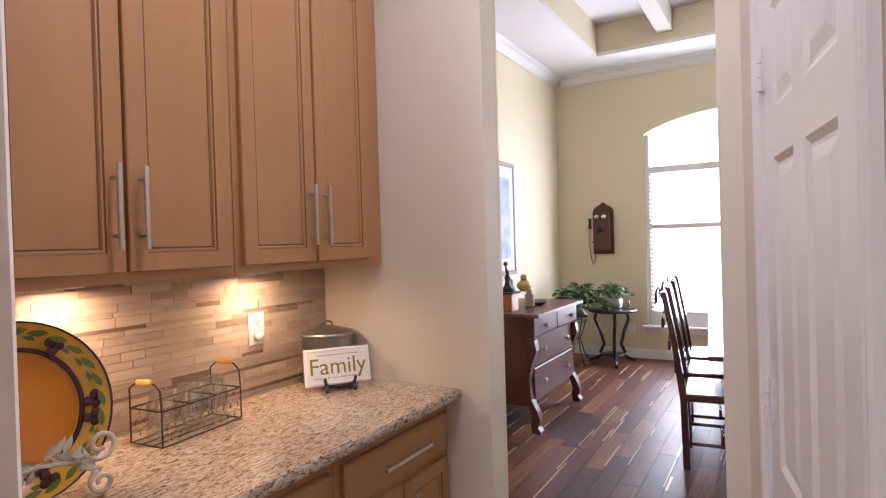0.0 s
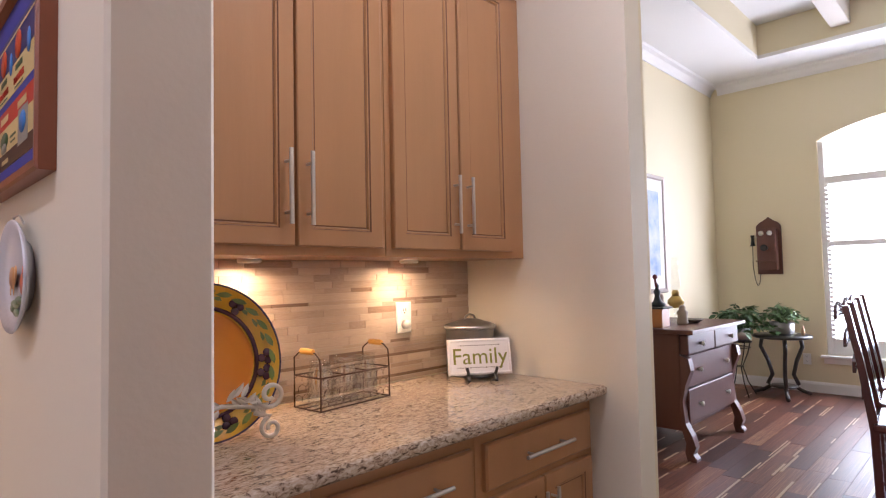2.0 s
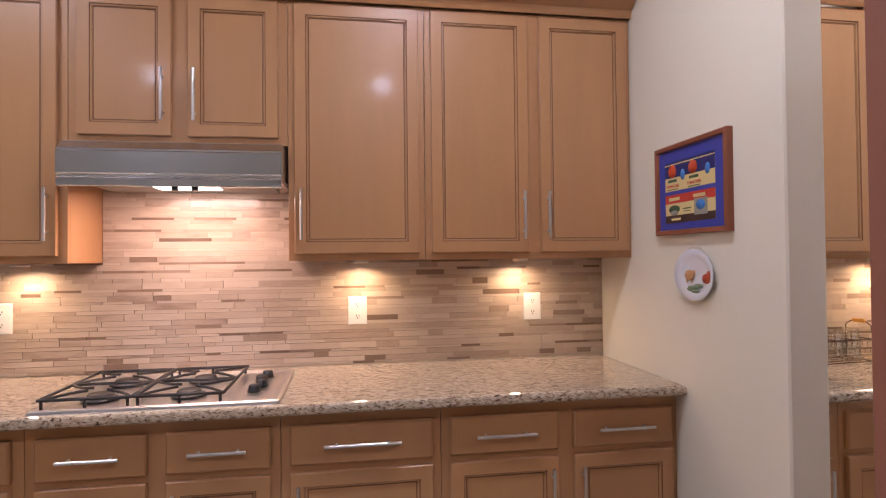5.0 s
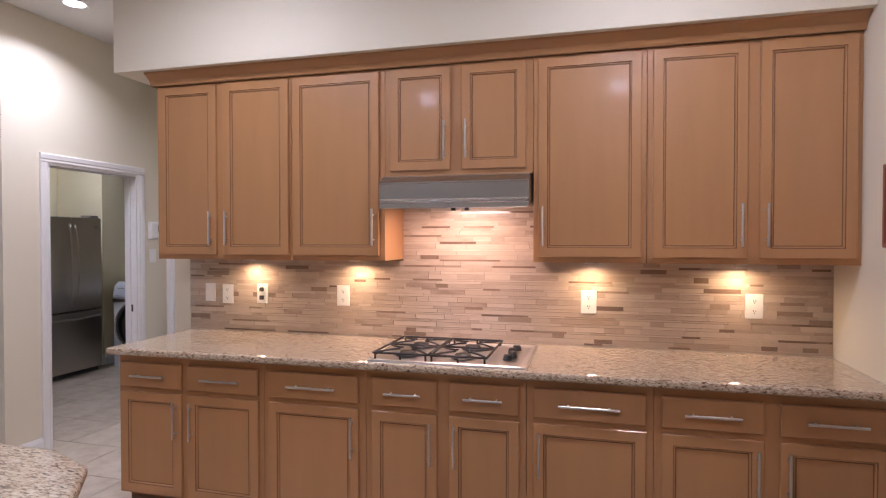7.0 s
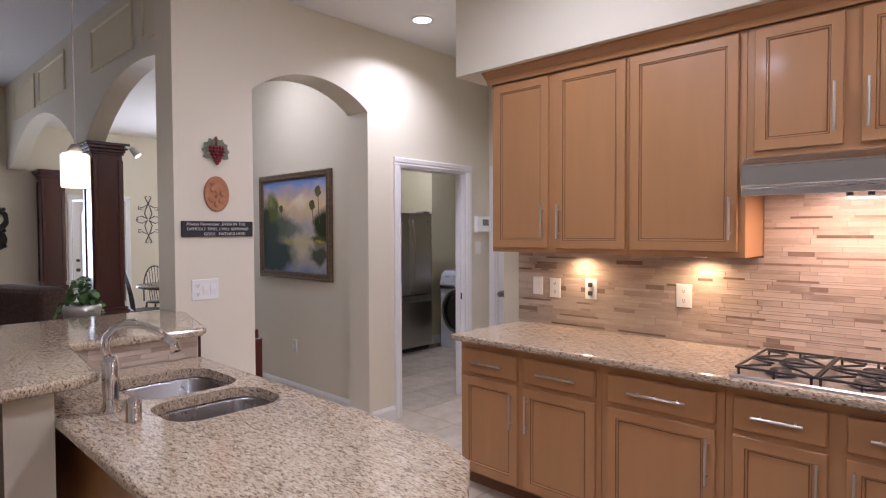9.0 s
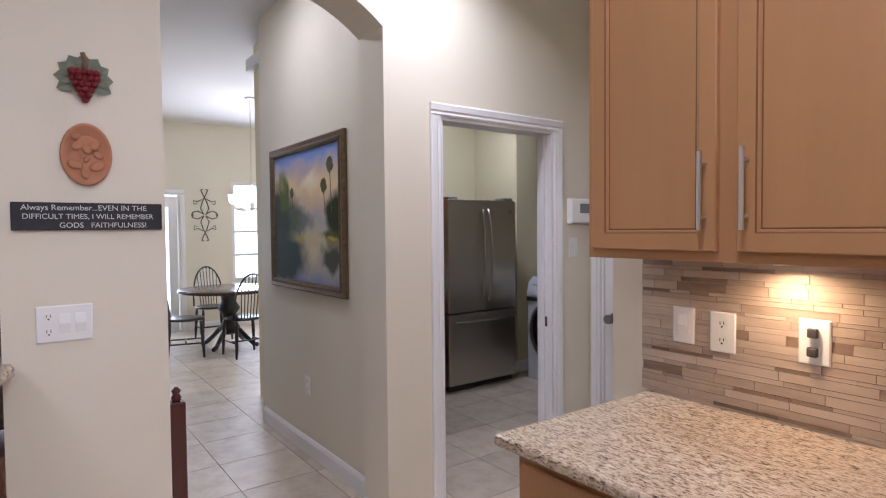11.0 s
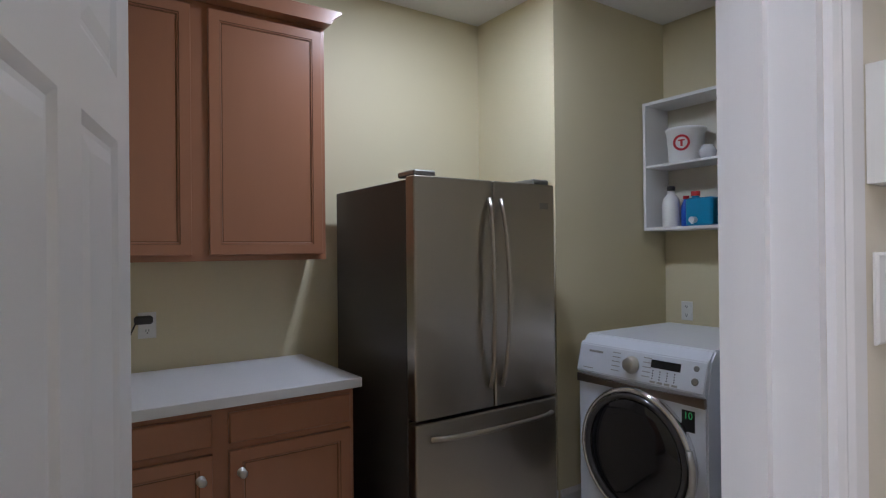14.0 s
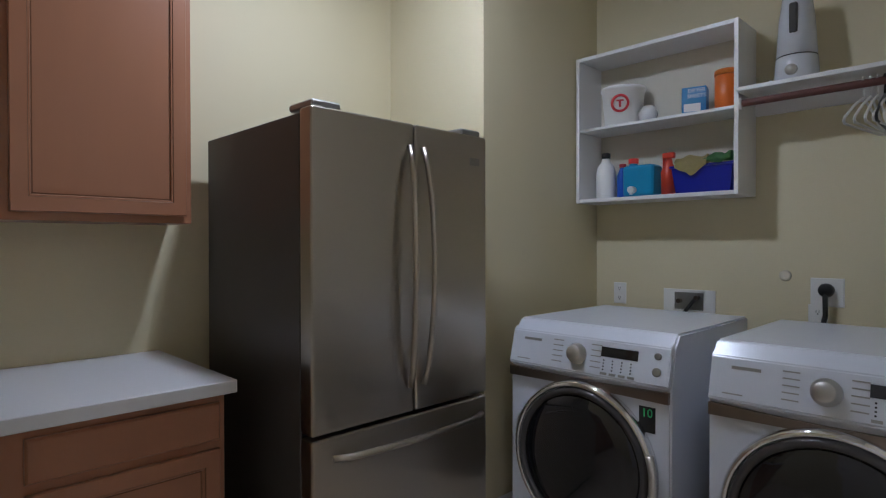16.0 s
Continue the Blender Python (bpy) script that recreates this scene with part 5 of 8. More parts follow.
# plates and boxes on the laundry wall
def outlet_plate(m, label="white duplex outlet on the wall", w=0.075, h=0.118, kind="outlet", gang=1):
    o = thing("wall_outlet" if kind == "outlet" else "light_switch", label, kind, m)
    part("cover_plate", bm_nest(w, h, [(0, 0), (0, -0.003), (0.004, -0.006), (0.008, -0.006)], at=(-w / 2, -0.0006, -h / 2)), M["plate_w"], o)
    for g in range(gang):
        gx = (g - (gang - 1) / 2) * 0.046
        k = kind if kind != "mixed" else ("outlet" if g == 0 else "switch")
        if k == "outlet":
            for dz in (-0.026, 0.026):
                bm = bm_cyl((gx, -0.0066, dz), (gx, -0.0085, dz), 0.016, n=18)
                f = part("receptacle", bm, M["plate_w"], o)
                bm = bm_box(gx - 0.007, gx - 0.0045, -0.0092, -0.0083, dz - 0.002, dz + 0.008)
                bm = bm_box(gx + 0.0045, gx + 0.007, -0.0092, -0.0083, dz - 0.002, dz + 0.008, bm=bm)
                bm = bm_cyl((gx, -0.0092, dz - 0.008), (gx, -0.0083, dz - 0.008), 0.003, bm=bm)
                part("slots", bm, M["slot"], f)
        else:
            part("rocker", bm_prism([(-0.0066, -0.033), (-0.0075, -0.033), (-0.0125, 0.0), (-0.009, 0.033), (-0.0066, 0.033)], "x", gx - 0.016, gx + 0.016), M["plate_w"], o)
    return o


mN = lambda x, z, y=LY: pose(x, y - 0.0005, z)
outlet_plate(mN(-6.54, 1.04), "white outlet with a grey plug behind the washer")
wb = thing("water_supply_box", "recessed white washer supply box with hoses", "supply box", mN(-6.155, 1.02))
part("frame", bm_box(-0.131, 0.131, -0.008, 0, 0.045, 0.06, bm=bm_box(-0.131, 0.131, -0.008, 0, -0.06, -0.045, bm=bm_box(-0.131, -0.075, -0.008, 0, -0.045, 0.045, bm=bm_box(0.075, 0.131, -0.008, 0, -0.045, 0.045)))), M["plate_w"], wb)
part("recess", bm_box(-0.0745, 0.0745, -0.003, -0.0005, -0.0445, 0.0445), M["galv"], wb, "grey recess")
part("hose", bm_tube([(0.045, -0.01, 0.02), (0.03, -0.03, 0.0), (0.0, -0.05, -0.05), (-0.01, -0.05, -0.10)], 0.010), M["black"], wb)
part("valve", bm_cyl((-0.045, -0.003, 0.0), (-0.045, -0.03, 0.0), 0.012), M["bronze"], wb)
part("valve", bm_cyl((0.045, -0.003, 0.02), (0.045, -0.03, 0.02), 0.012), M["bronze"], wb)
dp = thing("dryer_outlet", "white outlet plate with a black dryer plug and cord", "outlet", mN(-5.55, 1.10))
part("cover_plate", bm_nest(0.128, 0.126, [(0, 0), (0, -0.003), (0.004, -0.006)], at=(-0.064, -0.0006, -0.063)), M["plate_w"], dp)
part("plug", bm_lathe([(0.030, 0), (0.032, 0.02), (0.024, 0.045), (0, 0.046)], 18), M["black"], dp).matrix_basis = pose(0, -0.0065, 0.01, 90)
part("cord", bm_tube([(0, -0.04, 0.0), (0.002, -0.05, -0.03), (0.0, -0.035, -0.10), (-0.015, -0.03, -0.16), (-0.02, -0.035, -0.22)], 0.011), M["black"], dp)
outlet_plate(mN(-5.585, 0.985), "white duplex outlet below the dryer plug")
bv = thing("vent_cap", "small cream round cover on the wall", "cover", mN(-5.715, 1.168))
part("cap", bm_lathe([(0.026, 0), (0.024, 0.006), (0.012, 0.008), (0, 0.005)], 20), M["wall"], bv).matrix_basis = pose(0, 0, 0, 90)
ow = outlet_plate(pose(LX + 0.0005, 2.93, 1.105, 0, 0, 90), "white outlet with a dark adapter plugged in above the laundry counter")
part("adapter", bm_box(-0.055, 0.02, -0.04, -0.0095, 0.008, 0.045, 0.008), M["slot"], ow, "dark grey power adapter")
part("cord", bm_tube([(-0.05, -0.03, 0.012), (-0.07, -0.04, -0.03), (-0.11, -0.03, -0.09), (-0.16, -0.03, -0.13), (-0.22, -0.03, -0.20)], 0.0035), M["black"], ow)

cb = None
for k in range(5):
    a = 0.004 * k
    cb = bm_tube([(-0.12, -0.022 - a, -0.055 - a), (-0.17, -0.020 - a, -0.085 + a), (-0.205, -0.024 - a, -0.115 - a), (-0.20, -0.030, -0.122 + a), (-0.15, -0.028 - a, -0.083 - a)], 0.0045, 6, cb)
part("cord_bundle", cb, M["black"], ow, "bundled black cord")
lj = thing("glass_canister", "clear ribbed glass canister with a white label on the counter", "canister", pose(-7.20, 2.60, 0.8965))
part("jar", bm_lathe([(0.075, 0), (0.085, 0.01), (0.088, 0.12), (0.075, 0.145), (0.070, 0.15), (0.066, 0.15), (0.080, 0.118), (0.078, 0.012), (0, 0.010)], 30), M["glass"], lj)
part("contents", bm_lathe([(0.074, 0.0125), (0.076, 0.09), (0.05, 0.105), (0, 0.108)], 26), M["laminate"], lj, "white powder filling")
part("lid", bm_lathe([(0.073, 0.1505), (0.075, 0.17), (0.06, 0.19), (0.03, 0.20), (0.028, 0.215), (0, 0.22)], 28), M["galv"], lj, "grey domed lid")

# ---- kitchen wall plates ----
mS = lambda x, z: pose(x, SY - 0.0085, z)
for x in (-1.029, -0.204, -2.49):
    outlet_plate(mS(x, 1.157), "white duplex outlet on the mosaic backsplash", w=0.084, h=0.128)
o = outlet_plate(mS(-3.048, 1.158), "white outlet with two dark plugs on the backsplash", w=0.08, h=0.125)
for dz in (-0.026, 0.026):
    part("plug", bm_box(-0.013, 0.013, -0.024, -0.0093, dz - 0.013, dz + 0.013, 0.003), M["slot"], o, "small dark plug")
outlet_plate(mS(-3.433, 1.157), "white rocker switch on the mosaic backsplash", kind="switch")
outlet_plate(mS(-3.303, 1.150), "white duplex outlet near the counter end", w=0.08, h=0.125)
o = outlet_plate(pose(1.441, BY - 0.0085, 1.153), "white duplex outlet with a plugged-in cap in the niche")
part("plug_cap", bm_lathe([(0.018, 0), (0.016, 0.02), (0, 0.022)], 18), M["plate_w"], o).matrix_basis = pose(0, -0.009, -0.026, 90)
mHW = lambda y, z: pose(HX + 0.0005, y, z, 0, 0, 90)
outlet_plate(mHW(0.862, 1.167), "white three-gang plate with outlet and two switches", w=0.165, h=0.125, kind="mixed", gang=3)
outlet_plate(mHW(3.46, 1.36), "white rocker switch plate beside the laundry doorway", kind="switch")
outlet_plate(pose(-5.95, 2.25 - 0.0005, 0.46), "white duplex outlet low on the hall wall")
th = thing("thermostat", "white wall thermostat with a grey display", "thermostat", mHW(3.53, 1.58))
part("case", bm_nest(0.245, 0.15, [(0, 0), (0, -0.026), (0.006, -0.034), (0.014, -0.036)], at=(-0.1225, -0.0006, -0.075)), M["plate_w"], th)
part("display", B(-0.045, 0.045, -0.038, -0.0362, -0.012, 0.045), mat("lcd_grey", (0.22, 0.22, 0.22), 0.2), th, "grey display")
solid("door_strike", B(-0.0015, 0.0005, -0.02, 0.03, -0.03, 0.03), M["bronze"], "dark strike plate on the door jamb", "strike plate", m=pose(-4.80, LD1 - 0.018, 0.92, 0, 0, 90))

# ---- butler's niche: things on the counter ----
def strew(n, seed):
    r = random.Random(seed)
    return [(r.random(), r.random(), r.random()) for _ in range(n)]


def leaf_bm(length, width, bm=None, m=None, fold=0.2):
    """A small pointed leaf lying along +x."""
    bm2 = bmesh.new()
    prof = [(0, 0), (0.25, 0.42), (0.5, 0.5), (0.75, 0.36), (1, 0)]
    mid = [bm2.verts.new((length * u, 0, -length * 0.12 * u * u)) for u, _ in prof]
    for s in (-1, 1):
        ed = [bm2.verts.new((length * u, s * width * v, fold * width * v - length * 0.12 * u * u)) for u, v in prof[1:-1]]
        row = [mid[0], *ed, mid[-1]]
        for k in range(4):
            vs = [mid[k], mid[k + 1], row[k + 1], row[k]]
            vs = list(dict.fromkeys(vs))
            if len(vs) > 2:
                bm2.faces.new(vs if s < 0 else vs[::-1])
    if m is not None:
        bmesh.ops.transform(bm2, matrix=m, verts=bm2.verts[:])
    return merge(bm, bm2)


yel = mat("yellow_glaze", (0.78, 0.43, 0.025), 0.15, noise=0.5, scale=5, dark=0.75, coat=0.6)
amber = mat("amber_glaze", (0.62, 0.17, 0.012), 0.2, noise=0.6, scale=4, alt=(0.74, 0.30, 0.03), coat=0.2)
plum = mat("plum_glaze", (0.07, 0.025, 0.03), 0.25)
olive = mat("olive_glaze", (0.16, 0.19, 0.03), 0.25)
blued = mat("blue_glaze_rim", (0.05, 0.045, 0.09), 0.2)
pl = thing("oval_platter", "large yellow glazed oval platter with painted fruit and amber centre", "platter", pose(0.572, 1.995, 1.106) @ pose(0, 0, 0, 78, 0, -8))
A, Bb = 0.184, 0.196
disc = lambda prof, n=56, loop=True: bm_lathe(prof, n, sx=A, sy=Bb, loop=loop)
part("rim", disc([(0.62, -0.012), (0.70, 0.0), (0.97, 0.022), (1.0, 0.026), (1.0, 0.020), (0.97, 0.012), (0.66, -0.012), (0.62, -0.020)]), yel, pl)
part("well", disc([(0.68, -0.022), (0.68, -0.004), (0.62, -0.010), (0, -0.014)], loop=False), amber, pl, "amber glazed centre")
part("inner_ring", disc([(0.722, 0.0030), (0.722, 0.0060), (0.675, 0.002), (0.675, -0.004)]), plum, pl, "dark beaded ring")
part("edge_band", disc([(1.004, 0.018), (1.008, 0.024), (1.003, 0.0285), (0.985, 0.0275), (0.985, 0.02)]), blued, pl, "dark blue painted edge")
for k in range(50):
    a = 2 * math.pi * k / 50
    rad = 0.865 + 0.055 * (1 if k % 2 else -1)
    h = 0.0145 + (rad - 0.865) * 0.075
    fruit = k % 8 == 0
    if fruit:
        bm = None
        for dx, dy in ((0.010, 0), (-0.008, 0.009), (-0.008, -0.009)):
            bm = bm_lathe([(0.011, 0), (0.009, 0.002), (0, 0.0028)], 10, bm, at=(dx, dy, 0))
        mt = plum
    else:
        bm = leaf_bm(0.042, 0.015, fold=0.0)
        mt = olive
    o = part("painted_fruit" if fruit else "painted_leaf", bm, mt, pl)
    o.matrix_basis = Matrix.Translation((A * rad * math.cos(a), Bb * rad * math.sin(a), h + 0.003)) @ Matrix.Rotation(a + (1.9 if k % 2 else 1.2), 4, "Z")
es = thing("plate_easel", "cream wrought-iron scroll easel holding the platter", "easel", pose(0.572, 1.925, CT + 0.001, 0, 0, -10))
iron = mat("cream_iron", (0.72, 0.66, 0.54), 0.5, noise=0.5, scale=40, dark=0.7)
def scroll(cx, cz, r0, turns, start, n=26, s=1):
    return [(cx + s * r0 * (1 - 0.72 * k / n) * math.cos(start + turns * 2 * math.pi * k / n), 0, cz + r0 * (1 - 0.72 * k / n) * math.sin(start + turns * 2 * math.pi * k / n)) for k in range(n + 1)]
for s in (-1, 1):
    x = s * 0.105
    pts = [(px_, -0.036, pz_) for px_, _, pz_ in scroll(x + s * 0.012, 0.112, 0.036, 1.35, math.pi, s=s)]
    part("upper_scroll", bm_tube([(x - s * 0.03, -0.03, 0.075), *pts], 0.0058, 8), iron, es)
    part("support_arm", bm_tube([(x, 0.10, 0.02), (x, 0.05, 0.05), (x - s * 0.01, 0.0, 0.066), (x - s * 0.026, -0.036, 0.078)], 0.0058, 8), iron, es)
    pts = [(px_, -0.05, pz_) for px_, _, pz_ in scroll(x + s * 0.008, 0.0345, 0.028, 1.3, math.pi * 0.5, s=s)]
    part("foot_scroll", bm_tube([(x - s * 0.028, -0.034, 0.072), (x - s * 0.012, -0.045, 0.066), *pts], 0.0055, 8), iron, es)
part("rear_brace", bm_tube([(-0.105, 0.10, 0.02), (-0.10, 0.13, 0.0065), (0.10, 0.13, 0.0065), (0.105, 0.10, 0.02)], 0.006, 8), iron, es)
bm = None
for k, (a, b, c) in enumerate(strew(30, 3)):
    u = k / 29 - 0.5
    bm = leaf_bm(0.026 + 0.016 * a, 0.013, bm, pose(0.17 * u, -0.037 - 0.006 * b, 0.100 + 0.016 * math.sin(9 * u), 90) @ pose(0, 0, 0, 40 * (c - 0.5), 0, (0 if u > 0 else 180) + 130 * (b - 0.5)), fold=0.5)
bm = bm_tube([(-0.085, -0.034, 0.085), (-0.04, -0.036, 0.092), (0, -0.036, 0.098), (0.04, -0.036, 0.092), (0.085, -0.034, 0.085)], 0.0055, 8, bm)
part("leaf_ornament", bm, iron, es, "cream cast leaf ornament")

bk = thing("wire_caddy", "rusty chicken-wire caddy with yellow wooden grips holding jars", "caddy", pose(0.917, 2.008, CT + 0.001, 0, 0, 5.5))
rust = mat("rusted_wire", (0.075, 0.035, 0.022), 0.6, metal=0.4, noise=0.5, scale=60)
cw, cd, ch = 0.285, 0.125, 0.10
bm = None
for z in (0.004, ch):
    bm = bm_tube([(0, 0, z), (cw, 0, z), (cw, cd, z), (0, cd, z), (0, 0, z)], 0.0025, 6, bm)
for x in (0, cw):
    for y in (0, cd):
        bm = bm_tube([(x, y, 0.004), (x, y, ch)], 0.0025, 6, bm)
for y in (cd * 0.33, cd * 0.66):
    bm = bm_tube([(0, y, 0.004), (cw, y, 0.004)], 0.002, 6, bm)
for x in (cw / 3, 2 * cw / 3):
    bm = bm_tube([(x, 0, ch), (x, cd, ch)], 0.002, 6, bm)
part("frame", bm, rust, bk)
bm = None
hx, hz = cw / 10, ch / 3.4
for y in (0, cd):
    for i in range(10):
        for j in range(3):
            x0 = hx * (i + (0.5 if j % 2 else 0.0))
            z0 = 0.006 + j * hz * 1.05
            if x0 + hx > cw + hx * 0.6:
                continue
            bm = bm_tube([(x0, y, z0 + hz * 0.30), (x0, y, z0 + hz * 0.75), (x0 + hx / 2, y, z0 + hz * 1.05), (min(x0 + hx, cw), y, z0 + hz * 0.75)], 0.0009, 4, bm)
tagged(part("chicken_wire", bm, rust, bk), kind="stuff")
for x in (0, cw):
    s = -1 if x == 0 else 1
    part("handle_loop", bm_tube([(x, 0, ch), (x, 0.004, 0.155), (x, 0.025, 0.172), (x, cd / 2, 0.176), (x, cd - 0.025, 0.172), (x, cd, 0.155), (x, cd, ch)], 0.0024, 6), rust, bk)
    part("grip", bm_lathe([(0.006, -0.03), (0.009, -0.026), (0.0095, 0.0), (0.009, 0.026), (0.006, 0.03)], 12), mat("yellow_grip", (0.72, 0.40, 0.08), 0.4), bk, "yellow wooden grip").matrix_basis = pose(x, cd / 2, 0.176, 90)
for k in range(3):
    jr = thing("glass_jar", "clear glass mason jar standing in the wire caddy", "jar", pose(0.917, 2.008, CT + 0.0085, 0, 0, 5.5) @ pose(0.05 + 0.0925 * k, 0.0625, 0), "jars in the caddy")
    part("jar", bm_lathe([(0.036, 0), (0.041, 0.006), (0.042, 0.09), (0.034, 0.112), (0.032, 0.128), (0.034, 0.130), (0.034, 0.136), (0.0305, 0.136), (0.0305, 0.112), (0.039, 0.088), (0.038, 0.008)], 24, cap=False), M["jarglass"], jr)
cn = thing("lidded_tin", "galvanised lidded tin in the corner of the counter", "canister", pose(1.706, 2.125, CT + 0.001) @ Matrix.Diagonal((1.12, 1.12, 1.0, 1.0)))
part("tin", bm_lathe([(0.085, 0), (0.087, 0.004), (0.087, 0.05), (0.089, 0.054), (0.087, 0.058), (0.087, 0.175), (0.089, 0.18), (0.085, 0.182), (0, 0.182)], 32), M["galv"], cn)
l_ = part("lid", bm_lathe([(0.094, 0.1825), (0.095, 0.192), (0.088, 0.198), (0.03, 0.218), (0, 0.221)], 32), M["galv"], cn)
part("lid_handle", bm_tube([(-0.03, 0, 0.214), (-0.02, 0, 0.232), (0.0, 0, 0.238), (0.02, 0, 0.232), (0.03, 0, 0.214)], 0.004), M["galv"], l_)
part("ear", bm_tube([(0.086, -0.02, 0.16), (0.105, 0, 0.16), (0.086, 0.02, 0.16)], 0.004, bm=bm_box(0.085, 0.089, -0.014, 0.014, 0.14, 0.175)), M["galv"], cn)
sg = thing("family_sign", "white plaque lettered Family on a small dark easel", "sign", pose(1.607, 1.985, CT + 0.001, 0, 0, -36))
TB = pose(0, 0.0, 0.022, -14, 0, 0)
o = part("plaque", bm_nest(0.245, 0.135, [(0, 0.012), (0, 0.002), (0.006, -0.002), (0.008, -0.002), (0.012, 0.0)], at=(-0.1225, 0, 0)), M["white"], sg)
o.matrix_basis = TB
o.data.transform(Matrix())
text("lettering", "Family", 0.085, mat("olive_print", (0.20, 0.22, 0.02), 0.5), sg, TB @ pose(0, -0.0008, 0.066, 90))
dk = mat("script_print", (0.25, 0.23, 0.20), 0.6)
for zz, ww in ((0.110, 0.165), (0.027, 0.18)):
    bm = None
    for k in range(18):
        a = -ww / 2 + ww * k / 18
        bm = bm_box(a, a + ww / 18 * 0.62, -0.0012, -0.0003, zz - 0.001 - 0.0008 * (k % 3), zz + 0.0008 + 0.001 * (k % 2), bm=bm)
    part("script_line", bm, dk, sg, "small dark handwriting line").matrix_basis = TB
for s in (-1, 1):
    part("easel_foot", bm_tube([(s * 0.05, 0.06, 0.006), (s * 0.05, 0.01, 0.020), (s * 0.05, -0.015, 0.022), (s * 0.053, -0.028, 0.008), (s * 0.052, -0.032, 0.004)], 0.007, 8), M["blackwood"], sg)
    part("easel_lip", bm_tube([(s * 0.05, -0.014, 0.022), (s * 0.054, -0.022, 0.038), (s * 0.058, -0.020, 0.052)], 0.006, 8), M["blackwood"], sg)
part("easel_bar", bm_tube([(-0.05, -0.012, 0.022), (0, -0.012, 0.014), (0.05, -0.012, 0.022)], 0.006, 8), M["blackwood"], sg)
# wicker basket on top of the wall cabinets
wk = thing("wicker_basket", "brown wicker basket with a handle on the cabinet top", "basket", pose(1.40, 2.08, 2.4925))
wick = mat("wicker", (0.22, 0.12, 0.06), 0.7, noise=0.6, scale=30)
bm = None
for k in range(7):
    z, r = 0.012 + 0.018 * k, 0.10 + 0.006 * k
    bm = bm_tube([(r * 1.3 * math.cos(a * math.pi / 12), r * math.sin(a * math.pi / 12), z + 0.003 * (a % 2)) for a in range(25)], 0.0105, 6, bm)
part("weave", bm, wick, wk)
part("bottom", bm_lathe([(0.10, 0), (0.10, 0.008), (0, 0.008)], 24, sx=1.3), wick, wk)
part("handle", bm_tube([(-0.17, 0, 0.11), (-0.14, 0, 0.20), (-0.07, 0, 0.26), (0, 0, 0.275), (0.07, 0, 0.26), (0.14, 0, 0.20), (0.17, 0, 0.11)], 0.009, 8), wick, wk)

# ---- picture wall ----
mPW = lambda y, z: pose(PX - 0.0005, y, z, 0, 0, -90)
pc = thing("framed_labels", "framed vintage can labels on a blue mat", "picture", mPW(1.945, 1.468))
PW_, PH_ = 0.438, 0.338
part("frame", bm_nest(PW_, PH_, [(0, 0), (0, -0.022), (0.004, -0.026), (0.016, -0.025), (0.020, -0.012)], back=True), mat("red_oak_frame", (0.27, 0.085, 0.04), 0.35, noise=0.4, scale=12), pc)
part("mat_board", B(0.0195, PW_ - 0.0195, -0.0135, -0.0125, 0.0195, PH_ - 0.0195), mat("blue_mat", (0.045, 0.055, 0.33), 0.7, noise=0.2, scale=20), pc, "blue mat board")
lab = {n: mat("label_" + n, c, 0.5) for n, c in dict(cream=(0.66, 0.54, 0.24), navy=(0.02, 0.025, 0.14), red=(0.52, 0.045, 0.025), brown=(0.05, 0.025, 0.02), orange=(0.55, 0.07, 0.02), sky=(0.05, 0.22, 0.62), green=(0.05, 0.10, 0.04), grey=(0.30, 0.30, 0.26)).items()}
def patch(x0, x1, z0, z1, c, layer, nm="print_patch"):
    part(nm, B(x0, x1, -0.0135 - 0.0004 * layer, -0.0136 - 0.0004 * (layer - 1) + 0.00005, z0, z1), lab[c], pc)
def blob(x, z, rx, rz, c, layer, nm="print_shape"):
    bm = bm_lathe([(1, 0), (1, 0.0004), (0, 0.0005)], 18, sx=rx, sy=rz)
    part(nm, bm, lab[c], pc).matrix_basis = pose(x, -0.0136 - 0.0004 * (layer - 1), z, 90)
patch(0.06, 0.365, 0.165, 0.275, "cream", 1)
patch(0.06, 0.365, 0.215, 0.275, "navy", 2)
patch(0.06, 0.365, 0.262, 0.266, "cream", 3)
for x in (0.11, 0.24):
    blob(x, 0.238, 0.027, 0.024, "orange", 4, "printed_tomato")
for x in (0.178, 0.325):
    blob(x, 0.220, 0.014, 0.020, "sky", 4)
for x in (0.11, 0.245):
    patch(x - 0.028, x + 0.028, 0.198, 0.208, "green", 3, "print_line")
    text("lettering", "TOMATOES", 0.016, lab["red"], pc, pose(x, -0.0147, 0.182, 90))
    patch(x - 0.035, x + 0.035, 0.169, 0.172, "green", 3, "print_line")
patch(0.06, 0.365, 0.045, 0.150, "cream", 1)
patch(0.06, 0.365, 0.118, 0.150, "red", 2)
patch(0.06, 0.365, 0.045, 0.073, "brown", 2)
for x in (0.12, 0.275):
    patch(x - 0.035, x + 0.035, 0.128, 0.140, "cream", 3, "print_line")
blob(0.12, 0.095, 0.036, 0.016, "green", 3)
blob(0.12, 0.082, 0.026, 0.010, "grey", 4)
patch(0.245, 0.322, 0.066, 0.124, "grey", 3)
blob(0.283, 0.100, 0.026, 0.018, "sky", 4)
patch(0.10, 0.16, 0.054, 0.062, "cream", 3, "print_line")
patch(0.175, 0.225, 0.092, 0.096, "green", 3, "print_line")
patch(0.18, 0.22, 0.083, 0.086, "green", 3, "print_line")
wp = thing("wall_plate", "white ceramic plate painted with a pig and hen", "plate", mPW(1.705, 1.322))
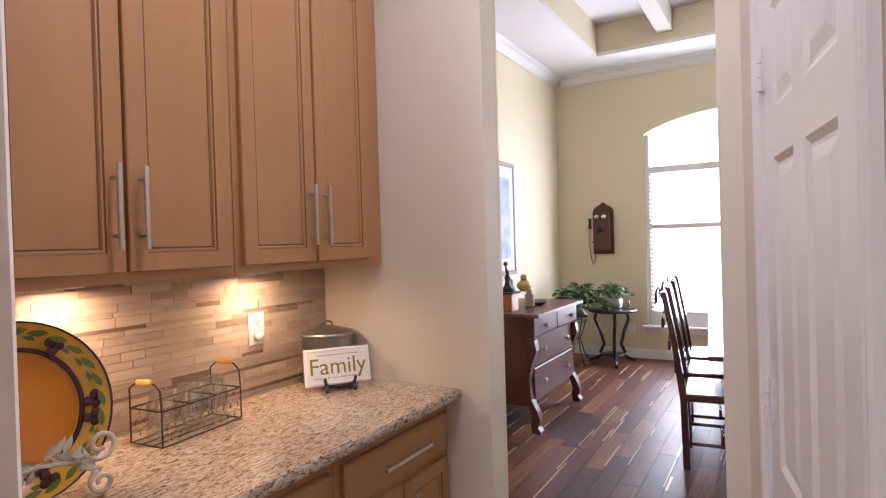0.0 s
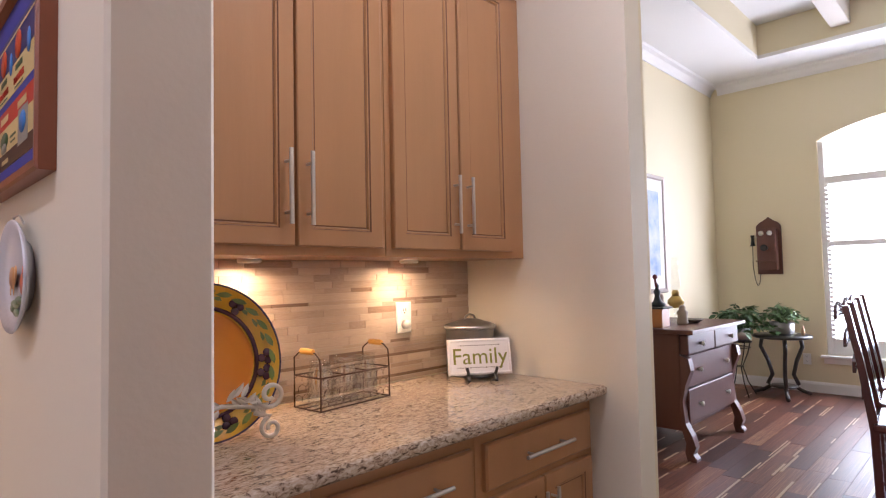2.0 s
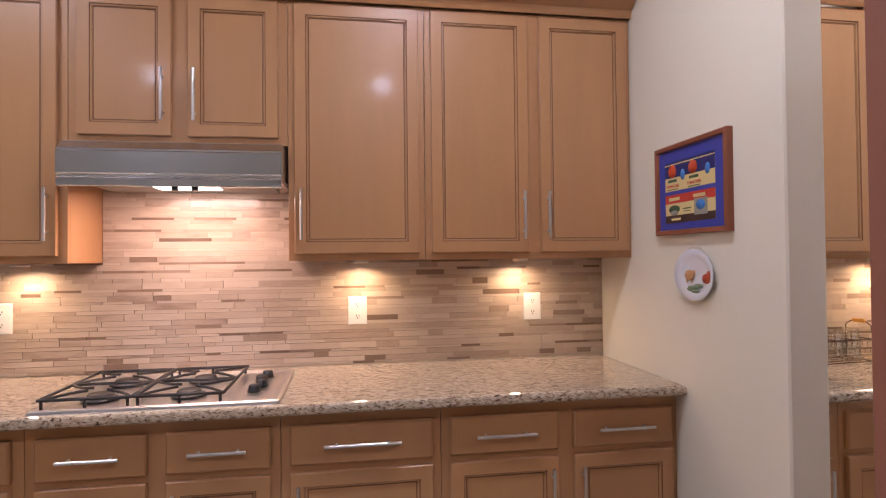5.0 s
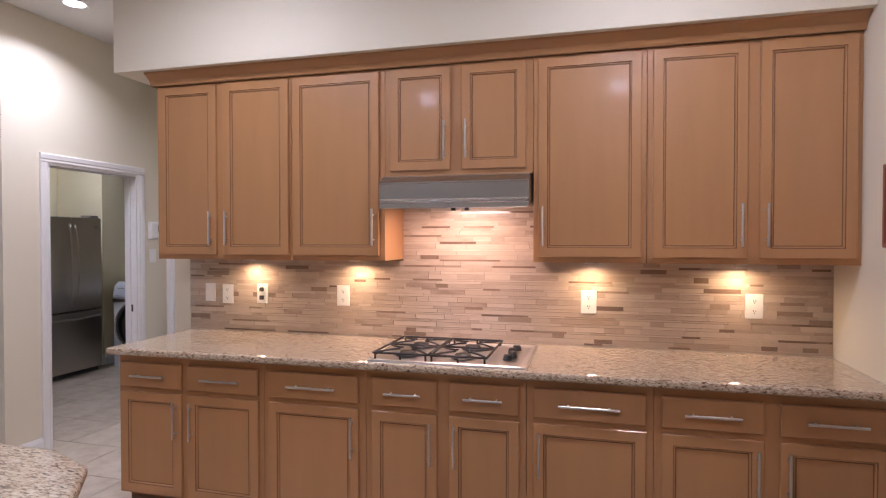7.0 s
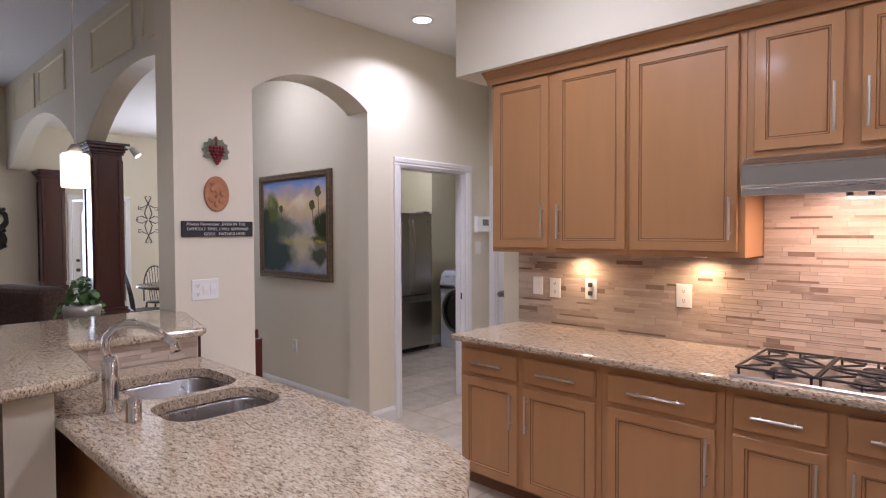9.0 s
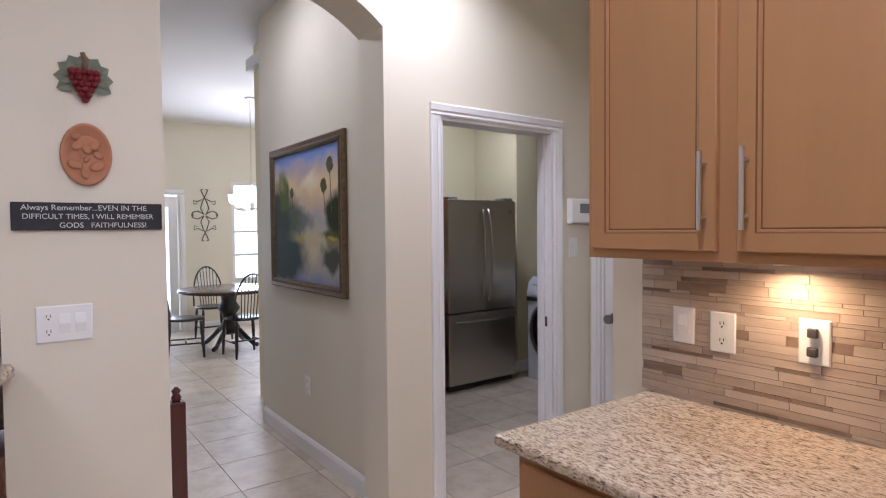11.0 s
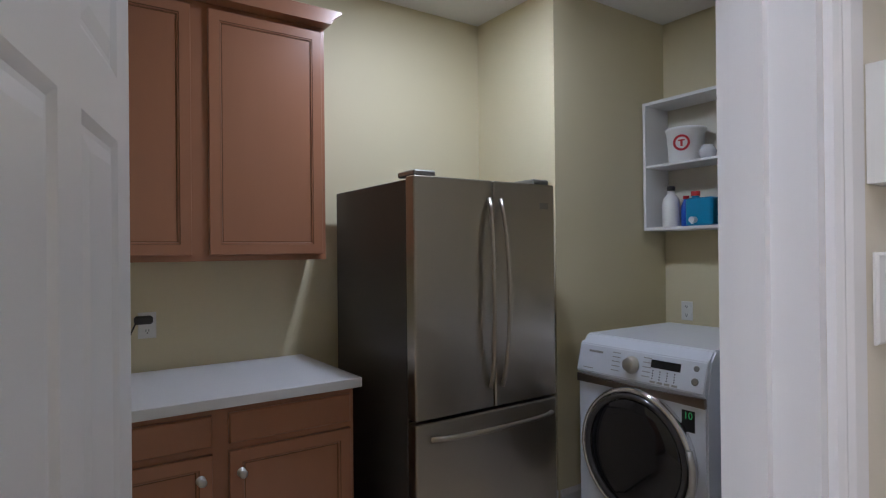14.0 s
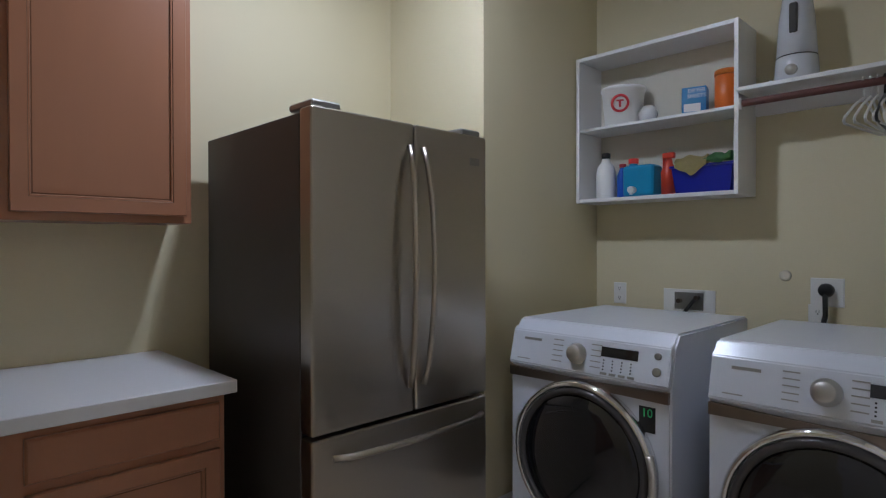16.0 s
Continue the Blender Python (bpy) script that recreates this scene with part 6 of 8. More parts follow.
bm = bm_lathe([(0.060, 0.0), (0.066, 0.006), (0.092, 0.016), (0.097, 0.020), (0.095, 0.023), (0.068, 0.012), (0.055, 0.008), (0, 0.007)], 40, sx=1.20, sy=0.95)
part("dish", bm, M["enamel"], wp).matrix_basis = pose(0, 0, 0, 90)
pig, hen, grass = mat("pig_paint", (0.62, 0.33, 0.14), 0.4), mat("hen_paint", (0.55, 0.09, 0.03), 0.4), mat("grass_paint", (0.20, 0.26, 0.15), 0.4)
def dab(x, z, rx, rz, mt, nm, y=-0.0125):
    part(nm, bm_lathe([(1, 0), (1, 0.0006), (0, 0.0012)], 14, sx=rx, sy=rz), mt, wp).matrix_basis = pose(x, y, z, 90)
dab(-0.035, -0.002, 0.028, 0.019, pig, "painted_pig")
dab(-0.008, 0.006, 0.010, 0.012, pig, "painted_pig")
for x in (-0.05, -0.022):
    dab(x, -0.022, 0.004, 0.009, pig, "painted_pig")
dab(0.070, -0.012, 0.024, 0.018, hen, "painted_hen", -0.0155)
dab(0.086, 0.006, 0.009, 0.010, hen, "painted_hen", -0.018)
for x, z, a in ((-0.01, -0.045, 0.035), (0.02, -0.038, 0.028), (0.0, -0.058, 0.025), (-0.03, -0.052, 0.02)):
    dab(x, z, a, 0.007, grass, "painted_grass")
part("hanger_wire", bm_tube([(-0.05, -0.012, 0.082), (-0.02, -0.014, 0.098), (0.0, -0.010, 0.10), (0.03, -0.014, 0.095), (0.05, -0.012, 0.082)], 0.0015), M["nickel"], wp)

# ---- hall wall decorations ----
sgn = thing("chalk_sign", "black chalkboard strip lettered with a remembrance verse", "sign", mHW(0.948, 1.533))
part("board", B(-0.225, 0.225, -0.014, -0.0006, -0.047, 0.047, 0.002), mat("chalkboard", (0.018, 0.018, 0.022), 0.6, noise=0.4, scale=20), sgn)
chalk = mat("chalk", (0.62, 0.62, 0.60), 0.9)
text("lettering", "Always Remember...EVEN IN THE", 0.0265, chalk, sgn, pose(-0.012, -0.0147, 0.029, 90))
text("lettering", "DIFFICULT TIMES, I WILL REMEMBER", 0.0245, chalk, sgn, pose(0.0, -0.0147, -0.001, 90))
text("lettering", "GODS   FAITHFULNESS!", 0.0255, chalk, sgn, pose(0.04, -0.0147, -0.031, 90))
pq = thing("terracotta_plaque", "oval terracotta relief plaque with a rose", "plaque", mHW(0.94, 1.747))
part("oval", bm_lathe([(1, 0), (1, 0.012), (0.93, 0.018), (0.88, 0.012), (0, 0.010)], 40, sx=0.078, sy=0.108), M["terracotta"], pq).matrix_basis = pose(0, -0.0006, 0, 90)
for k, (a, b, c) in enumerate([(0, 0.045, 0.03), (-0.025, 0.03, 0.022), (0.025, 0.035, 0.022), (0, 0.02, 0.02), (-0.035, -0.035, 0.024), (0.03, -0.04, 0.024), (0, -0.015, 0.014), (-0.005, -0.065, 0.02), (0.035, 0.0, 0.018), (-0.03, 0.06, 0.016)]):
    part("relief_petal", bm_lathe([(1, 0), (0.9, 0.5), (0.4, 0.72), (0, 0.55)], 12, sx=c, sy=c * 0.7), M["terracotta"], pq).matrix_basis = pose(a, -0.011, b, 90) @ pose(0, 0, 0, 0, 0, 40 * k) @ Matrix.Diagonal((1, 1, 0.014, 1))
gp = thing("grape_ornament", "painted wall ornament of red grapes and green leaves", "ornament", mHW(0.94, 2.0))
grape, gleaf = mat("grape_paint", (0.16, 0.012, 0.018), 0.3), mat("verdigris_leaf", (0.10, 0.20, 0.13), 0.6, noise=0.6, scale=30, alt=(0.25, 0.14, 0.10))
rows = [(5, 0.028), (5, 0.008), (4, -0.012), (3, -0.032), (2, -0.050), (1, -0.066)]
for n, z in rows:
    for k in range(n):
        bm = bmesh.new()
        bmesh.ops.create_uvsphere(bm, u_segments=10, v_segments=6, radius=0.0125)
        part("grape", bm, grape, gp).matrix_basis = pose((k - (n - 1) / 2) * 0.0185, -0.022 - 0.004 * (k % 2), z)
for k in range(9):
    a = radians(205 - 230 * k / 8)
    part("leaf", leaf_bm(0.07, 0.05), gleaf, gp).matrix_basis = pose(0.02 * math.cos(a), -0.012, 0.005 + 0.02 * math.sin(a), 90) @ pose(0, 0, 0, 0, 0, math.degrees(a))
part("stem", bm_tube([(0, -0.015, 0.03), (0.004, -0.016, 0.07), (-0.004, -0.015, 0.095)], 0.008), wick, gp)

# landscape painting
pt = thing("landscape_painting", "large tropical river landscape painting in a carved bronze frame", "painting", pose(-6.515, 2.25 - 0.0006, 1.083))
LW, LH = 1.17, 0.972
part("frame", bm_nest(LW, LH, [(0, 0), (0, -0.022), (0.010, -0.034), (0.030, -0.030), (0.045, -0.036), (0.058, -0.030), (0.066, -0.010)]), mat("bronze_frame", (0.085, 0.052, 0.030), 0.45, metal=0.3, noise=0.8, scale=45, alt=(0.20, 0.14, 0.075), bump=0.5, bscale=60), pt)


def paint_ground():
    m = bpy.data.materials.new("oil_landscape")
    m.use_nodes = True
    t = m.node_tree
    b = t.nodes["Principled BSDF"]
    b.inputs["Roughness"].default_value, b.inputs["Specular IOR Level"].default_value = 0.6, 0.15
    def node(kind, **sets):
        n = t.nodes.new("ShaderNode" + kind)
        for k, v in sets.items():
            if k == "op":
                n.operation = v
            else:
                n.inputs[int(k[1:])].default_value = v
        return n
    def ramp(fac, stops):
        r = t.nodes.new("ShaderNodeValToRGB")
        while len(r.color_ramp.elements) < len(stops):
            r.color_ramp.elements.new(0.5)
        for e, (p, c) in zip(r.color_ramp.elements, stops):
            e.position, e.color = p, (*c, 1) if isinstance(c, tuple) else (c, c, c, 1)
        t.links.new(fac, r.inputs[0])
        return r.outputs[0]
    def mix(fac, a, c):
        x = t.nodes.new("ShaderNodeMix")
        x.data_type = "RGBA"
        t.links.new(fac, x.inputs[0])
        t.links.new(a, x.inputs[6])
        x.inputs[7].default_value = (*c, 1)
        return x.outputs[2]
    co = t.nodes.new("ShaderNodeTexCoord")
    unit = node("Mapping")
    unit.inputs["Scale"].default_value = (1 / LW, 1, 1 / LH)
    t.links.new(co.outputs["Object"], unit.inputs[0])
    n = node("TexNoise")
    n.inputs["Scale"].default_value, n.inputs["Detail"].default_value = 7.0, 9
    t.links.new(unit.outputs[0], n.inputs["Vector"])
    shift = node("VectorMath", op="MULTIPLY_ADD")
    shift.inputs[1].default_value, shift.inputs[2].default_value = (0.20, 0, 0.20), (-0.10, 0, -0.10)
    t.links.new(n.outputs["Color"], shift.inputs[0])
    loose = node("VectorMath", op="ADD")
    t.links.new(unit.outputs[0], loose.inputs[0])
    t.links.new(shift.outputs[0], loose.inputs[1])
    sep = node("SeparateXYZ")
    t.links.new(loose.outputs[0], sep.inputs[0])
    col = ramp(sep.outputs[2], [(0.03, (0.20, 0.27, 0.50)), (0.16, (0.45, 0.43, 0.38)), (0.36, (0.62, 0.55, 0.34)), (0.48, (0.46, 0.44, 0.46)), (0.58, (0.66, 0.52, 0.38)), (0.70, (0.78, 0.62, 0.34)), (0.80, (0.60, 0.48, 0.44)), (0.90, (0.22, 0.33, 0.66))])
    def mass(u, v, ru, rv, colour, hard, amount=1.0):
        """An uneven patch of paint round u, v of the canvas."""
        nonlocal col
        d = node("VectorMath", op="SUBTRACT")
        d.inputs[1].default_value = (u, 0, v)
        m2 = node("VectorMath", op="MULTIPLY")
        m2.inputs[1].default_value = (1 / ru, 0, 1 / rv)
        le = node("VectorMath", op="LENGTH")
        t.links.new(loose.outputs[0], d.inputs[0])
        t.links.new(d.outputs[0], m2.inputs[0])
        t.links.new(m2.outputs[0], le.inputs[0])
        col = mix(ramp(le.outputs["Value"], [(hard, amount), (1.0, 0.0)]), col, colour)
    mass(0.57, 0.72, 0.16, 0.07, (0.86, 0.78, 0.62), 0.1)
    mass(0.50, 0.83, 0.30, 0.05, (0.50, 0.42, 0.44), 0.2, 0.8)
    mass(0.44, 0.47, 0.22, 0.10, (0.19, 0.21, 0.19), 0.5)
    mass(0.30, 0.50, 0.17, 0.19, (0.12, 0.145, 0.10), 0.5)
    mass(0.10, 0.45, 0.22, 0.34, (0.055, 0.075, 0.055), 0.6)
    mass(0.20, 0.68, 0.10, 0.19, (0.115, 0.145, 0.04), 0.5)
    mass(0.19, 0.74, 0.05, 0.09, (0.30, 0.30, 0.12), 0.3, 0.8)
    mass(0.20, 0.22, 0.38, 0.22, (0.055, 0.08, 0.075), 0.6)
    mass(0.46, 0.36, 0.09, 0.05, (0.46, 0.38, 0.10), 0.3)
    mass(0.94, 0.48, 0.19, 0.20, (0.035, 0.048, 0.02), 0.6)
    mass(0.83, 0.36, 0.13, 0.07, (0.10, 0.11, 0.05), 0.5)
    mass(0.84, 0.34, 0.09, 0.03, (0.50, 0.38, 0.08), 0.3)
    mass(0.84, 0.23, 0.16, 0.10, (0.08, 0.095, 0.075), 0.5)
    mass(0.63, 0.26, 0.09, 0.08, (0.66, 0.60, 0.42), 0.2, 0.9)
    t.links.new(col, b.inputs["Base Color"])
    return m


part("canvas", B(0.064, LW - 0.064, -0.0155, -0.0145, 0.064, LH - 0.064), paint_ground(), pt, "painted canvas")
palm = mat("painted_palm_green", (0.035, 0.045, 0.02), 0.7, noise=0.8, scale=22, alt=(0.16, 0.15, 0.05))
for px, foot, top, reach in ((0.885, 0.50, 0.67, 0.10), (0.975, 0.50, 0.79, 0.115), (0.38, 0.55, 0.65, 0.055)):
    part("painted_palm_trunk", bm_prism([(px - 0.004 + 0.02, foot), (px + 0.005 + 0.02, foot), (px + 0.004, top), (px - 0.003, top)], "y", -0.0175, -0.0165), palm, pt)
    bm = None
    for k in range(11):
        bm = leaf_bm(reach * (0.75 + 0.25 * (k % 3) / 2), 0.024, bm, pose(px, -0.0178 - 0.0001 * k, top, 90) @ pose(0, 0, 0, 0, 0, k * 32.7 + 10), fold=0)
    part("painted_palm_crown", bm, palm, pt)
# wooden gate post inside the arch
gt = thing("wooden_gate", "folded reddish wooden gate behind the arch jamb", "gate", pose(-4.785, 1.2165, 0))
part("post", B(-0.03, 0.03, -0.0285, 0.0285, 0.001, 0.82, 0.004), M["mahog"], gt)
part("finial", bm_lathe([(0.014, 0.8205), (0.02, 0.835), (0.012, 0.85), (0.018, 0.862), (0.006, 0.875), (0, 0.876)], 16), M["mahog"], gt)
part("panel", B(-0.55, -0.031, -0.012, 0.012, 0.08, 0.74, 0.003), M["mahog"], gt)
# round clock above the garage door
ck2 = thing("round_wall_clock", "round dark wall clock above the garage door", "clock", pose(-4.22, 3.6195, 2.36))
part("rim", bm_lathe([(0.15, 0), (0.155, 0.02), (0.14, 0.032), (0.128, 0.02), (0.128, 0)], 36, loop=True), M["castiron"], ck2).matrix_basis = pose(0, 0, 0, 90)
part("face", bm_lathe([(0.128, 0.008), (0.128, 0.010), (0, 0.010)], 32), M["plate_w"], ck2).matrix_basis = pose(0, 0, 0, 90)
part("pointer", bm_box(-0.003, 0.003, -0.013, -0.011, 0, 0.09, bm=bm_box(0, 0.06, -0.0135, -0.0115, -0.003, 0.003)), M["black"], ck2)

# ---- pendant over the bar ----
pd = thing("pendant_lamp", "pendant lamp with a glowing cream glass shade over the bar", "lamp", pose(-4.763, 0.196, 0.032))
part("canopy", bm_lathe([(0.06, 3.0), (0.06, 3.015), (0.02, 3.0275), (0, 3.0275)], 22), M["nickel"], pd)
part("cord", bm_cyl((0, 0, 1.935), (0, 0, 3.002), 0.004, n=8), mat("cord_cloth", (0.5, 0.46, 0.40), 0.6), pd)
part("cap", bm_lathe([(0.014, 1.94), (0.026, 1.925), (0.036, 1.902), (0.0, 1.896)][::-1], 22), M["nickel"], pd)
part("shade", bm_lathe([(0.062, 1.715), (0.066, 1.722), (0.066, 1.880), (0.058, 1.891), (0.038, 1.895), (0.038, 1.889), (0.055, 1.885), (0.061, 1.877), (0.061, 1.724)], 30, loop=True), mat("lit_shade", (1.0, 0.86, 0.62), 0.4, glow=1.6), pd, "glowing cream glass shade")

# ---- columns, family room ----
def column(x, y, m_group="columns"):
    c = thing("column", "dark mahogany square column on a ledge-stone base", "column", pose(x, y, 0), m_group)
    part("core", B(-0.155, 0.155, -0.155, 0.155, 0, 0.655), M["grout"], c)
    r = random.Random(int(-x * 10))
    z = 0.002
    tile_me = bpy.data.meshes.get("ledge_unit")
    if not tile_me:
        b0 = B(-0.5, 0.5, -0.5, 0.5, -0.5, 0.5)
        tile_me = bpy.data.meshes.new("ledge_unit")
        b0.to_mesh(tile_me)
        b0.free()
        tile_me.materials.append(M["stone"])
    while z < 0.64:
        h = r.choice((0.045, 0.06, 0.075))
        h = min(h, 0.653 - z)
        for ax in range(4):
            u = -0.17
            while u < 0.165:
                w = min(r.uniform(0.08, 0.24), 0.17 - u)
                d = r.uniform(0.012, 0.026)
                o = new("ledge_stone", tile_me)
                o.parent = c
                cxx, cyy = u + w / 2, -0.1555 - d / 2
                o.matrix_basis = Matrix.Rotation(radians(90 * ax), 4, "Z") @ Matrix.LocRotScale((cxx, cyy, z + h / 2), None, (w - 0.003, d, h - 0.003))
                u += w
        z += h
    part("plinth", B(-0.18, 0.18, -0.18, 0.18, 0.656, 0.715, 0.008), M["mahog"], c)
    part("plinth_step", B(-0.165, 0.165, -0.165, 0.165, 0.7155, 0.745, 0.006), M["mahog"], c)
    part("shaft", B(-0.14, 0.14, -0.14, 0.14, 0.7455, 2.31, 0.004), M["mahog"], c)
    for k in range(4):
        for s in (-1, 1):
            part("corner_batten", bm_box(s * 0.115 - 0.02, s * 0.115 + 0.02, -0.150, -0.1405, 0.80, 2.26, 0.003), M["mahog"], c).matrix_basis = pose(0, 0, 0, 0, 0, 90 * k)
    bm = None
    for hw, z0, z1 in ((0.155, 2.311, 2.335), (0.165, 2.3355, 2.365), (0.185, 2.3655, 2.40), (0.20, 2.4005, 2.429)):
        bm = B(-hw, hw, -hw, hw, z0, z1, 0.006, bm=bm)
    part("capital", bm, M["mahog"], c)
    return c


column(-7.97, 1.275)
column(-11.33, 1.57)
sl = thing("spot_lamp", "small silver spotlight clipped to the column capital", "lamp", pose(-7.75, 1.48, 2.33, 0, 0, 0))
part("head", bm_cyl((0, 0, 0.06), (0.03, 0.05, -0.02), 0.03, 0.04), M["nickel"], sl)
part("lens", bm_cyl((0.0302, 0.0503, -0.0205), (0.031, 0.0517, -0.0225), 0.034), M["can"], sl)
part("clip", B(-0.03, 0.01, -0.06, 0.0, 0.05, 0.07), M["nickel"], sl)
wc = thing("pendulum_clock", "carved dark wooden pendulum wall clock", "clock", pose(NX + 0.0006, 0.935, 1.21, 0, 0, 90))
part("case", bm_prism([(-0.10, 0.10), (-0.13, 0.22), (-0.09, 0.34), (-0.15, 0.44), (-0.14, 0.58), (-0.06, 0.66), (-0.02, 0.74), (0.02, 0.74), (0.06, 0.66), (0.14, 0.58), (0.15, 0.44), (0.09, 0.34), (0.13, 0.22), (0.10, 0.10), (0.04, 0.06), (0, 0.0), (-0.04, 0.06)], "y", -0.09, 0.0, bev=0.006), M["blackwood"], wc)
part("dial", bm_lathe([(0.085, 0), (0.085, 0.006), (0, 0.008)], 30), mat("clock_dial", (0.55, 0.52, 0.45), 0.4), wc, "pale clock dial").matrix_basis = pose(0, -0.0905, 0.50, 90)
part("pendulum", bm_lathe([(0.035, 0), (0.03, 0.006), (0, 0.008)], 20), mat("brass", (0.55, 0.40, 0.15), 0.3, metal=1.0), wc).matrix_basis = pose(0, -0.0905, 0.20, 90)
for z in (0.12, 0.34, 0.64):
    for s in (-1, 1):
        part("carving", bm_lathe([(1, 0), (0.7, 0.6), (0, 0.8)], 10, sx=0.03, sy=0.03), M["blackwood"], wc).matrix_basis = pose(s * 0.09, -0.0905, z, 90) @ Matrix.Diagonal((1, 1, 0.02, 1))


def window(name, m, w, h, cols, rows, label, sash=True):
    """A white framed window set into an opening: local x 0..w, z 0..h, facing -y, 0.12 deep."""
    wd = thing(name, label, "window", m)
    wd["kind"] = "structure"
    t = 0.05
    for nm, b in (("window_frame", (0, t, 0.02, 0.10, 0, h)), ("window_frame", (w - t, w, 0.02, 0.10, 0, h)), ("window_frame", (t, w - t, 0.02, 0.10, h - t, h)), ("window_frame", (t, w - t, 0.02, 0.10, 0, t))):
        part(nm, B(*b, 0.004), M["white"], wd)
    for i in range(1, cols):
        x = t + (w - 2 * t) * i / cols
        part("mullion", B(x - 0.012, x + 0.012, 0.03, 0.08, t, h - t), M["white"], wd)
    for j in range(1, rows):
        z = t + (h - 2 * t) * j / rows
        part("rail", B(t, w - t, 0.028, 0.082, z - 0.02, z + 0.02), M["white"], wd)
    g = part("pane", B(t, w - t, 0.052, 0.056, t, h - t), M["glass"], wd)
    g.visible_shadow = False
    part("window_sill", B(-0.05, w + 0.05, -0.06, 0.02, -0.035, -0.001, 0.005), M["white"], wd)
    part("apron", B(-0.03, w + 0.03, -0.016, -0.0006, -0.10, -0.0355, 0.004), M["white"], wd)
    return wd


window("window_family", pose(NX, -0.75, 0.72, 0, 0, 90), 1.21, 1.48, 2, 2, "white framed double window, bright outside")
window("window_nook", pose(NX, 3.40, 0.70, 0, 0, 90), 1.35, 1.55, 3, 4, "white framed nook window with divided panes")
# glazed nook door
nd = thing("door_nook", "white full-glass exterior door, closed, bright outside", "door", pose(NX - 0.06, 1.918, 0.005, 0, 0, 90))
ndw = 0.704
part("door_leaf", B(0, 0.115, 0, 0.04, 0, 2.0, bm=B(ndw - 0.115, ndw, 0, 0.04, 0, 2.0, bm=B(0.115, ndw - 0.115, 0, 0.04, 0, 0.30, bm=B(0.115, ndw - 0.115, 0, 0.04, 1.84, 2.0)))), M["white"], nd)
part("glass_stop", B(0.103, 0.117, -0.012, -0.0005, 0.29, 1.85, bm=B(ndw - 0.117, ndw - 0.103, -0.012, -0.0005, 0.29, 1.85)), M["white"], nd)
gl = part("pane", B(0.1155, ndw - 0.1155, 0.016, 0.022, 0.3005, 1.8395), M["glass"], nd)
gl.visible_shadow = False
for hz, hr, hl_ in ((1.08, 0.024, 0.045), (0.93, 0.026, 0.055), (0.78, 0.018, 0.02)):
    part("knob", bm_cyl((0.05, -0.001, hz), (0.05, -hl_, hz), hr), M["bronze"], nd, "dark bronze knob")
casing("trim_nook_door", pose(NX, 1.90, 0, 0, 0, 90), 0.74, 2.03, cw=0.075)
outlet_plate(pose(NX + 0.0005, 1.74, 1.2, 0, 0, 90), "white switch plate beside the glazed door", kind="switch")
# wrought wall ornament
wo = thing("iron_wall_art", "dark scrolled iron wall ornament", "wall art", pose(NX + 0.006, 3.0, 1.73, 0, 0, 90))
for s in (-1, 1):
    for v in (-1, 1):
        bm = bm_tube([(s * 0.02, 0, v * 0.02), (s * 0.06, 0, v * 0.10), (s * 0.03, 0, v * 0.20), (0, 0, v * 0.27), (s * 0.03, 0, v * 0.33), (s * 0.05, 0, v * 0.38), (s * 0.02, 0, v * 0.39)], 0.007, 6)
        bm = bm_tube([(s * 0.01, 0, v * 0.01), (s * 0.10, 0, v * 0.06), (s * 0.17, 0, v * 0.04), (s * 0.19, 0, v * 0.0), (s * 0.16, 0, v * -0.01)], 0.007, 6, bm)
        bm = bm_tube([(s * 0.03, 0, v * 0.24), (s * 0.10, 0, v * 0.20), (s * 0.16, 0, v * 0.22), (s * 0.15, 0, v * 0.16), (s * 0.11, 0, v * 0.17)], 0.006, 6, bm)
        part("scrollwork", bm, M["castiron"], wo)

# ---- nook furniture ----
def windsor(m, label="black Windsor chair with a spindle hoop back"):
    c = thing("windsor_chair", label, "chair", m, "chairs round the nook table")
    part("seat", bm_lathe([(0.19, 0.43), (0.225, 0.44), (0.225, 0.455), (0.20, 0.462), (0, 0.452)], 26, sx=1.0, sy=0.95), M["blackwood"], c)
    for x, y in ((-0.15, -0.15), (0.15, -0.15), (-0.14, 0.15), (0.14, 0.15)):
        part("leg", bm_lathe([(0.012, 0), (0.016, 0.08), (0.021, 0.15), (0.015, 0.19), (0.021, 0.23), (0.018, 0.36), (0.013, 0.432)], 12), M["blackwood"], c).matrix_basis = Matrix.Translation((x * 1.3, y * 1.3, 0)) @ Matrix(((1, 0, -x * 0.7, 0), (0, 1, -y * 0.7, 0), (0, 0, 1, 0), (0, 0, 0, 1)))
    part("stretcher", bm_tube([(-0.17, 0.0, 0.17), (0.17, 0.0, 0.17)], 0.010, 8), M["blackwood"], c)
    for s in (-1, 1):
        part("stretcher", bm_tube([(s * 0.17, -0.165, 0.17), (s * 0.165, 0.165, 0.17)], 0.010, 8), M["blackwood"], c)
    hoop = [(0.20 * math.cos(math.pi * k / 16), 0.17 + 0.10 * math.sin(math.pi * k / 16), 0.455 + 0.53 * math.sin(math.pi * k / 16) ** 0.75) for k in range(17)]
    part("hoop", bm_tube(hoop, 0.011, 8), M["blackwood"], c)
    for k in range(7):
        x = -0.13 + 0.26 * k / 6
        top = 0.455 + 0.53 * max(0.05, (1 - (x / 0.2) ** 2)) ** 0.375
        part("spindle", bm_tube([(x * 0.8, 0.17, 0.455), (x, 0.17 + 0.10 * max(0, 1 - (x / 0.2) ** 2) ** 0.5, top)], 0.006, 6), M["blackwood"], c)
    return c


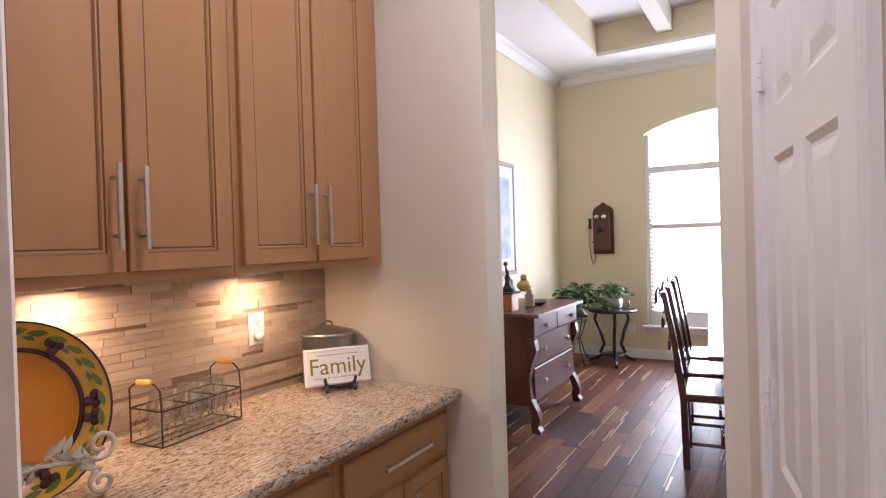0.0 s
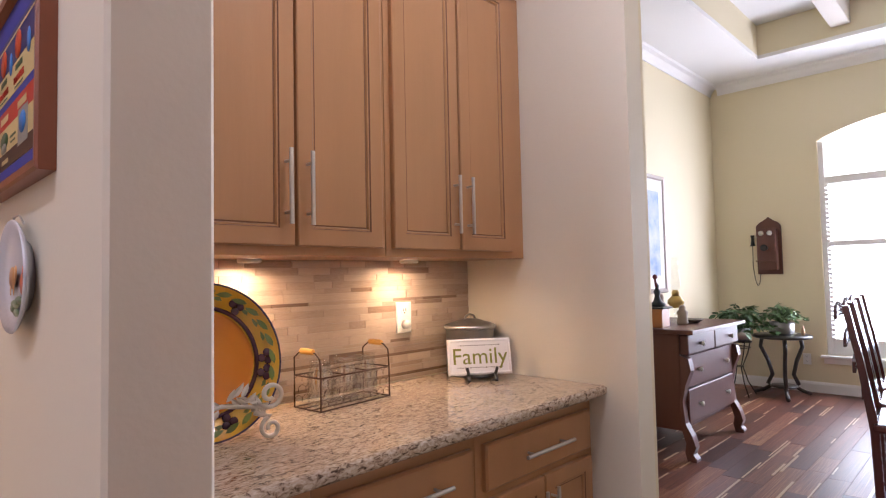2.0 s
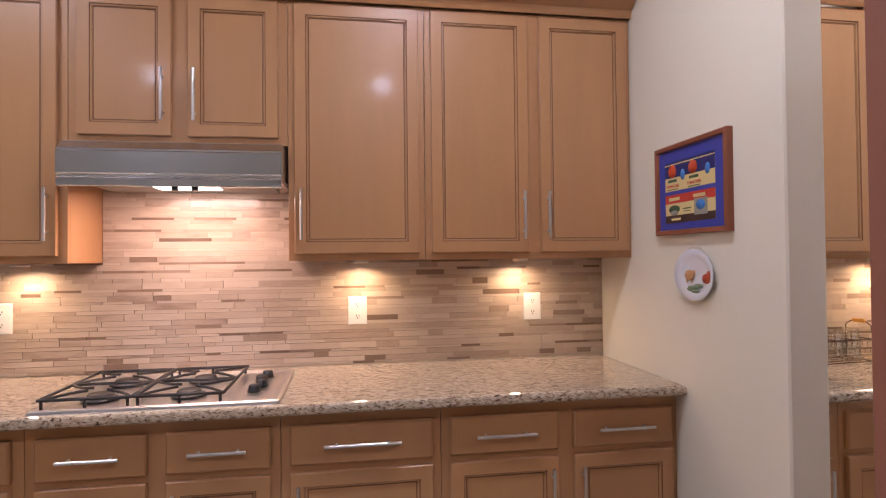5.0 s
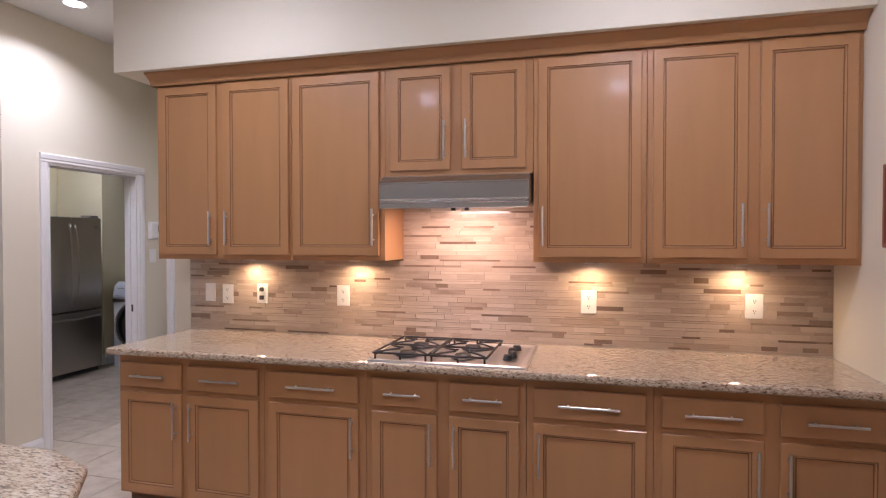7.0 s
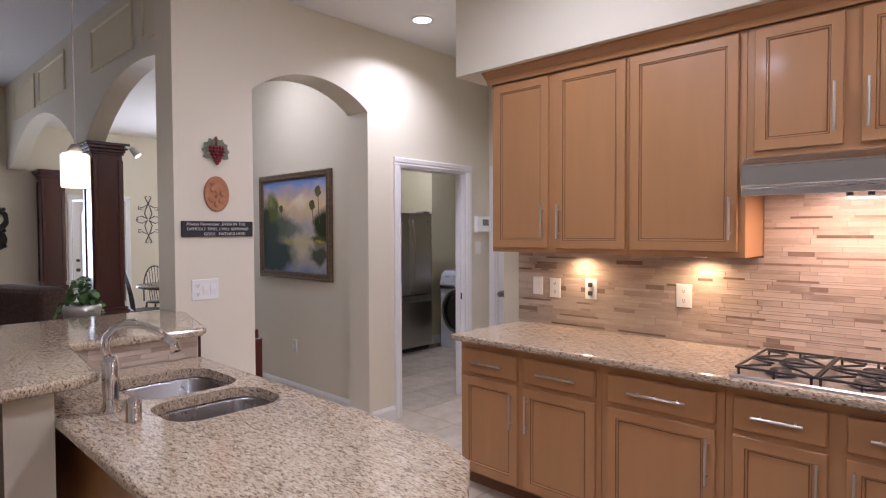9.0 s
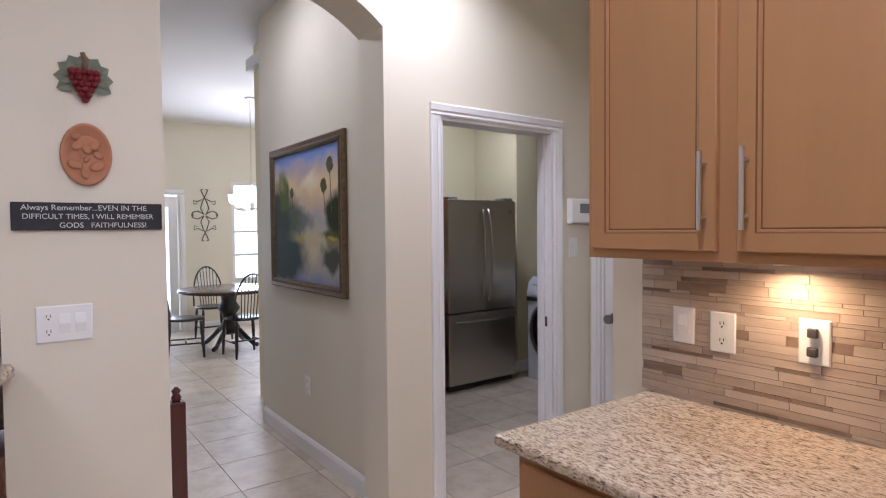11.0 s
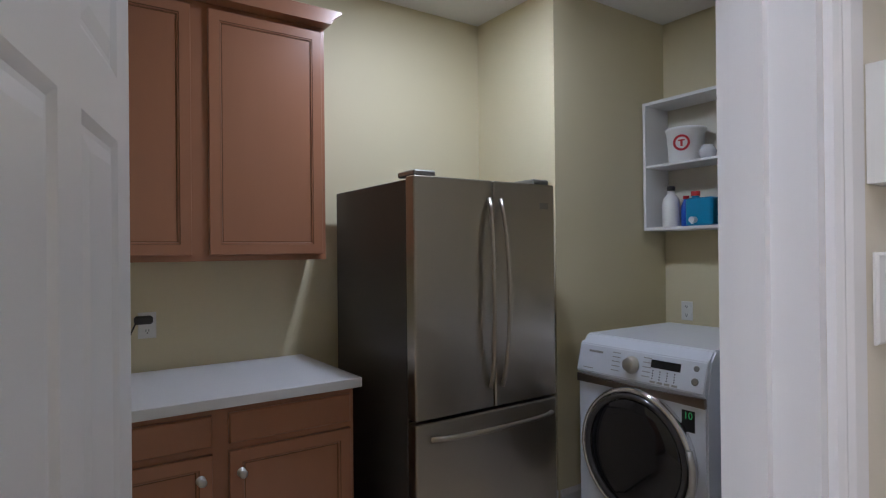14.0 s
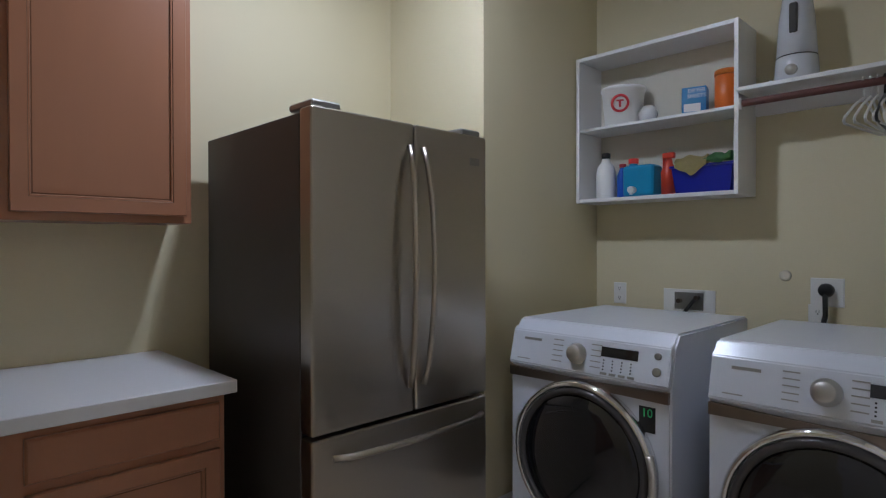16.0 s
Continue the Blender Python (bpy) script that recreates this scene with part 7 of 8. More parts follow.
tx, ty = -9.95, 2.88
w1 = windsor(pose(-9.70, 2.30, 0.0, 0, 0, 168))
copy_thing(w1, pose(-9.32, 2.88, 0, 0, 0, -85))
copy_thing(w1, pose(-10.62, 2.85, 0, 0, 0, 92))
copy_thing(w1, pose(-9.95, 3.60, 0, 0, 0, 5))
tb = thing("round_table", "round dark wooden pedestal breakfast table", "table", pose(tx, ty, 0))
part("tabletop", bm_lathe([(0.56, 0.71), (0.60, 0.725), (0.60, 0.75), (0.585, 0.757), (0, 0.757)], 44), mat("walnut_top", (0.075, 0.035, 0.02), 0.25, noise=0.4, scale=4, coat=0.3), tb)
part("pedestal", bm_lathe([(0.07, 0.16), (0.12, 0.20), (0.13, 0.26), (0.07, 0.34), (0.09, 0.42), (0.14, 0.50), (0.09, 0.58), (0.10, 0.66), (0.16, 0.709)], 26), M["blackwood"], tb)
for k in range(4):
    part("claw_foot", bm_tube([(0.04, 0, 0.24), (0.14, 0, 0.22), (0.24, 0, 0.12), (0.33, 0, 0.045), (0.39, 0, 0.032)], 0.032, 8, taper=0.85), M["blackwood"], tb).matrix_basis = pose(0, 0, 0, 0, 0, 45 + 90 * k)
ch = thing("nook_chandelier", "nickel chandelier with upturned glass shades", "chandelier", pose(-9.45, 3.04, 0))
part("canopy", bm_lathe([(0.06, 3.08), (0.065, 3.0995), (0, 3.0995)], 20), M["nickel"], ch)
part("chain", bm_cyl((0, 0, 2.15), (0, 0, 3.081), 0.006, n=8), M["nickel"], ch)
part("stem", bm_lathe([(0.0, 1.72), (0.02, 1.74), (0.035, 1.80), (0.012, 1.90), (0.015, 2.12), (0.005, 2.15)], 18), M["nickel"], ch)
for k in range(5):
    a = pose(0, 0, 0, 0, 0, 72 * k + 15)
    part("arm", bm_tube([(0.02, 0, 1.77), (0.10, 0, 1.73), (0.19, 0, 1.75), (0.23, 0, 1.81)], 0.008, 8), M["nickel"], ch).matrix_basis = a
    part("shade", bm_lathe([(0.03, 1.815), (0.055, 1.84), (0.065, 1.93), (0.062, 1.93), (0.05, 1.842), (0.0, 1.82)], 20, at=(0.23, 0, 0)), mat("frosted_lit_shade", (1.0, 0.93, 0.82), 0.5, glow=2.0) if k == 0 else bpy.data.materials["frosted_lit_shade"], ch, "frosted glass shade").matrix_basis = a

# ---- family room ----
at_ = thing("armchair", "brown patterned upholstered armchair", "armchair", pose(-7.75, 0.28, 0, 0, 0, 20))
fab = mat("brown_upholstery", (0.16, 0.10, 0.075), 0.9, noise=0.8, scale=35, alt=(0.05, 0.035, 0.03), bump=0.4, bscale=150)
part("seat", B(-0.42, 0.42, -0.40, 0.35, 0.12, 0.46, 0.05, seg=3), fab, at_)
part("backrest", B(-0.44, 0.44, 0.18, 0.44, 0.30, 1.02, 0.10, seg=4), fab, at_)
for s in (-1, 1):
    part("arm", B(s * 0.42 - 0.10, s * 0.42 + 0.10, -0.40, 0.34, 0.12, 0.66, 0.07, seg=3), fab, at_)
    for y in (-0.33, 0.33):
        part("leg", bm_cyl((s * 0.38, y, 0.0), (s * 0.38, y, 0.121), 0.02, 0.03), M["blackwood"], at_)
st_ = thing("side_table", "small dark side table behind the bar", "table", pose(-5.55, 0.42, 0))
part("top", bm_lathe([(0.24, 0.90), (0.25, 0.91), (0.25, 0.925), (0.24, 0.93), (0, 0.93)], 30), M["mahog"], st_)
part("post", bm_lathe([(0.03, 0.06), (0.035, 0.3), (0.02, 0.5), (0.035, 0.8), (0.06, 0.899)], 18), M["mahog"], st_)
part("foot", bm_lathe([(0.18, 0), (0.18, 0.03), (0.05, 0.06), (0, 0.061)], 26), M["mahog"], st_)


def potted_plant(name, label, m, pot, spread, height, n, seed, leafmat, leaf=(0.06, 0.035), trail=0.4, potmat=None):
    p = thing(name, label, "plant", m)
    part("pot", bm_lathe(pot, 28), potmat or M["galv"], p)
    top = max(z for _, z in pot)
    r = random.Random(seed)
    bm, sm = None, None
    for k in range(n):
        a, u = r.uniform(0, 6.283), r.random()
        rad = spread * (0.25 + 0.75 * u)
        z1 = top + height * (1 - 0.7 * u) * r.uniform(0.5, 1.0)
        z2 = top + (height * 0.3 - trail * u * height * 1.6) * r.uniform(0.5, 1.2)
        pts = [Vector((0, 0, top - 0.03)), Vector((rad * 0.45 * math.cos(a), rad * 0.45 * math.sin(a), z1)), Vector((rad * math.cos(a), rad * math.sin(a), z2 if u > 0.5 else z1 * 0.98))]
        sm = bm_tube([tuple(pts[0]), tuple((pts[0] + pts[1]) / 2 + Vector((0, 0, 0.02))), tuple(pts[1]), tuple((pts[1] + pts[2]) / 2 + Vector((0, 0, 0.02))), tuple(pts[2])], 0.002, 4, sm)
        for j in range(7):
            t_ = 0.35 + 0.65 * j / 6
            q = pts[0].lerp(pts[1], min(1, t_ * 2)) if t_ < 0.5 else pts[1].lerp(pts[2], t_ * 2 - 1)
            mm = Matrix.Translation(q) @ Matrix.Rotation(a + r.uniform(-1.4, 1.4), 4, "Z") @ Matrix.Rotation(r.uniform(-0.5, 0.9), 4, "Y") @ Matrix.Rotation(r.uniform(-0.7, 0.7), 4, "X")
            s = r.uniform(0.7, 1.25)
            bm = leaf_bm(leaf[0] * s, leaf[1] * s, bm, mm)
    part("stems", sm, M["leaf"], p)
    part("leaves", bm, leafmat, p)
    return p


potted_plant("potted_ivy", "trailing green ivy in a silver pot on the side table", pose(-5.55, 0.42, 0.931), [(0.07, 0), (0.10, 0.03), (0.11, 0.10), (0.10, 0.12), (0.085, 0.11), (0, 0.10)], 0.14, 0.20, 18, 5, M["leaf2"], (0.05, 0.045), 0.5, M["nickel"])

# ---- dining room ----
dw = thing("window_dining", "tall arched white window with an arched transom, bright outside", "window", pose(DX, W0, WS, 0, 0, -90) @ pose(-(W1 - W0), 0, 0))
dw.matrix_world = pose(DX, W1, WS, 0, 0, -90)
dw["kind"] = "structure"
ww, wh = W1 - W0, 1.93
t = 0.05
for b in ((0, t, 0.03, 0.11, 0, 2.26), (ww - t, ww, 0.03, 0.11, 0, 2.26), (t, ww - t, 0.03, 0.11, 0, 0.17), (t, ww - t, 0.03, 0.11, 1.80, 1.88)):
    part("window_frame", B(*b, 0.004), M["white"], dw)
part("meeting_rail", B(t, ww - t, 0.035, 0.10, 1.14, 1.195, 0.003), M["white"], dw)
part("mullion", B(ww / 2 - 0.03, ww / 2 + 0.03, 0.035, 0.10, 0.17, 1.80, 0.003), M["white"], dw)
for z0, z1 in ((0.17, 1.14), (1.195, 1.80), (1.88, 2.26)):
    g = part("pane", B(t, ww - t, 0.06, 0.064, z0, z1), M["glass"], dw)
    g.visible_shadow = False
part("window_sill", B(-0.05, ww + 0.05, -0.07, 0.03, -0.03, -0.001, 0.005), M["white"], dw)
part("apron", B(-0.03, ww + 0.03, -0.016, -0.0006, -0.09, -0.0305, 0.004), M["white"], dw)
shut = M["cloth"]
for s, x0 in ((0, 0.052), (1, ww - 0.082)):
    bm = None
    for k in range(34):
        z = 0.15 + 0.049 * k
        bm = B(x0, x0 + 0.03, 0.012, 0.03, z, z + 0.03, 0.002, bm=bm)
    part("shutter_edge", bm, M["white"], dw, "white slatted shutter edge")
# wall telephone
tp = thing("wall_telephone", "antique wooden crank wall telephone", "telephone", pose(DX - 0.0006, 2.565, 1.255, 0, 0, -90))
tw = 0.25
part("backboard", bm_prism([(0.0, 0.0), (tw, 0.0), (tw, 0.54), (tw * 0.86, 0.58), (tw * 0.70, 0.60), (tw / 2, 0.64), (tw * 0.30, 0.60), (tw * 0.14, 0.58), (0, 0.54)], "y", -0.025, 0, bev=0.004), M["oak"], tp)
part("box", B(0.03, tw - 0.03, -0.12, -0.0255, 0.05, 0.50, 0.006), M["oak"], tp)
for x in (0.075, 0.16):
    part("bell", bm_lathe([(0.028, 0), (0.026, 0.012), (0.012, 0.024), (0, 0.026)], 18), M["nickel"], tp, "nickel bell").matrix_basis = pose(x, -0.121, 0.455, 90)
part("mouthpiece", bm_lathe([(0.018, 0), (0.016, 0.06), (0.03, 0.09), (0.036, 0.10), (0.0, 0.085)], 18), M["black"], tp, "black mouthpiece").matrix_basis = pose(tw / 2, -0.121, 0.29, 90)
part("receiver", bm_lathe([(0.028, 0), (0.02, 0.02), (0.014, 0.06), (0.016, 0.10), (0.022, 0.12), (0, 0.122)], 16), M["black"], tp, "black receiver").matrix_basis = pose(-0.03, -0.06, 0.32)
part("hook", bm_tube([(0.03, -0.06, 0.41), (-0.03, -0.06, 0.425)], 0.006), M["nickel"], tp)
part("cord", bm_tube([(-0.03, -0.06, 0.32), (-0.035, -0.06, 0.10), (-0.02, -0.05, -0.06), (0.0, -0.04, -0.13), (0.02, -0.04, -0.10), (0.03, -0.03, 0.0)], 0.004), M["black"], tp)
part("shelf", B(0.02, tw - 0.02, -0.15, -0.1205, 0.14, 0.155, 0.003), M["oak"], tp)
# framed print on the north wall
fp = thing("framed_print", "large framed watercolour print with a pale mat", "picture", pose(4.88, DY - 0.0006, 1.10))
fw, fh = 0.77, 1.16
part("frame", bm_nest(fw, fh, [(0, 0), (0, -0.02), (0.008, -0.028), (0.03, -0.024), (0.045, -0.012)]), mat("pewter_frame", (0.33, 0.28, 0.24), 0.4, metal=0.3, noise=0.4, scale=20), fp)
part("mat_board", B(0.044, fw - 0.044, -0.0125, -0.0115, 0.044, fh - 0.044), mat("pale_mat", (0.70, 0.69, 0.68), 0.7), fp)
part("print", B(0.135, fw - 0.135, -0.0145, -0.0128, 0.17, fh - 0.16), mat("watercolour", (0.52, 0.55, 0.60), 0.5, noise=1.0, scale=5, alt=(0.10, 0.22, 0.42)), fp, "blue and grey watercolour")
# dresser
ds = thing("dresser", "empire walnut dresser with scrolled legs and pale knobs", "dresser", pose(3.99, 2.16, 0))
dwid, dd = 1.05, 0.72
part("top", B(-0.03, dwid + 0.03, -0.05, dd + 0.01, 0.87, 0.90, 0.006, seg=2), M["oak"], ds)
part("body", B(0, dwid, 0.06, dd, 0.20, 0.8695, 0.004), M["oak"], ds)
part("drawer_front", B(0.01, dwid / 2 - 0.004, 0.0, 0.059, 0.725, 0.862, 0.01, seg=2), M["oak"], ds)
part("drawer_front", B(dwid / 2 + 0.004, dwid - 0.01, 0.0, 0.059, 0.725, 0.862, 0.01, seg=2), M["oak"], ds)
for z0, z1 in ((0.485, 0.715), (0.235, 0.475)):
    part("drawer_front", B(0.07, dwid - 0.07, 0.030, 0.0595, z0, z1, 0.006), M["oak"], ds)
knobs = [(0.22, 0.79, -0.002), (0.83, 0.79, -0.002)] + [(x, z, 0.029) for z in (0.60, 0.355) for x in (0.25, 0.80)]
for x, z, y in knobs:
    part("knob", bm_lathe([(0.010, 0), (0.009, 0.012), (0.018, 0.02), (0.018, 0.03), (0, 0.036)], 14), mat("ivory_knob", (0.62, 0.58, 0.50), 0.25) if "ivory_knob" not in bpy.data.materials else bpy.data.materials["ivory_knob"], ds, "pale ivory knob").matrix_basis = pose(x, y, z, 90)
for x in (0.0, dwid - 0.07):
    sc = [(0.06, 0.72), (0.0, 0.70), (-0.015, 0.62), (0.025, 0.52), (0.05, 0.40), (0.035, 0.25), (-0.01, 0.17), (-0.03, 0.10), (-0.01, 0.05), (-0.035, 0.02), (-0.03, 0.0), (0.03, 0.0), (0.045, 0.06), (0.035, 0.12), (0.06, 0.20)]
    part("scroll_leg", bm_prism([(y, z) for y, z in sc], "x", x, x + 0.068), M["oak"], ds)
    part("rear_leg", B(x, x + 0.06, dd - 0.07, dd, 0.0, 0.1995), M["oak"], ds)
zt = 0.9008
lm = thing("oil_lamp", "glass oil lamp with a tall chimney on the dresser", "lamp", pose(4.50, 2.44, zt))
part("base", bm_lathe([(0.055, 0), (0.05, 0.012), (0.02, 0.04), (0.015, 0.09), (0.03, 0.12)], 22), M["glass"], lm)
part("font", bm_lathe([(0.03, 0.1205), (0.062, 0.155), (0.062, 0.18), (0.03, 0.215)], 22), mat("lamp_oil", (0.62, 0.44, 0.12), 0.1, coat=0.5), lm, "amber oil font")
part("burner", bm_lathe([(0.026, 0.2155), (0.03, 0.24), (0.02, 0.262)], 18), mat("brass_burner", (0.50, 0.36, 0.14), 0.35, metal=1.0), lm)
part("chimney", bm_lathe([(0.028, 0.2625), (0.046, 0.32), (0.034, 0.40), (0.026, 0.52)], 22, cap=False), M["glass"], lm)
fb = thing("statuette_box", "small orange wooden box carrying a dark figure", "box", pose(4.12, 2.42, zt))
part("box", B(-0.065, 0.065, -0.06, 0.06, 0, 0.135, 0.004), mat("orange_wood", (0.45, 0.17, 0.04), 0.4, noise=0.4, scale=20), fb)
part("lid", B(-0.085, 0.085, -0.08, 0.08, 0.1355, 0.15, 0.004), M["slot"], fb)
part("figure", bm_lathe([(0.05, 0.1505), (0.06, 0.17), (0.03, 0.19), (0.018, 0.23), (0.026, 0.26), (0.012, 0.285), (0.017, 0.305), (0, 0.33)], 14), mat("verdigris_figure", (0.02, 0.028, 0.035), 0.4), fb)
part("torch", bm_tube([(0.01, 0, 0.26), (-0.02, 0, 0.32), (-0.025, 0, 0.35)], 0.008, bm=bm_lathe([(0.006, 0.35), (0.02, 0.365), (0.012, 0.385), (0, 0.39)], 10, at=(-0.027, 0, 0))), mat("dark_red_paint", (0.14, 0.02, 0.02), 0.5), fb)
for x, y, h in ((4.36, 2.50, 0.24), (4.42, 2.36, 0.15)):
    solid("figurine", bm_lathe([(0.04, 0), (0.042, h * 0.1), (0.034, h * 0.4), (0.042, h * 0.62), (0.022, h * 0.76), (0.026, h * 0.86), (0.018, h * 0.96), (0, h)], 16), mat("stone_figure", (0.42, 0.36, 0.30), 0.7, noise=0.4, scale=25) if "stone_figure" not in bpy.data.materials else bpy.data.materials["stone_figure"], "pale stone figurine on the dresser", "figurine", "figurines", pose(x, y, zt), True)
solid("trinket_dish", bm_lathe([(0.03, 0), (0.05, 0.012), (0.075, 0.03), (0.07, 0.03), (0.03, 0.014), (0, 0.012)], 20, sx=1.4), M["bronze"], "small dark trinket dish on the dresser", "dish", m=pose(4.58, 2.34, zt))
# plant stands
pt_ = thing("plant_table", "round dark pedestal side table with curved legs", "table", pose(6.66, 2.25, 0))
part("top", bm_lathe([(0.24, 0.60), (0.27, 0.61), (0.27, 0.63), (0.25, 0.64), (0, 0.64)], 34), M["blackwood"], pt_)
for k in range(3):
    part("leg", bm_tube([(0.20, 0, 0.60), (0.22, 0, 0.50), (0.15, 0, 0.36), (0.11, 0, 0.22), (0.16, 0, 0.12), (0.13, 0, 0.10), (0.20, 0, 0.05), (0.29, 0, 0.018)], 0.020, 8), M["blackwood"], pt_).matrix_basis = pose(0, 0, 0, 0, 0, 120 * k + 80)
part("undershelf", bm_lathe([(0.12, 0.10), (0.13, 0.11), (0.12, 0.12), (0, 0.12)], 24), M["blackwood"], pt_)
ws_ = thing("wire_plant_stand", "dark wire plant stand with scrolled legs", "plant stand", pose(6.48, 2.62, 0))
bm = None
for k in range(4):
    a = radians(90 * k + 45)
    bm = bm_tube([(0.13 * math.cos(a), 0.13 * math.sin(a), 0.56), (0.10 * math.cos(a), 0.10 * math.sin(a), 0.44), (0.04 * math.cos(a), 0.04 * math.sin(a), 0.30), (0.09 * math.cos(a), 0.09 * math.sin(a), 0.14), (0.17 * math.cos(a), 0.17 * math.sin(a), 0.006)], 0.006, 6, bm)
for z, r in ((0.56, 0.13), (0.50, 0.115), (0.30, 0.045)):
    bm = bm_tube([(r * math.cos(k * math.pi / 10), r * math.sin(k * math.pi / 10), z) for k in range(21)], 0.005, 6, bm)
part("frame", bm, M["castiron"], ws_)
part("tray", bm_lathe([(0.12, 0.555), (0.12, 0.562), (0, 0.562)], 22), M["castiron"], ws_)
potted_plant("christmas_cactus", "spreading green cactus in a grey pot on the wire stand", pose(6.48, 2.62, 0.5625), [(0.09, 0), (0.12, 0.03), (0.135, 0.14), (0.12, 0.14), (0.11, 0.12), (0, 0.12)], 0.42, 0.24, 60, 21, M["leaf"], (0.075, 0.04), 0.25)
potted_plant("potted_fern", "fine-leaved green plant in a ribbed tin pot on the side table", pose(6.66, 2.25, 0.6405), [(0.10, 0), (0.115, 0.01), (0.12, 0.12), (0.11, 0.125), (0.105, 0.11), (0, 0.11)], 0.26, 0.20, 50, 22, M["leaf2"], (0.05, 0.028), 0.1)
solid("small_bottle", bm_lathe([(0.016, 0), (0.018, 0.05), (0.008, 0.075), (0.009, 0.095), (0, 0.097)], 14), mat("tan_bottle", (0.50, 0.34, 0.20), 0.4), "small tan bottle on the side table", "bottle", m=pose(6.62, 2.05, 0.6405), smooth=True)
outlet_plate(pose(DX - 0.0005, 2.13, 0.345, 0, 0, -90), "white outlet low on the yellow wall")
# table and chairs
dt = thing("dining_table", "dark polished dining table with turned legs", "table", pose(4.66, 0.44, 0, 0, 0, 5.5))
part("tabletop", B(-1.10, 1.10, -0.60, 0.60, 0.735, 0.765, 0.008, seg=2), M["mahog"], dt)
part("apron", B(-0.98, 0.98, -0.50, 0.50, 0.63, 0.7345), M["mahog"], dt)
for sx in (-1, 1):
    for sy in (-1, 1):
        part("leg", bm_lathe([(0.04, 0), (0.055, 0.04), (0.04, 0.10), (0.07, 0.22), (0.085, 0.34), (0.05, 0.42), (0.07, 0.46), (0.05, 0.50), (0.07, 0.56), (0.07, 0.6295)], 20, at=(sx * 0.92, sy * 0.44, 0)), M["mahog"], dt)


def dining_chair(m, label="dark mahogany dining chair with a pierced ladder back"):
    c = thing("dining_chair", label, "chair", m, "chairs round the dining table")
    part("seat", B(-0.24, 0.24, -0.24, 0.22, 0.43, 0.475, 0.012, seg=2), M["mahog"], c)
    for x in (-0.205, 0.205):
        part("front_leg", bm_lathe([(0.018, 0), (0.026, 0.06), (0.018, 0.10), (0.03, 0.30), (0.024, 0.4295)], 14, at=(x, -0.20, 0)), M["mahog"], c)
        part("back_post", bm_prism([(0.185, 0.0), (0.225, 0.0), (0.235, 0.43), (0.28, 0.80), (0.335, 1.10), (0.30, 1.10), (0.245, 0.80), (0.195, 0.46)], "x", x - 0.02, x + 0.02), M["mahog"], c)
    for k, z in enumerate((0.62, 0.76, 0.90, 1.05)):
        y = 0.225 + 0.15 * (z - 0.46) / 0.6 - 0.015
        n = 10
        poly = [(-0.184 + 0.368 * i / n, z + 0.03 + 0.025 * math.sin(math.pi * i / n) + (0.01 if i % 2 else 0)) for i in range(n + 1)] + [(0.184 - 0.368 * i / n, z - 0.03 + 0.015 * math.sin(math.pi * i / n)) for i in range(n + 1)]
        part("back_slat", bm_prism(poly, "y", y, y + 0.016), M["mahog"], c)
    part("stretcher", bm_tube([(-0.205, -0.19, 0.16), (-0.205, 0.20, 0.16)], 0.011, 8), M["mahog"], c)
    part("stretcher", bm_tube([(0.205, -0.19, 0.16), (0.205, 0.20, 0.16)], 0.011, 8), M["mahog"], c)
    part("stretcher", bm_tube([(-0.205, 0.0, 0.16), (0.205, 0.0, 0.16)], 0.011, 8), M["mahog"], c)
    return c


c0 = dining_chair(pose(4.015, 0.91, 0.0005, 0, 0, 5.5))
for k in (1, 2):
    copy_thing(c0, pose(4.015 + 0.6 * k, 0.91 + 0.062 * k, 0.0005, 0, 0, 5.5))
for k in (0, 1, 2):
    copy_thing(c0, pose(4.11 + 0.6 * k, -0.17 + 0.058 * k, 0.0005, 0, 0, 185.5))
dch = thing("dining_chandelier", "dark iron chandelier over the dining table", "chandelier", pose(4.6, 0.55, 0))
part("chain", bm_cyl((0, 0, 2.45), (0, 0, 3.8600), 0.008, n=8), M["castiron"], dch)
part("stem", bm_lathe([(0, 1.98), (0.03, 2.02), (0.05, 2.10), (0.02, 2.20), (0.03, 2.40), (0.005, 2.46)], 16), M["castiron"], dch)
for k in range(6):
    part("arm", bm_tube([(0.02, 0, 2.08), (0.16, 0, 2.02), (0.28, 0, 2.06), (0.32, 0, 2.16)], 0.010, 8, bm=bm_lathe([(0.05, 2.16), (0.06, 2.175), (0, 2.18)], 14, at=(0.32, 0, 0), bm=bm_cyl((0.32, 0, 2.17), (0.32, 0, 2.27), 0.012, bm=bm_tube([(0.1, 0, 2.04), (0.14, 0, 2.14), (0.20, 0, 2.17)], 0.007, 6)))), M["castiron"], dch).matrix_basis = pose(0, 0, 0, 0, 0, 60 * k)

# ---- outside ----
tagged(link("backdrop_east", B(DX + 1.2, DX + 1.25, -3, 5, -0.11, 4.5), M["daylight"]), "plain bright daylight beyond the dining window", kind="structure")
tagged(link("backdrop_west", B(NX - 2.55, NX - 2.5, -4.5, 7, -0.11, 4.0), mat("outside_glow_west", (0.92, 0.97, 1.0), 0.9, glow=2.2)), "plain bright daylight beyond the family room windows", kind="structure")

# ---- pieces: backsplash, floors ----
def unit_mesh(name, material):
    b0 = bm_box(-0.5, 0.5, -0.5, 0.5, -0.5, 0.5)
    me_ = bpy.data.meshes.new(name)
    b0.to_mesh(me_)
    b0.free()
    me_.materials.append(material)
    return me_


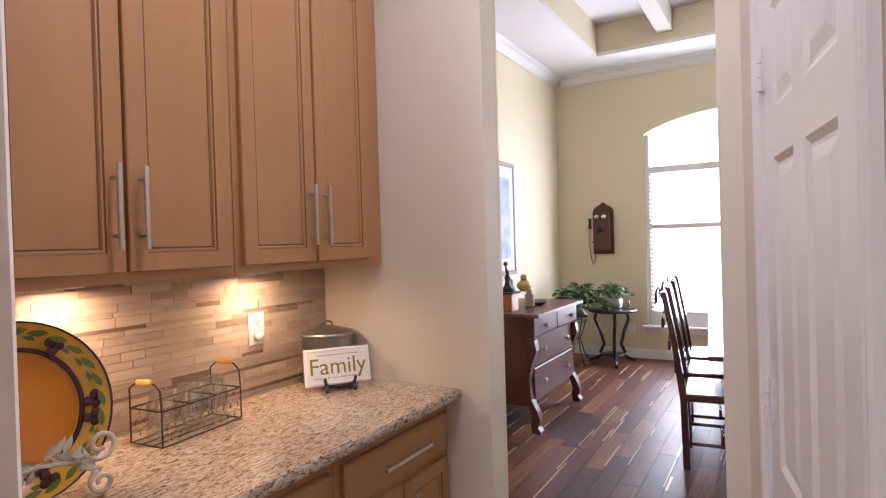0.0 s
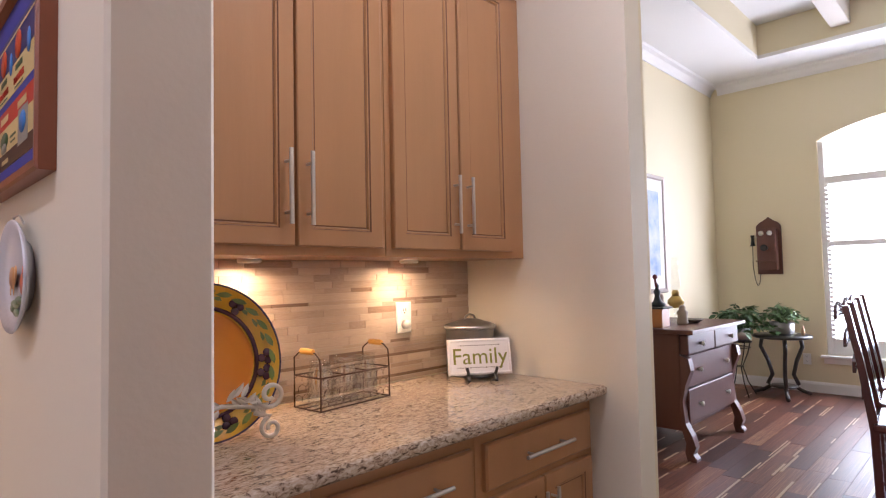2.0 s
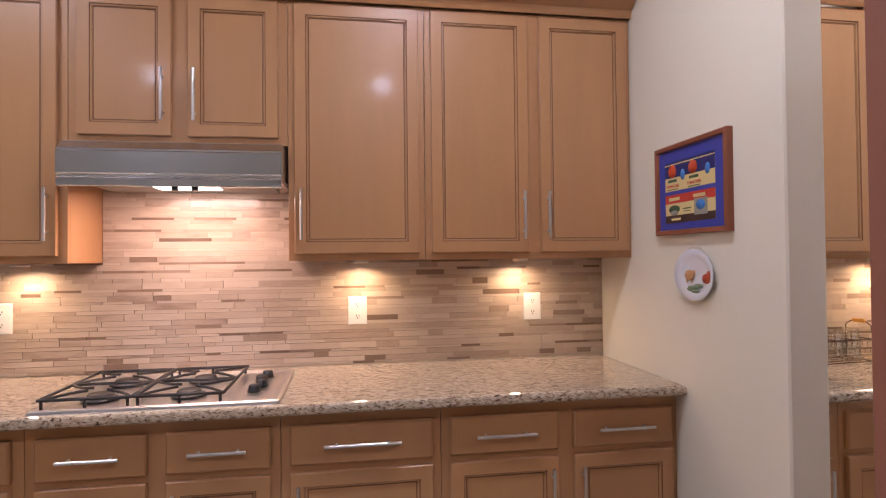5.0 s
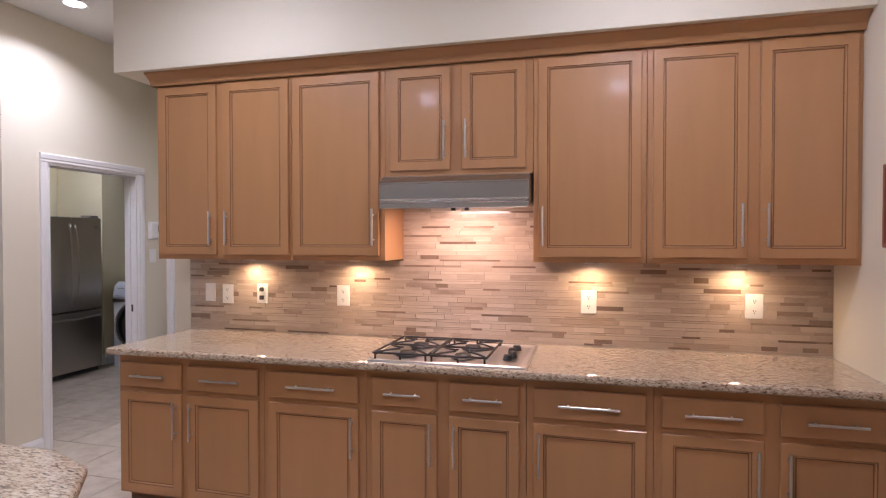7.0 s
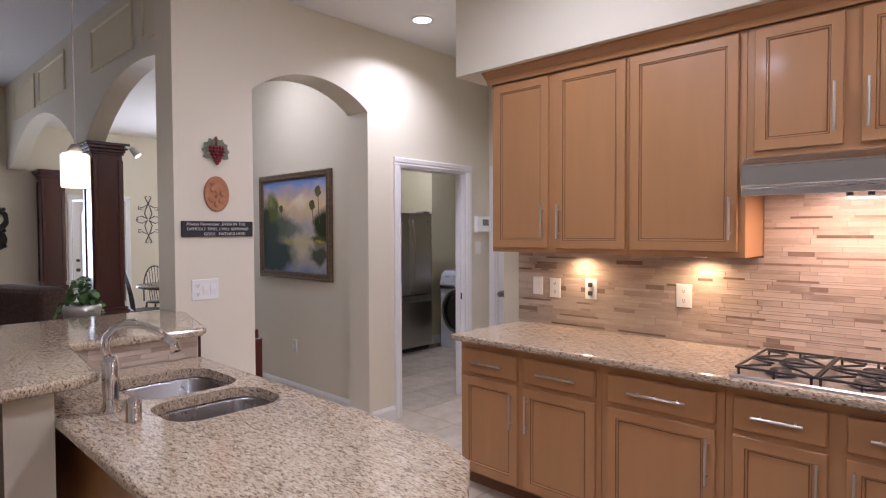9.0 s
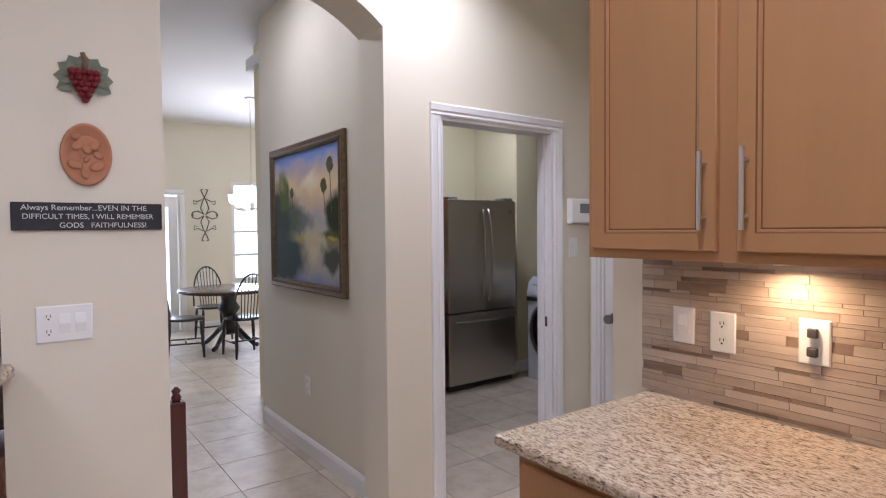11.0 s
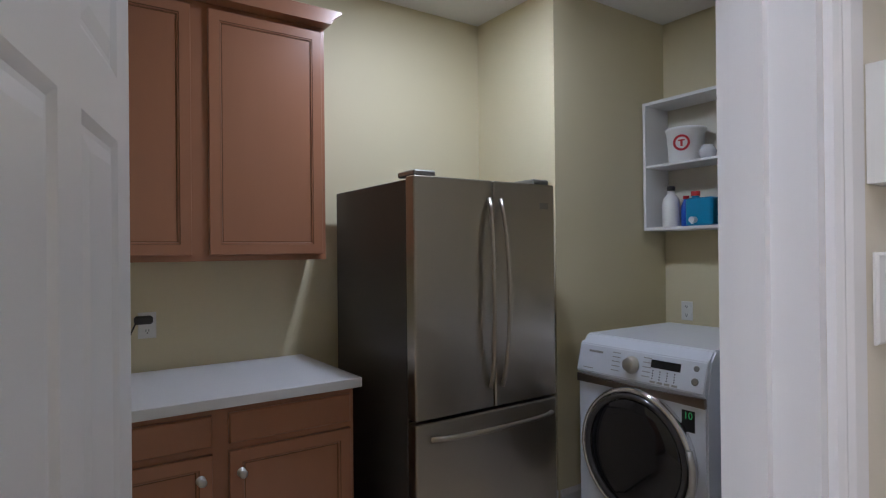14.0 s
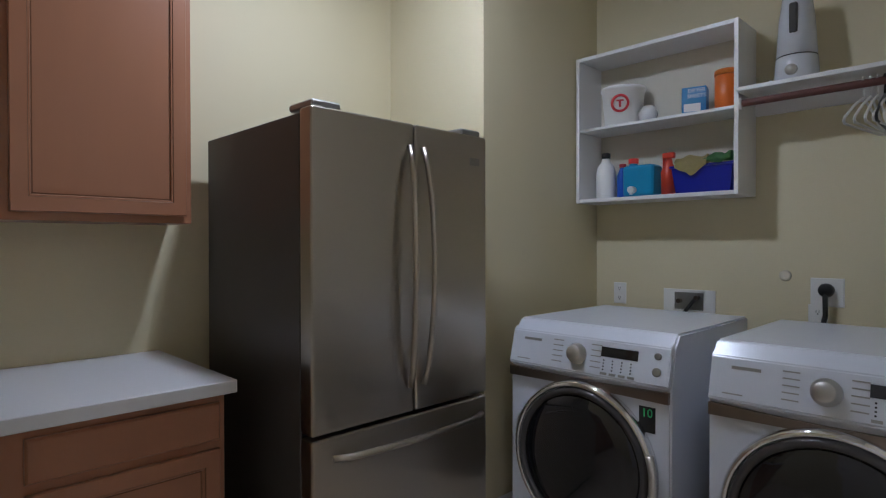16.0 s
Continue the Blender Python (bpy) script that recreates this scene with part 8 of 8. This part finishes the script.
def splash_rows(x0, x1, z0, z1, seed, skip=()):
    r = random.Random(seed)
    z = z0
    out = []
    pat = [0.027, 0.0115, 0.024, 0.016, 0.0115, 0.029, 0.016]
    k = seed
    while z < z1 - 0.006:
        h = min(pat[k % len(pat)] if r.random() < 0.85 else 0.024, z1 - z)
        k += 1
        x = x0 - r.uniform(0, 0.12)
        while x < x1 - 0.002:
            dark_ = r.random() < (0.42 if h < 0.012 else 0.07)
            w = r.choice((0.07, 0.10, 0.15, 0.20) if dark_ else (0.08, 0.12, 0.17, 0.20, 0.26)) * r.uniform(0.85, 1.1)
            a, b = max(x, x0), min(x + w, x1)
            if b - a > 0.008:
                out.append((a, b, z, z + h, r.uniform(0.003, 0.004) if dark_ else r.uniform(0.005, 0.007), dark_))
            x += w
        z += h
    return out


sm_ = {False: unit_mesh("splash_tile", M["splash"]), True: unit_mesh("glass_strip", M["splash_d"])}


def lay(parent, rows, y, pick, limit=300, jmat=None, name="tile"):
    near, rest = [], []
    for q in rows:
        (near if pick(q) and len(near) < limit else rest).append(q)
    for a, b, z0, z1, d, dk_ in near:
        o = new(name, sm_[dk_])
        o.parent = parent
        o.matrix_basis = Matrix.LocRotScale(((a + b) / 2, y - d / 2, (z0 + z1) / 2), None, (b - a - 0.0014, d, z1 - z0 - 0.0014))
    for dk_ in (False, True):
        vs, fs = [], []
        for a, b, z0, z1, d, kd in rest:
            if kd != dk_:
                continue
            n0 = len(vs)
            a, b, z0, z1 = a + 0.0007, b - 0.0007, z0 + 0.0007, z1 - 0.0007
            vs += [(a, y, z0), (b, y, z0), (b, y, z1), (a, y, z1), (a, y - d, z0), (b, y - d, z0), (b, y - d, z1), (a, y - d, z1)]
            fs += [tuple(n0 + i for i in f) for f in ((4, 5, 6, 7), (0, 1, 5, 4), (1, 2, 6, 5), (2, 3, 7, 6), (3, 0, 4, 7))]
        me_ = bpy.data.meshes.new("tile_rest")
        me_.from_pydata(vs, [], fs)
        me_.materials.append(M["splash_dj"] if dk_ else jmat)
        o = new("tile_rest", me_)
        o.parent = parent
        tagged(o, kind="stuff")


ks = structure("backsplash_kitchen", B(-3.592, PX - 0.0005, SY - 0.0025, SY - 0.0003, CT + 0.001, 1.3845, bm=B(-2.1035, -1.3025, SY - 0.0025, SY - 0.0003, 1.3845, 1.70)), M["grout"], "mosaic strip tile backsplash in tan and brown")
rows = splash_rows(-3.592, PX - 0.001, CT + 0.002, 1.3845, 1) + splash_rows(-2.103, -1.303, 1.385, 1.70, 2)
lay(ks, rows, SY - 0.0024, lambda q: q[0] > -1.75, 300, M["splash_j"])
bs = structure("backsplash_butler", B(0.2845, 1.8195, BY - 0.0025, BY - 0.0003, CT + 0.001, 1.3715), M["grout"], "mosaic strip tile backsplash in the niche")
lay(bs, splash_rows(0.2855, 1.819, CT + 0.002, 1.3715, 3), BY - 0.0024, lambda q: True, 300, M["splash_j"])
bsb = structure("backsplash_bar", B(-4.0795, -4.077, -0.20, 0.515, CT + 0.001, 1.010), M["grout"], "stone mosaic strip below the raised bar")
o = bsb
m_ = unit_mesh("bar_tile", M["splash"])
r = random.Random(9)
for k in range(4):
    y = -0.20
    while y < 0.51:
        w = min(r.uniform(0.08, 0.22), 0.515 - y)
        q = new("tile", m_)
        q.parent = bsb
        q.matrix_basis = Matrix.LocRotScale((-4.0745, y + w / 2, CT + 0.0135 + 0.0238 * k), None, (0.005, w - 0.002, 0.022))
        y += w

# tiled floor
fl = bpy.data.objects["floor"]
P = 0.457
tile_u = unit_mesh("floor_tile_unit", M["ftile"])
cells = []
i0 = math.floor((NX + 0.0) / P)
for i in range(-28, 6):
    for j in range(-12, 14):
        x0, y0 = -4.755 + i * P + 0.457 * 0, 1.72 + j * P
        x1, y1 = x0 + P, y0 + P
        x0, x1, y0, y1 = max(x0, NX + 0.001), min(x1, 1.94), max(y0, -4.49), min(y1, 5.95)
        if x0 < -4.99:
            y0 = max(y0, 1.33 if x0 < -5.3 else 1.20)
        if x1 - x0 < 0.02 or y1 - y0 < 0.02:
            continue
        cells.append((x0, x1, y0, y1))
tm = M["ftile"].copy()
tm.name = "porcelain_floor_tile_joined"
near = [c for c in cells if -10.6 < c[0] < 0 and c[2] > -1.2 and c[3] < 5.9 and (c[0] > -8.6 or c[3] < 3.2)][:300]
rest = [c for c in cells if c not in near]
for x0, x1, y0, y1 in near:
    q = new("floor_tile", tile_u)
    q.parent = fl
    q.matrix_basis = Matrix.LocRotScale(((x0 + x1) / 2, (y0 + y1) / 2, -0.004), None, (x1 - x0 - 0.005, y1 - y0 - 0.005, 0.008))
vs, fs = [], []
for x0, x1, y0, y1 in rest:
    n0 = len(vs)
    a, b, c, d = x0 + 0.0025, x1 - 0.0025, y0 + 0.0025, y1 - 0.0025
    vs += [(a, c, -0.008), (b, c, -0.008), (b, d, -0.008), (a, d, -0.008), (a, c, 0), (b, c, 0), (b, d, 0), (a, d, 0)]
    fs += [tuple(n0 + i for i in f) for f in ((4, 5, 6, 7), (0, 1, 5, 4), (1, 2, 6, 5), (2, 3, 7, 6), (3, 0, 4, 7))]
me_ = bpy.data.meshes.new("floor_tile_rest")
me_.from_pydata(vs, [], fs)
me_.materials.append(tm)
q = new("floor_tile_rest", me_)
q.parent = fl
tagged(q, kind="stuff")


def planks(parent, x0, x1, y0, y1, width, seed, z, joined, material, along="x"):
    r = random.Random(seed)
    u = unit_mesh("plank_unit", material)
    vs, fs = [], []
    y = y0
    while y < y1 - 0.01:
        w = min(width, y1 - y)
        x = x0 - r.uniform(0, 0.8)
        while x < x1:
            ln = r.choice((0.35, 0.5, 0.7, 0.9, 1.1)) * r.uniform(0.9, 1.1)
            a, b = max(x, x0), min(x + ln, x1)
            if b - a > 0.02:
                if joined:
                    n0 = len(vs)
                    aa, bb, c, d, zz = a + 0.001, b - 0.001, y + 0.001, y + w - 0.001, z + 0.008
                    vs += [(aa, c, z), (bb, c, z), (bb, d, z), (aa, d, z), (aa, c, zz), (bb, c, zz), (bb, d, zz), (aa, d, zz)]
                    fs += [tuple(n0 + i for i in f) for f in ((4, 5, 6, 7), (0, 1, 5, 4), (1, 2, 6, 5), (2, 3, 7, 6), (3, 0, 4, 7))]
                else:
                    o = new("plank", u)
                    o.parent = parent
                    o.matrix_basis = Matrix.LocRotScale(((a + b) / 2, y + w / 2, z + 0.004 + r.uniform(-0.0006, 0.0006)), None, (b - a - 0.0022, w - 0.0022, 0.008))
            x += ln
        y += w
    if joined:
        me2 = bpy.data.meshes.new("plank_rest")
        me2.from_pydata(vs, [], fs)
        me2.materials.append(material)
        o = new("plank_rest", me2)
        o.parent = parent
        tagged(o, kind="stuff")


planks(bpy.data.objects["floor_dining"], 1.941, DX - 0.001, -1.499, DY - 0.001, 0.127, 31, -0.0079, False, M["plank"])
planks(bpy.data.objects["floor_family"], NX + 0.001, -4.99, -4.49, 1.196, 0.127, 32, -0.0058, True, M["plank_j"])
planks(bpy.data.objects["floor_family"], NX + 0.001, -5.214, 1.1965, 1.327, 0.1305, 33, -0.0058, True, M["plank_j"])
# pale sapwood streaks along some dining planks
u_ = unit_mesh("sapwood_unit", M["sap"])
r = random.Random(77)
fd = bpy.data.objects["floor_dining"]
for k in range(150):
    row = r.randrange(10, 33)
    x, w = r.uniform(2.1, 6.6), r.uniform(0.15, 0.5)
    o = new("sapwood_streak", u_)
    o.parent = fd
    o.matrix_basis = Matrix.LocRotScale((x, -1.499 + row * 0.127 + r.choice((0.010, 0.117)), 0.0012), None, (w, r.uniform(0.006, 0.016), 0.0016))
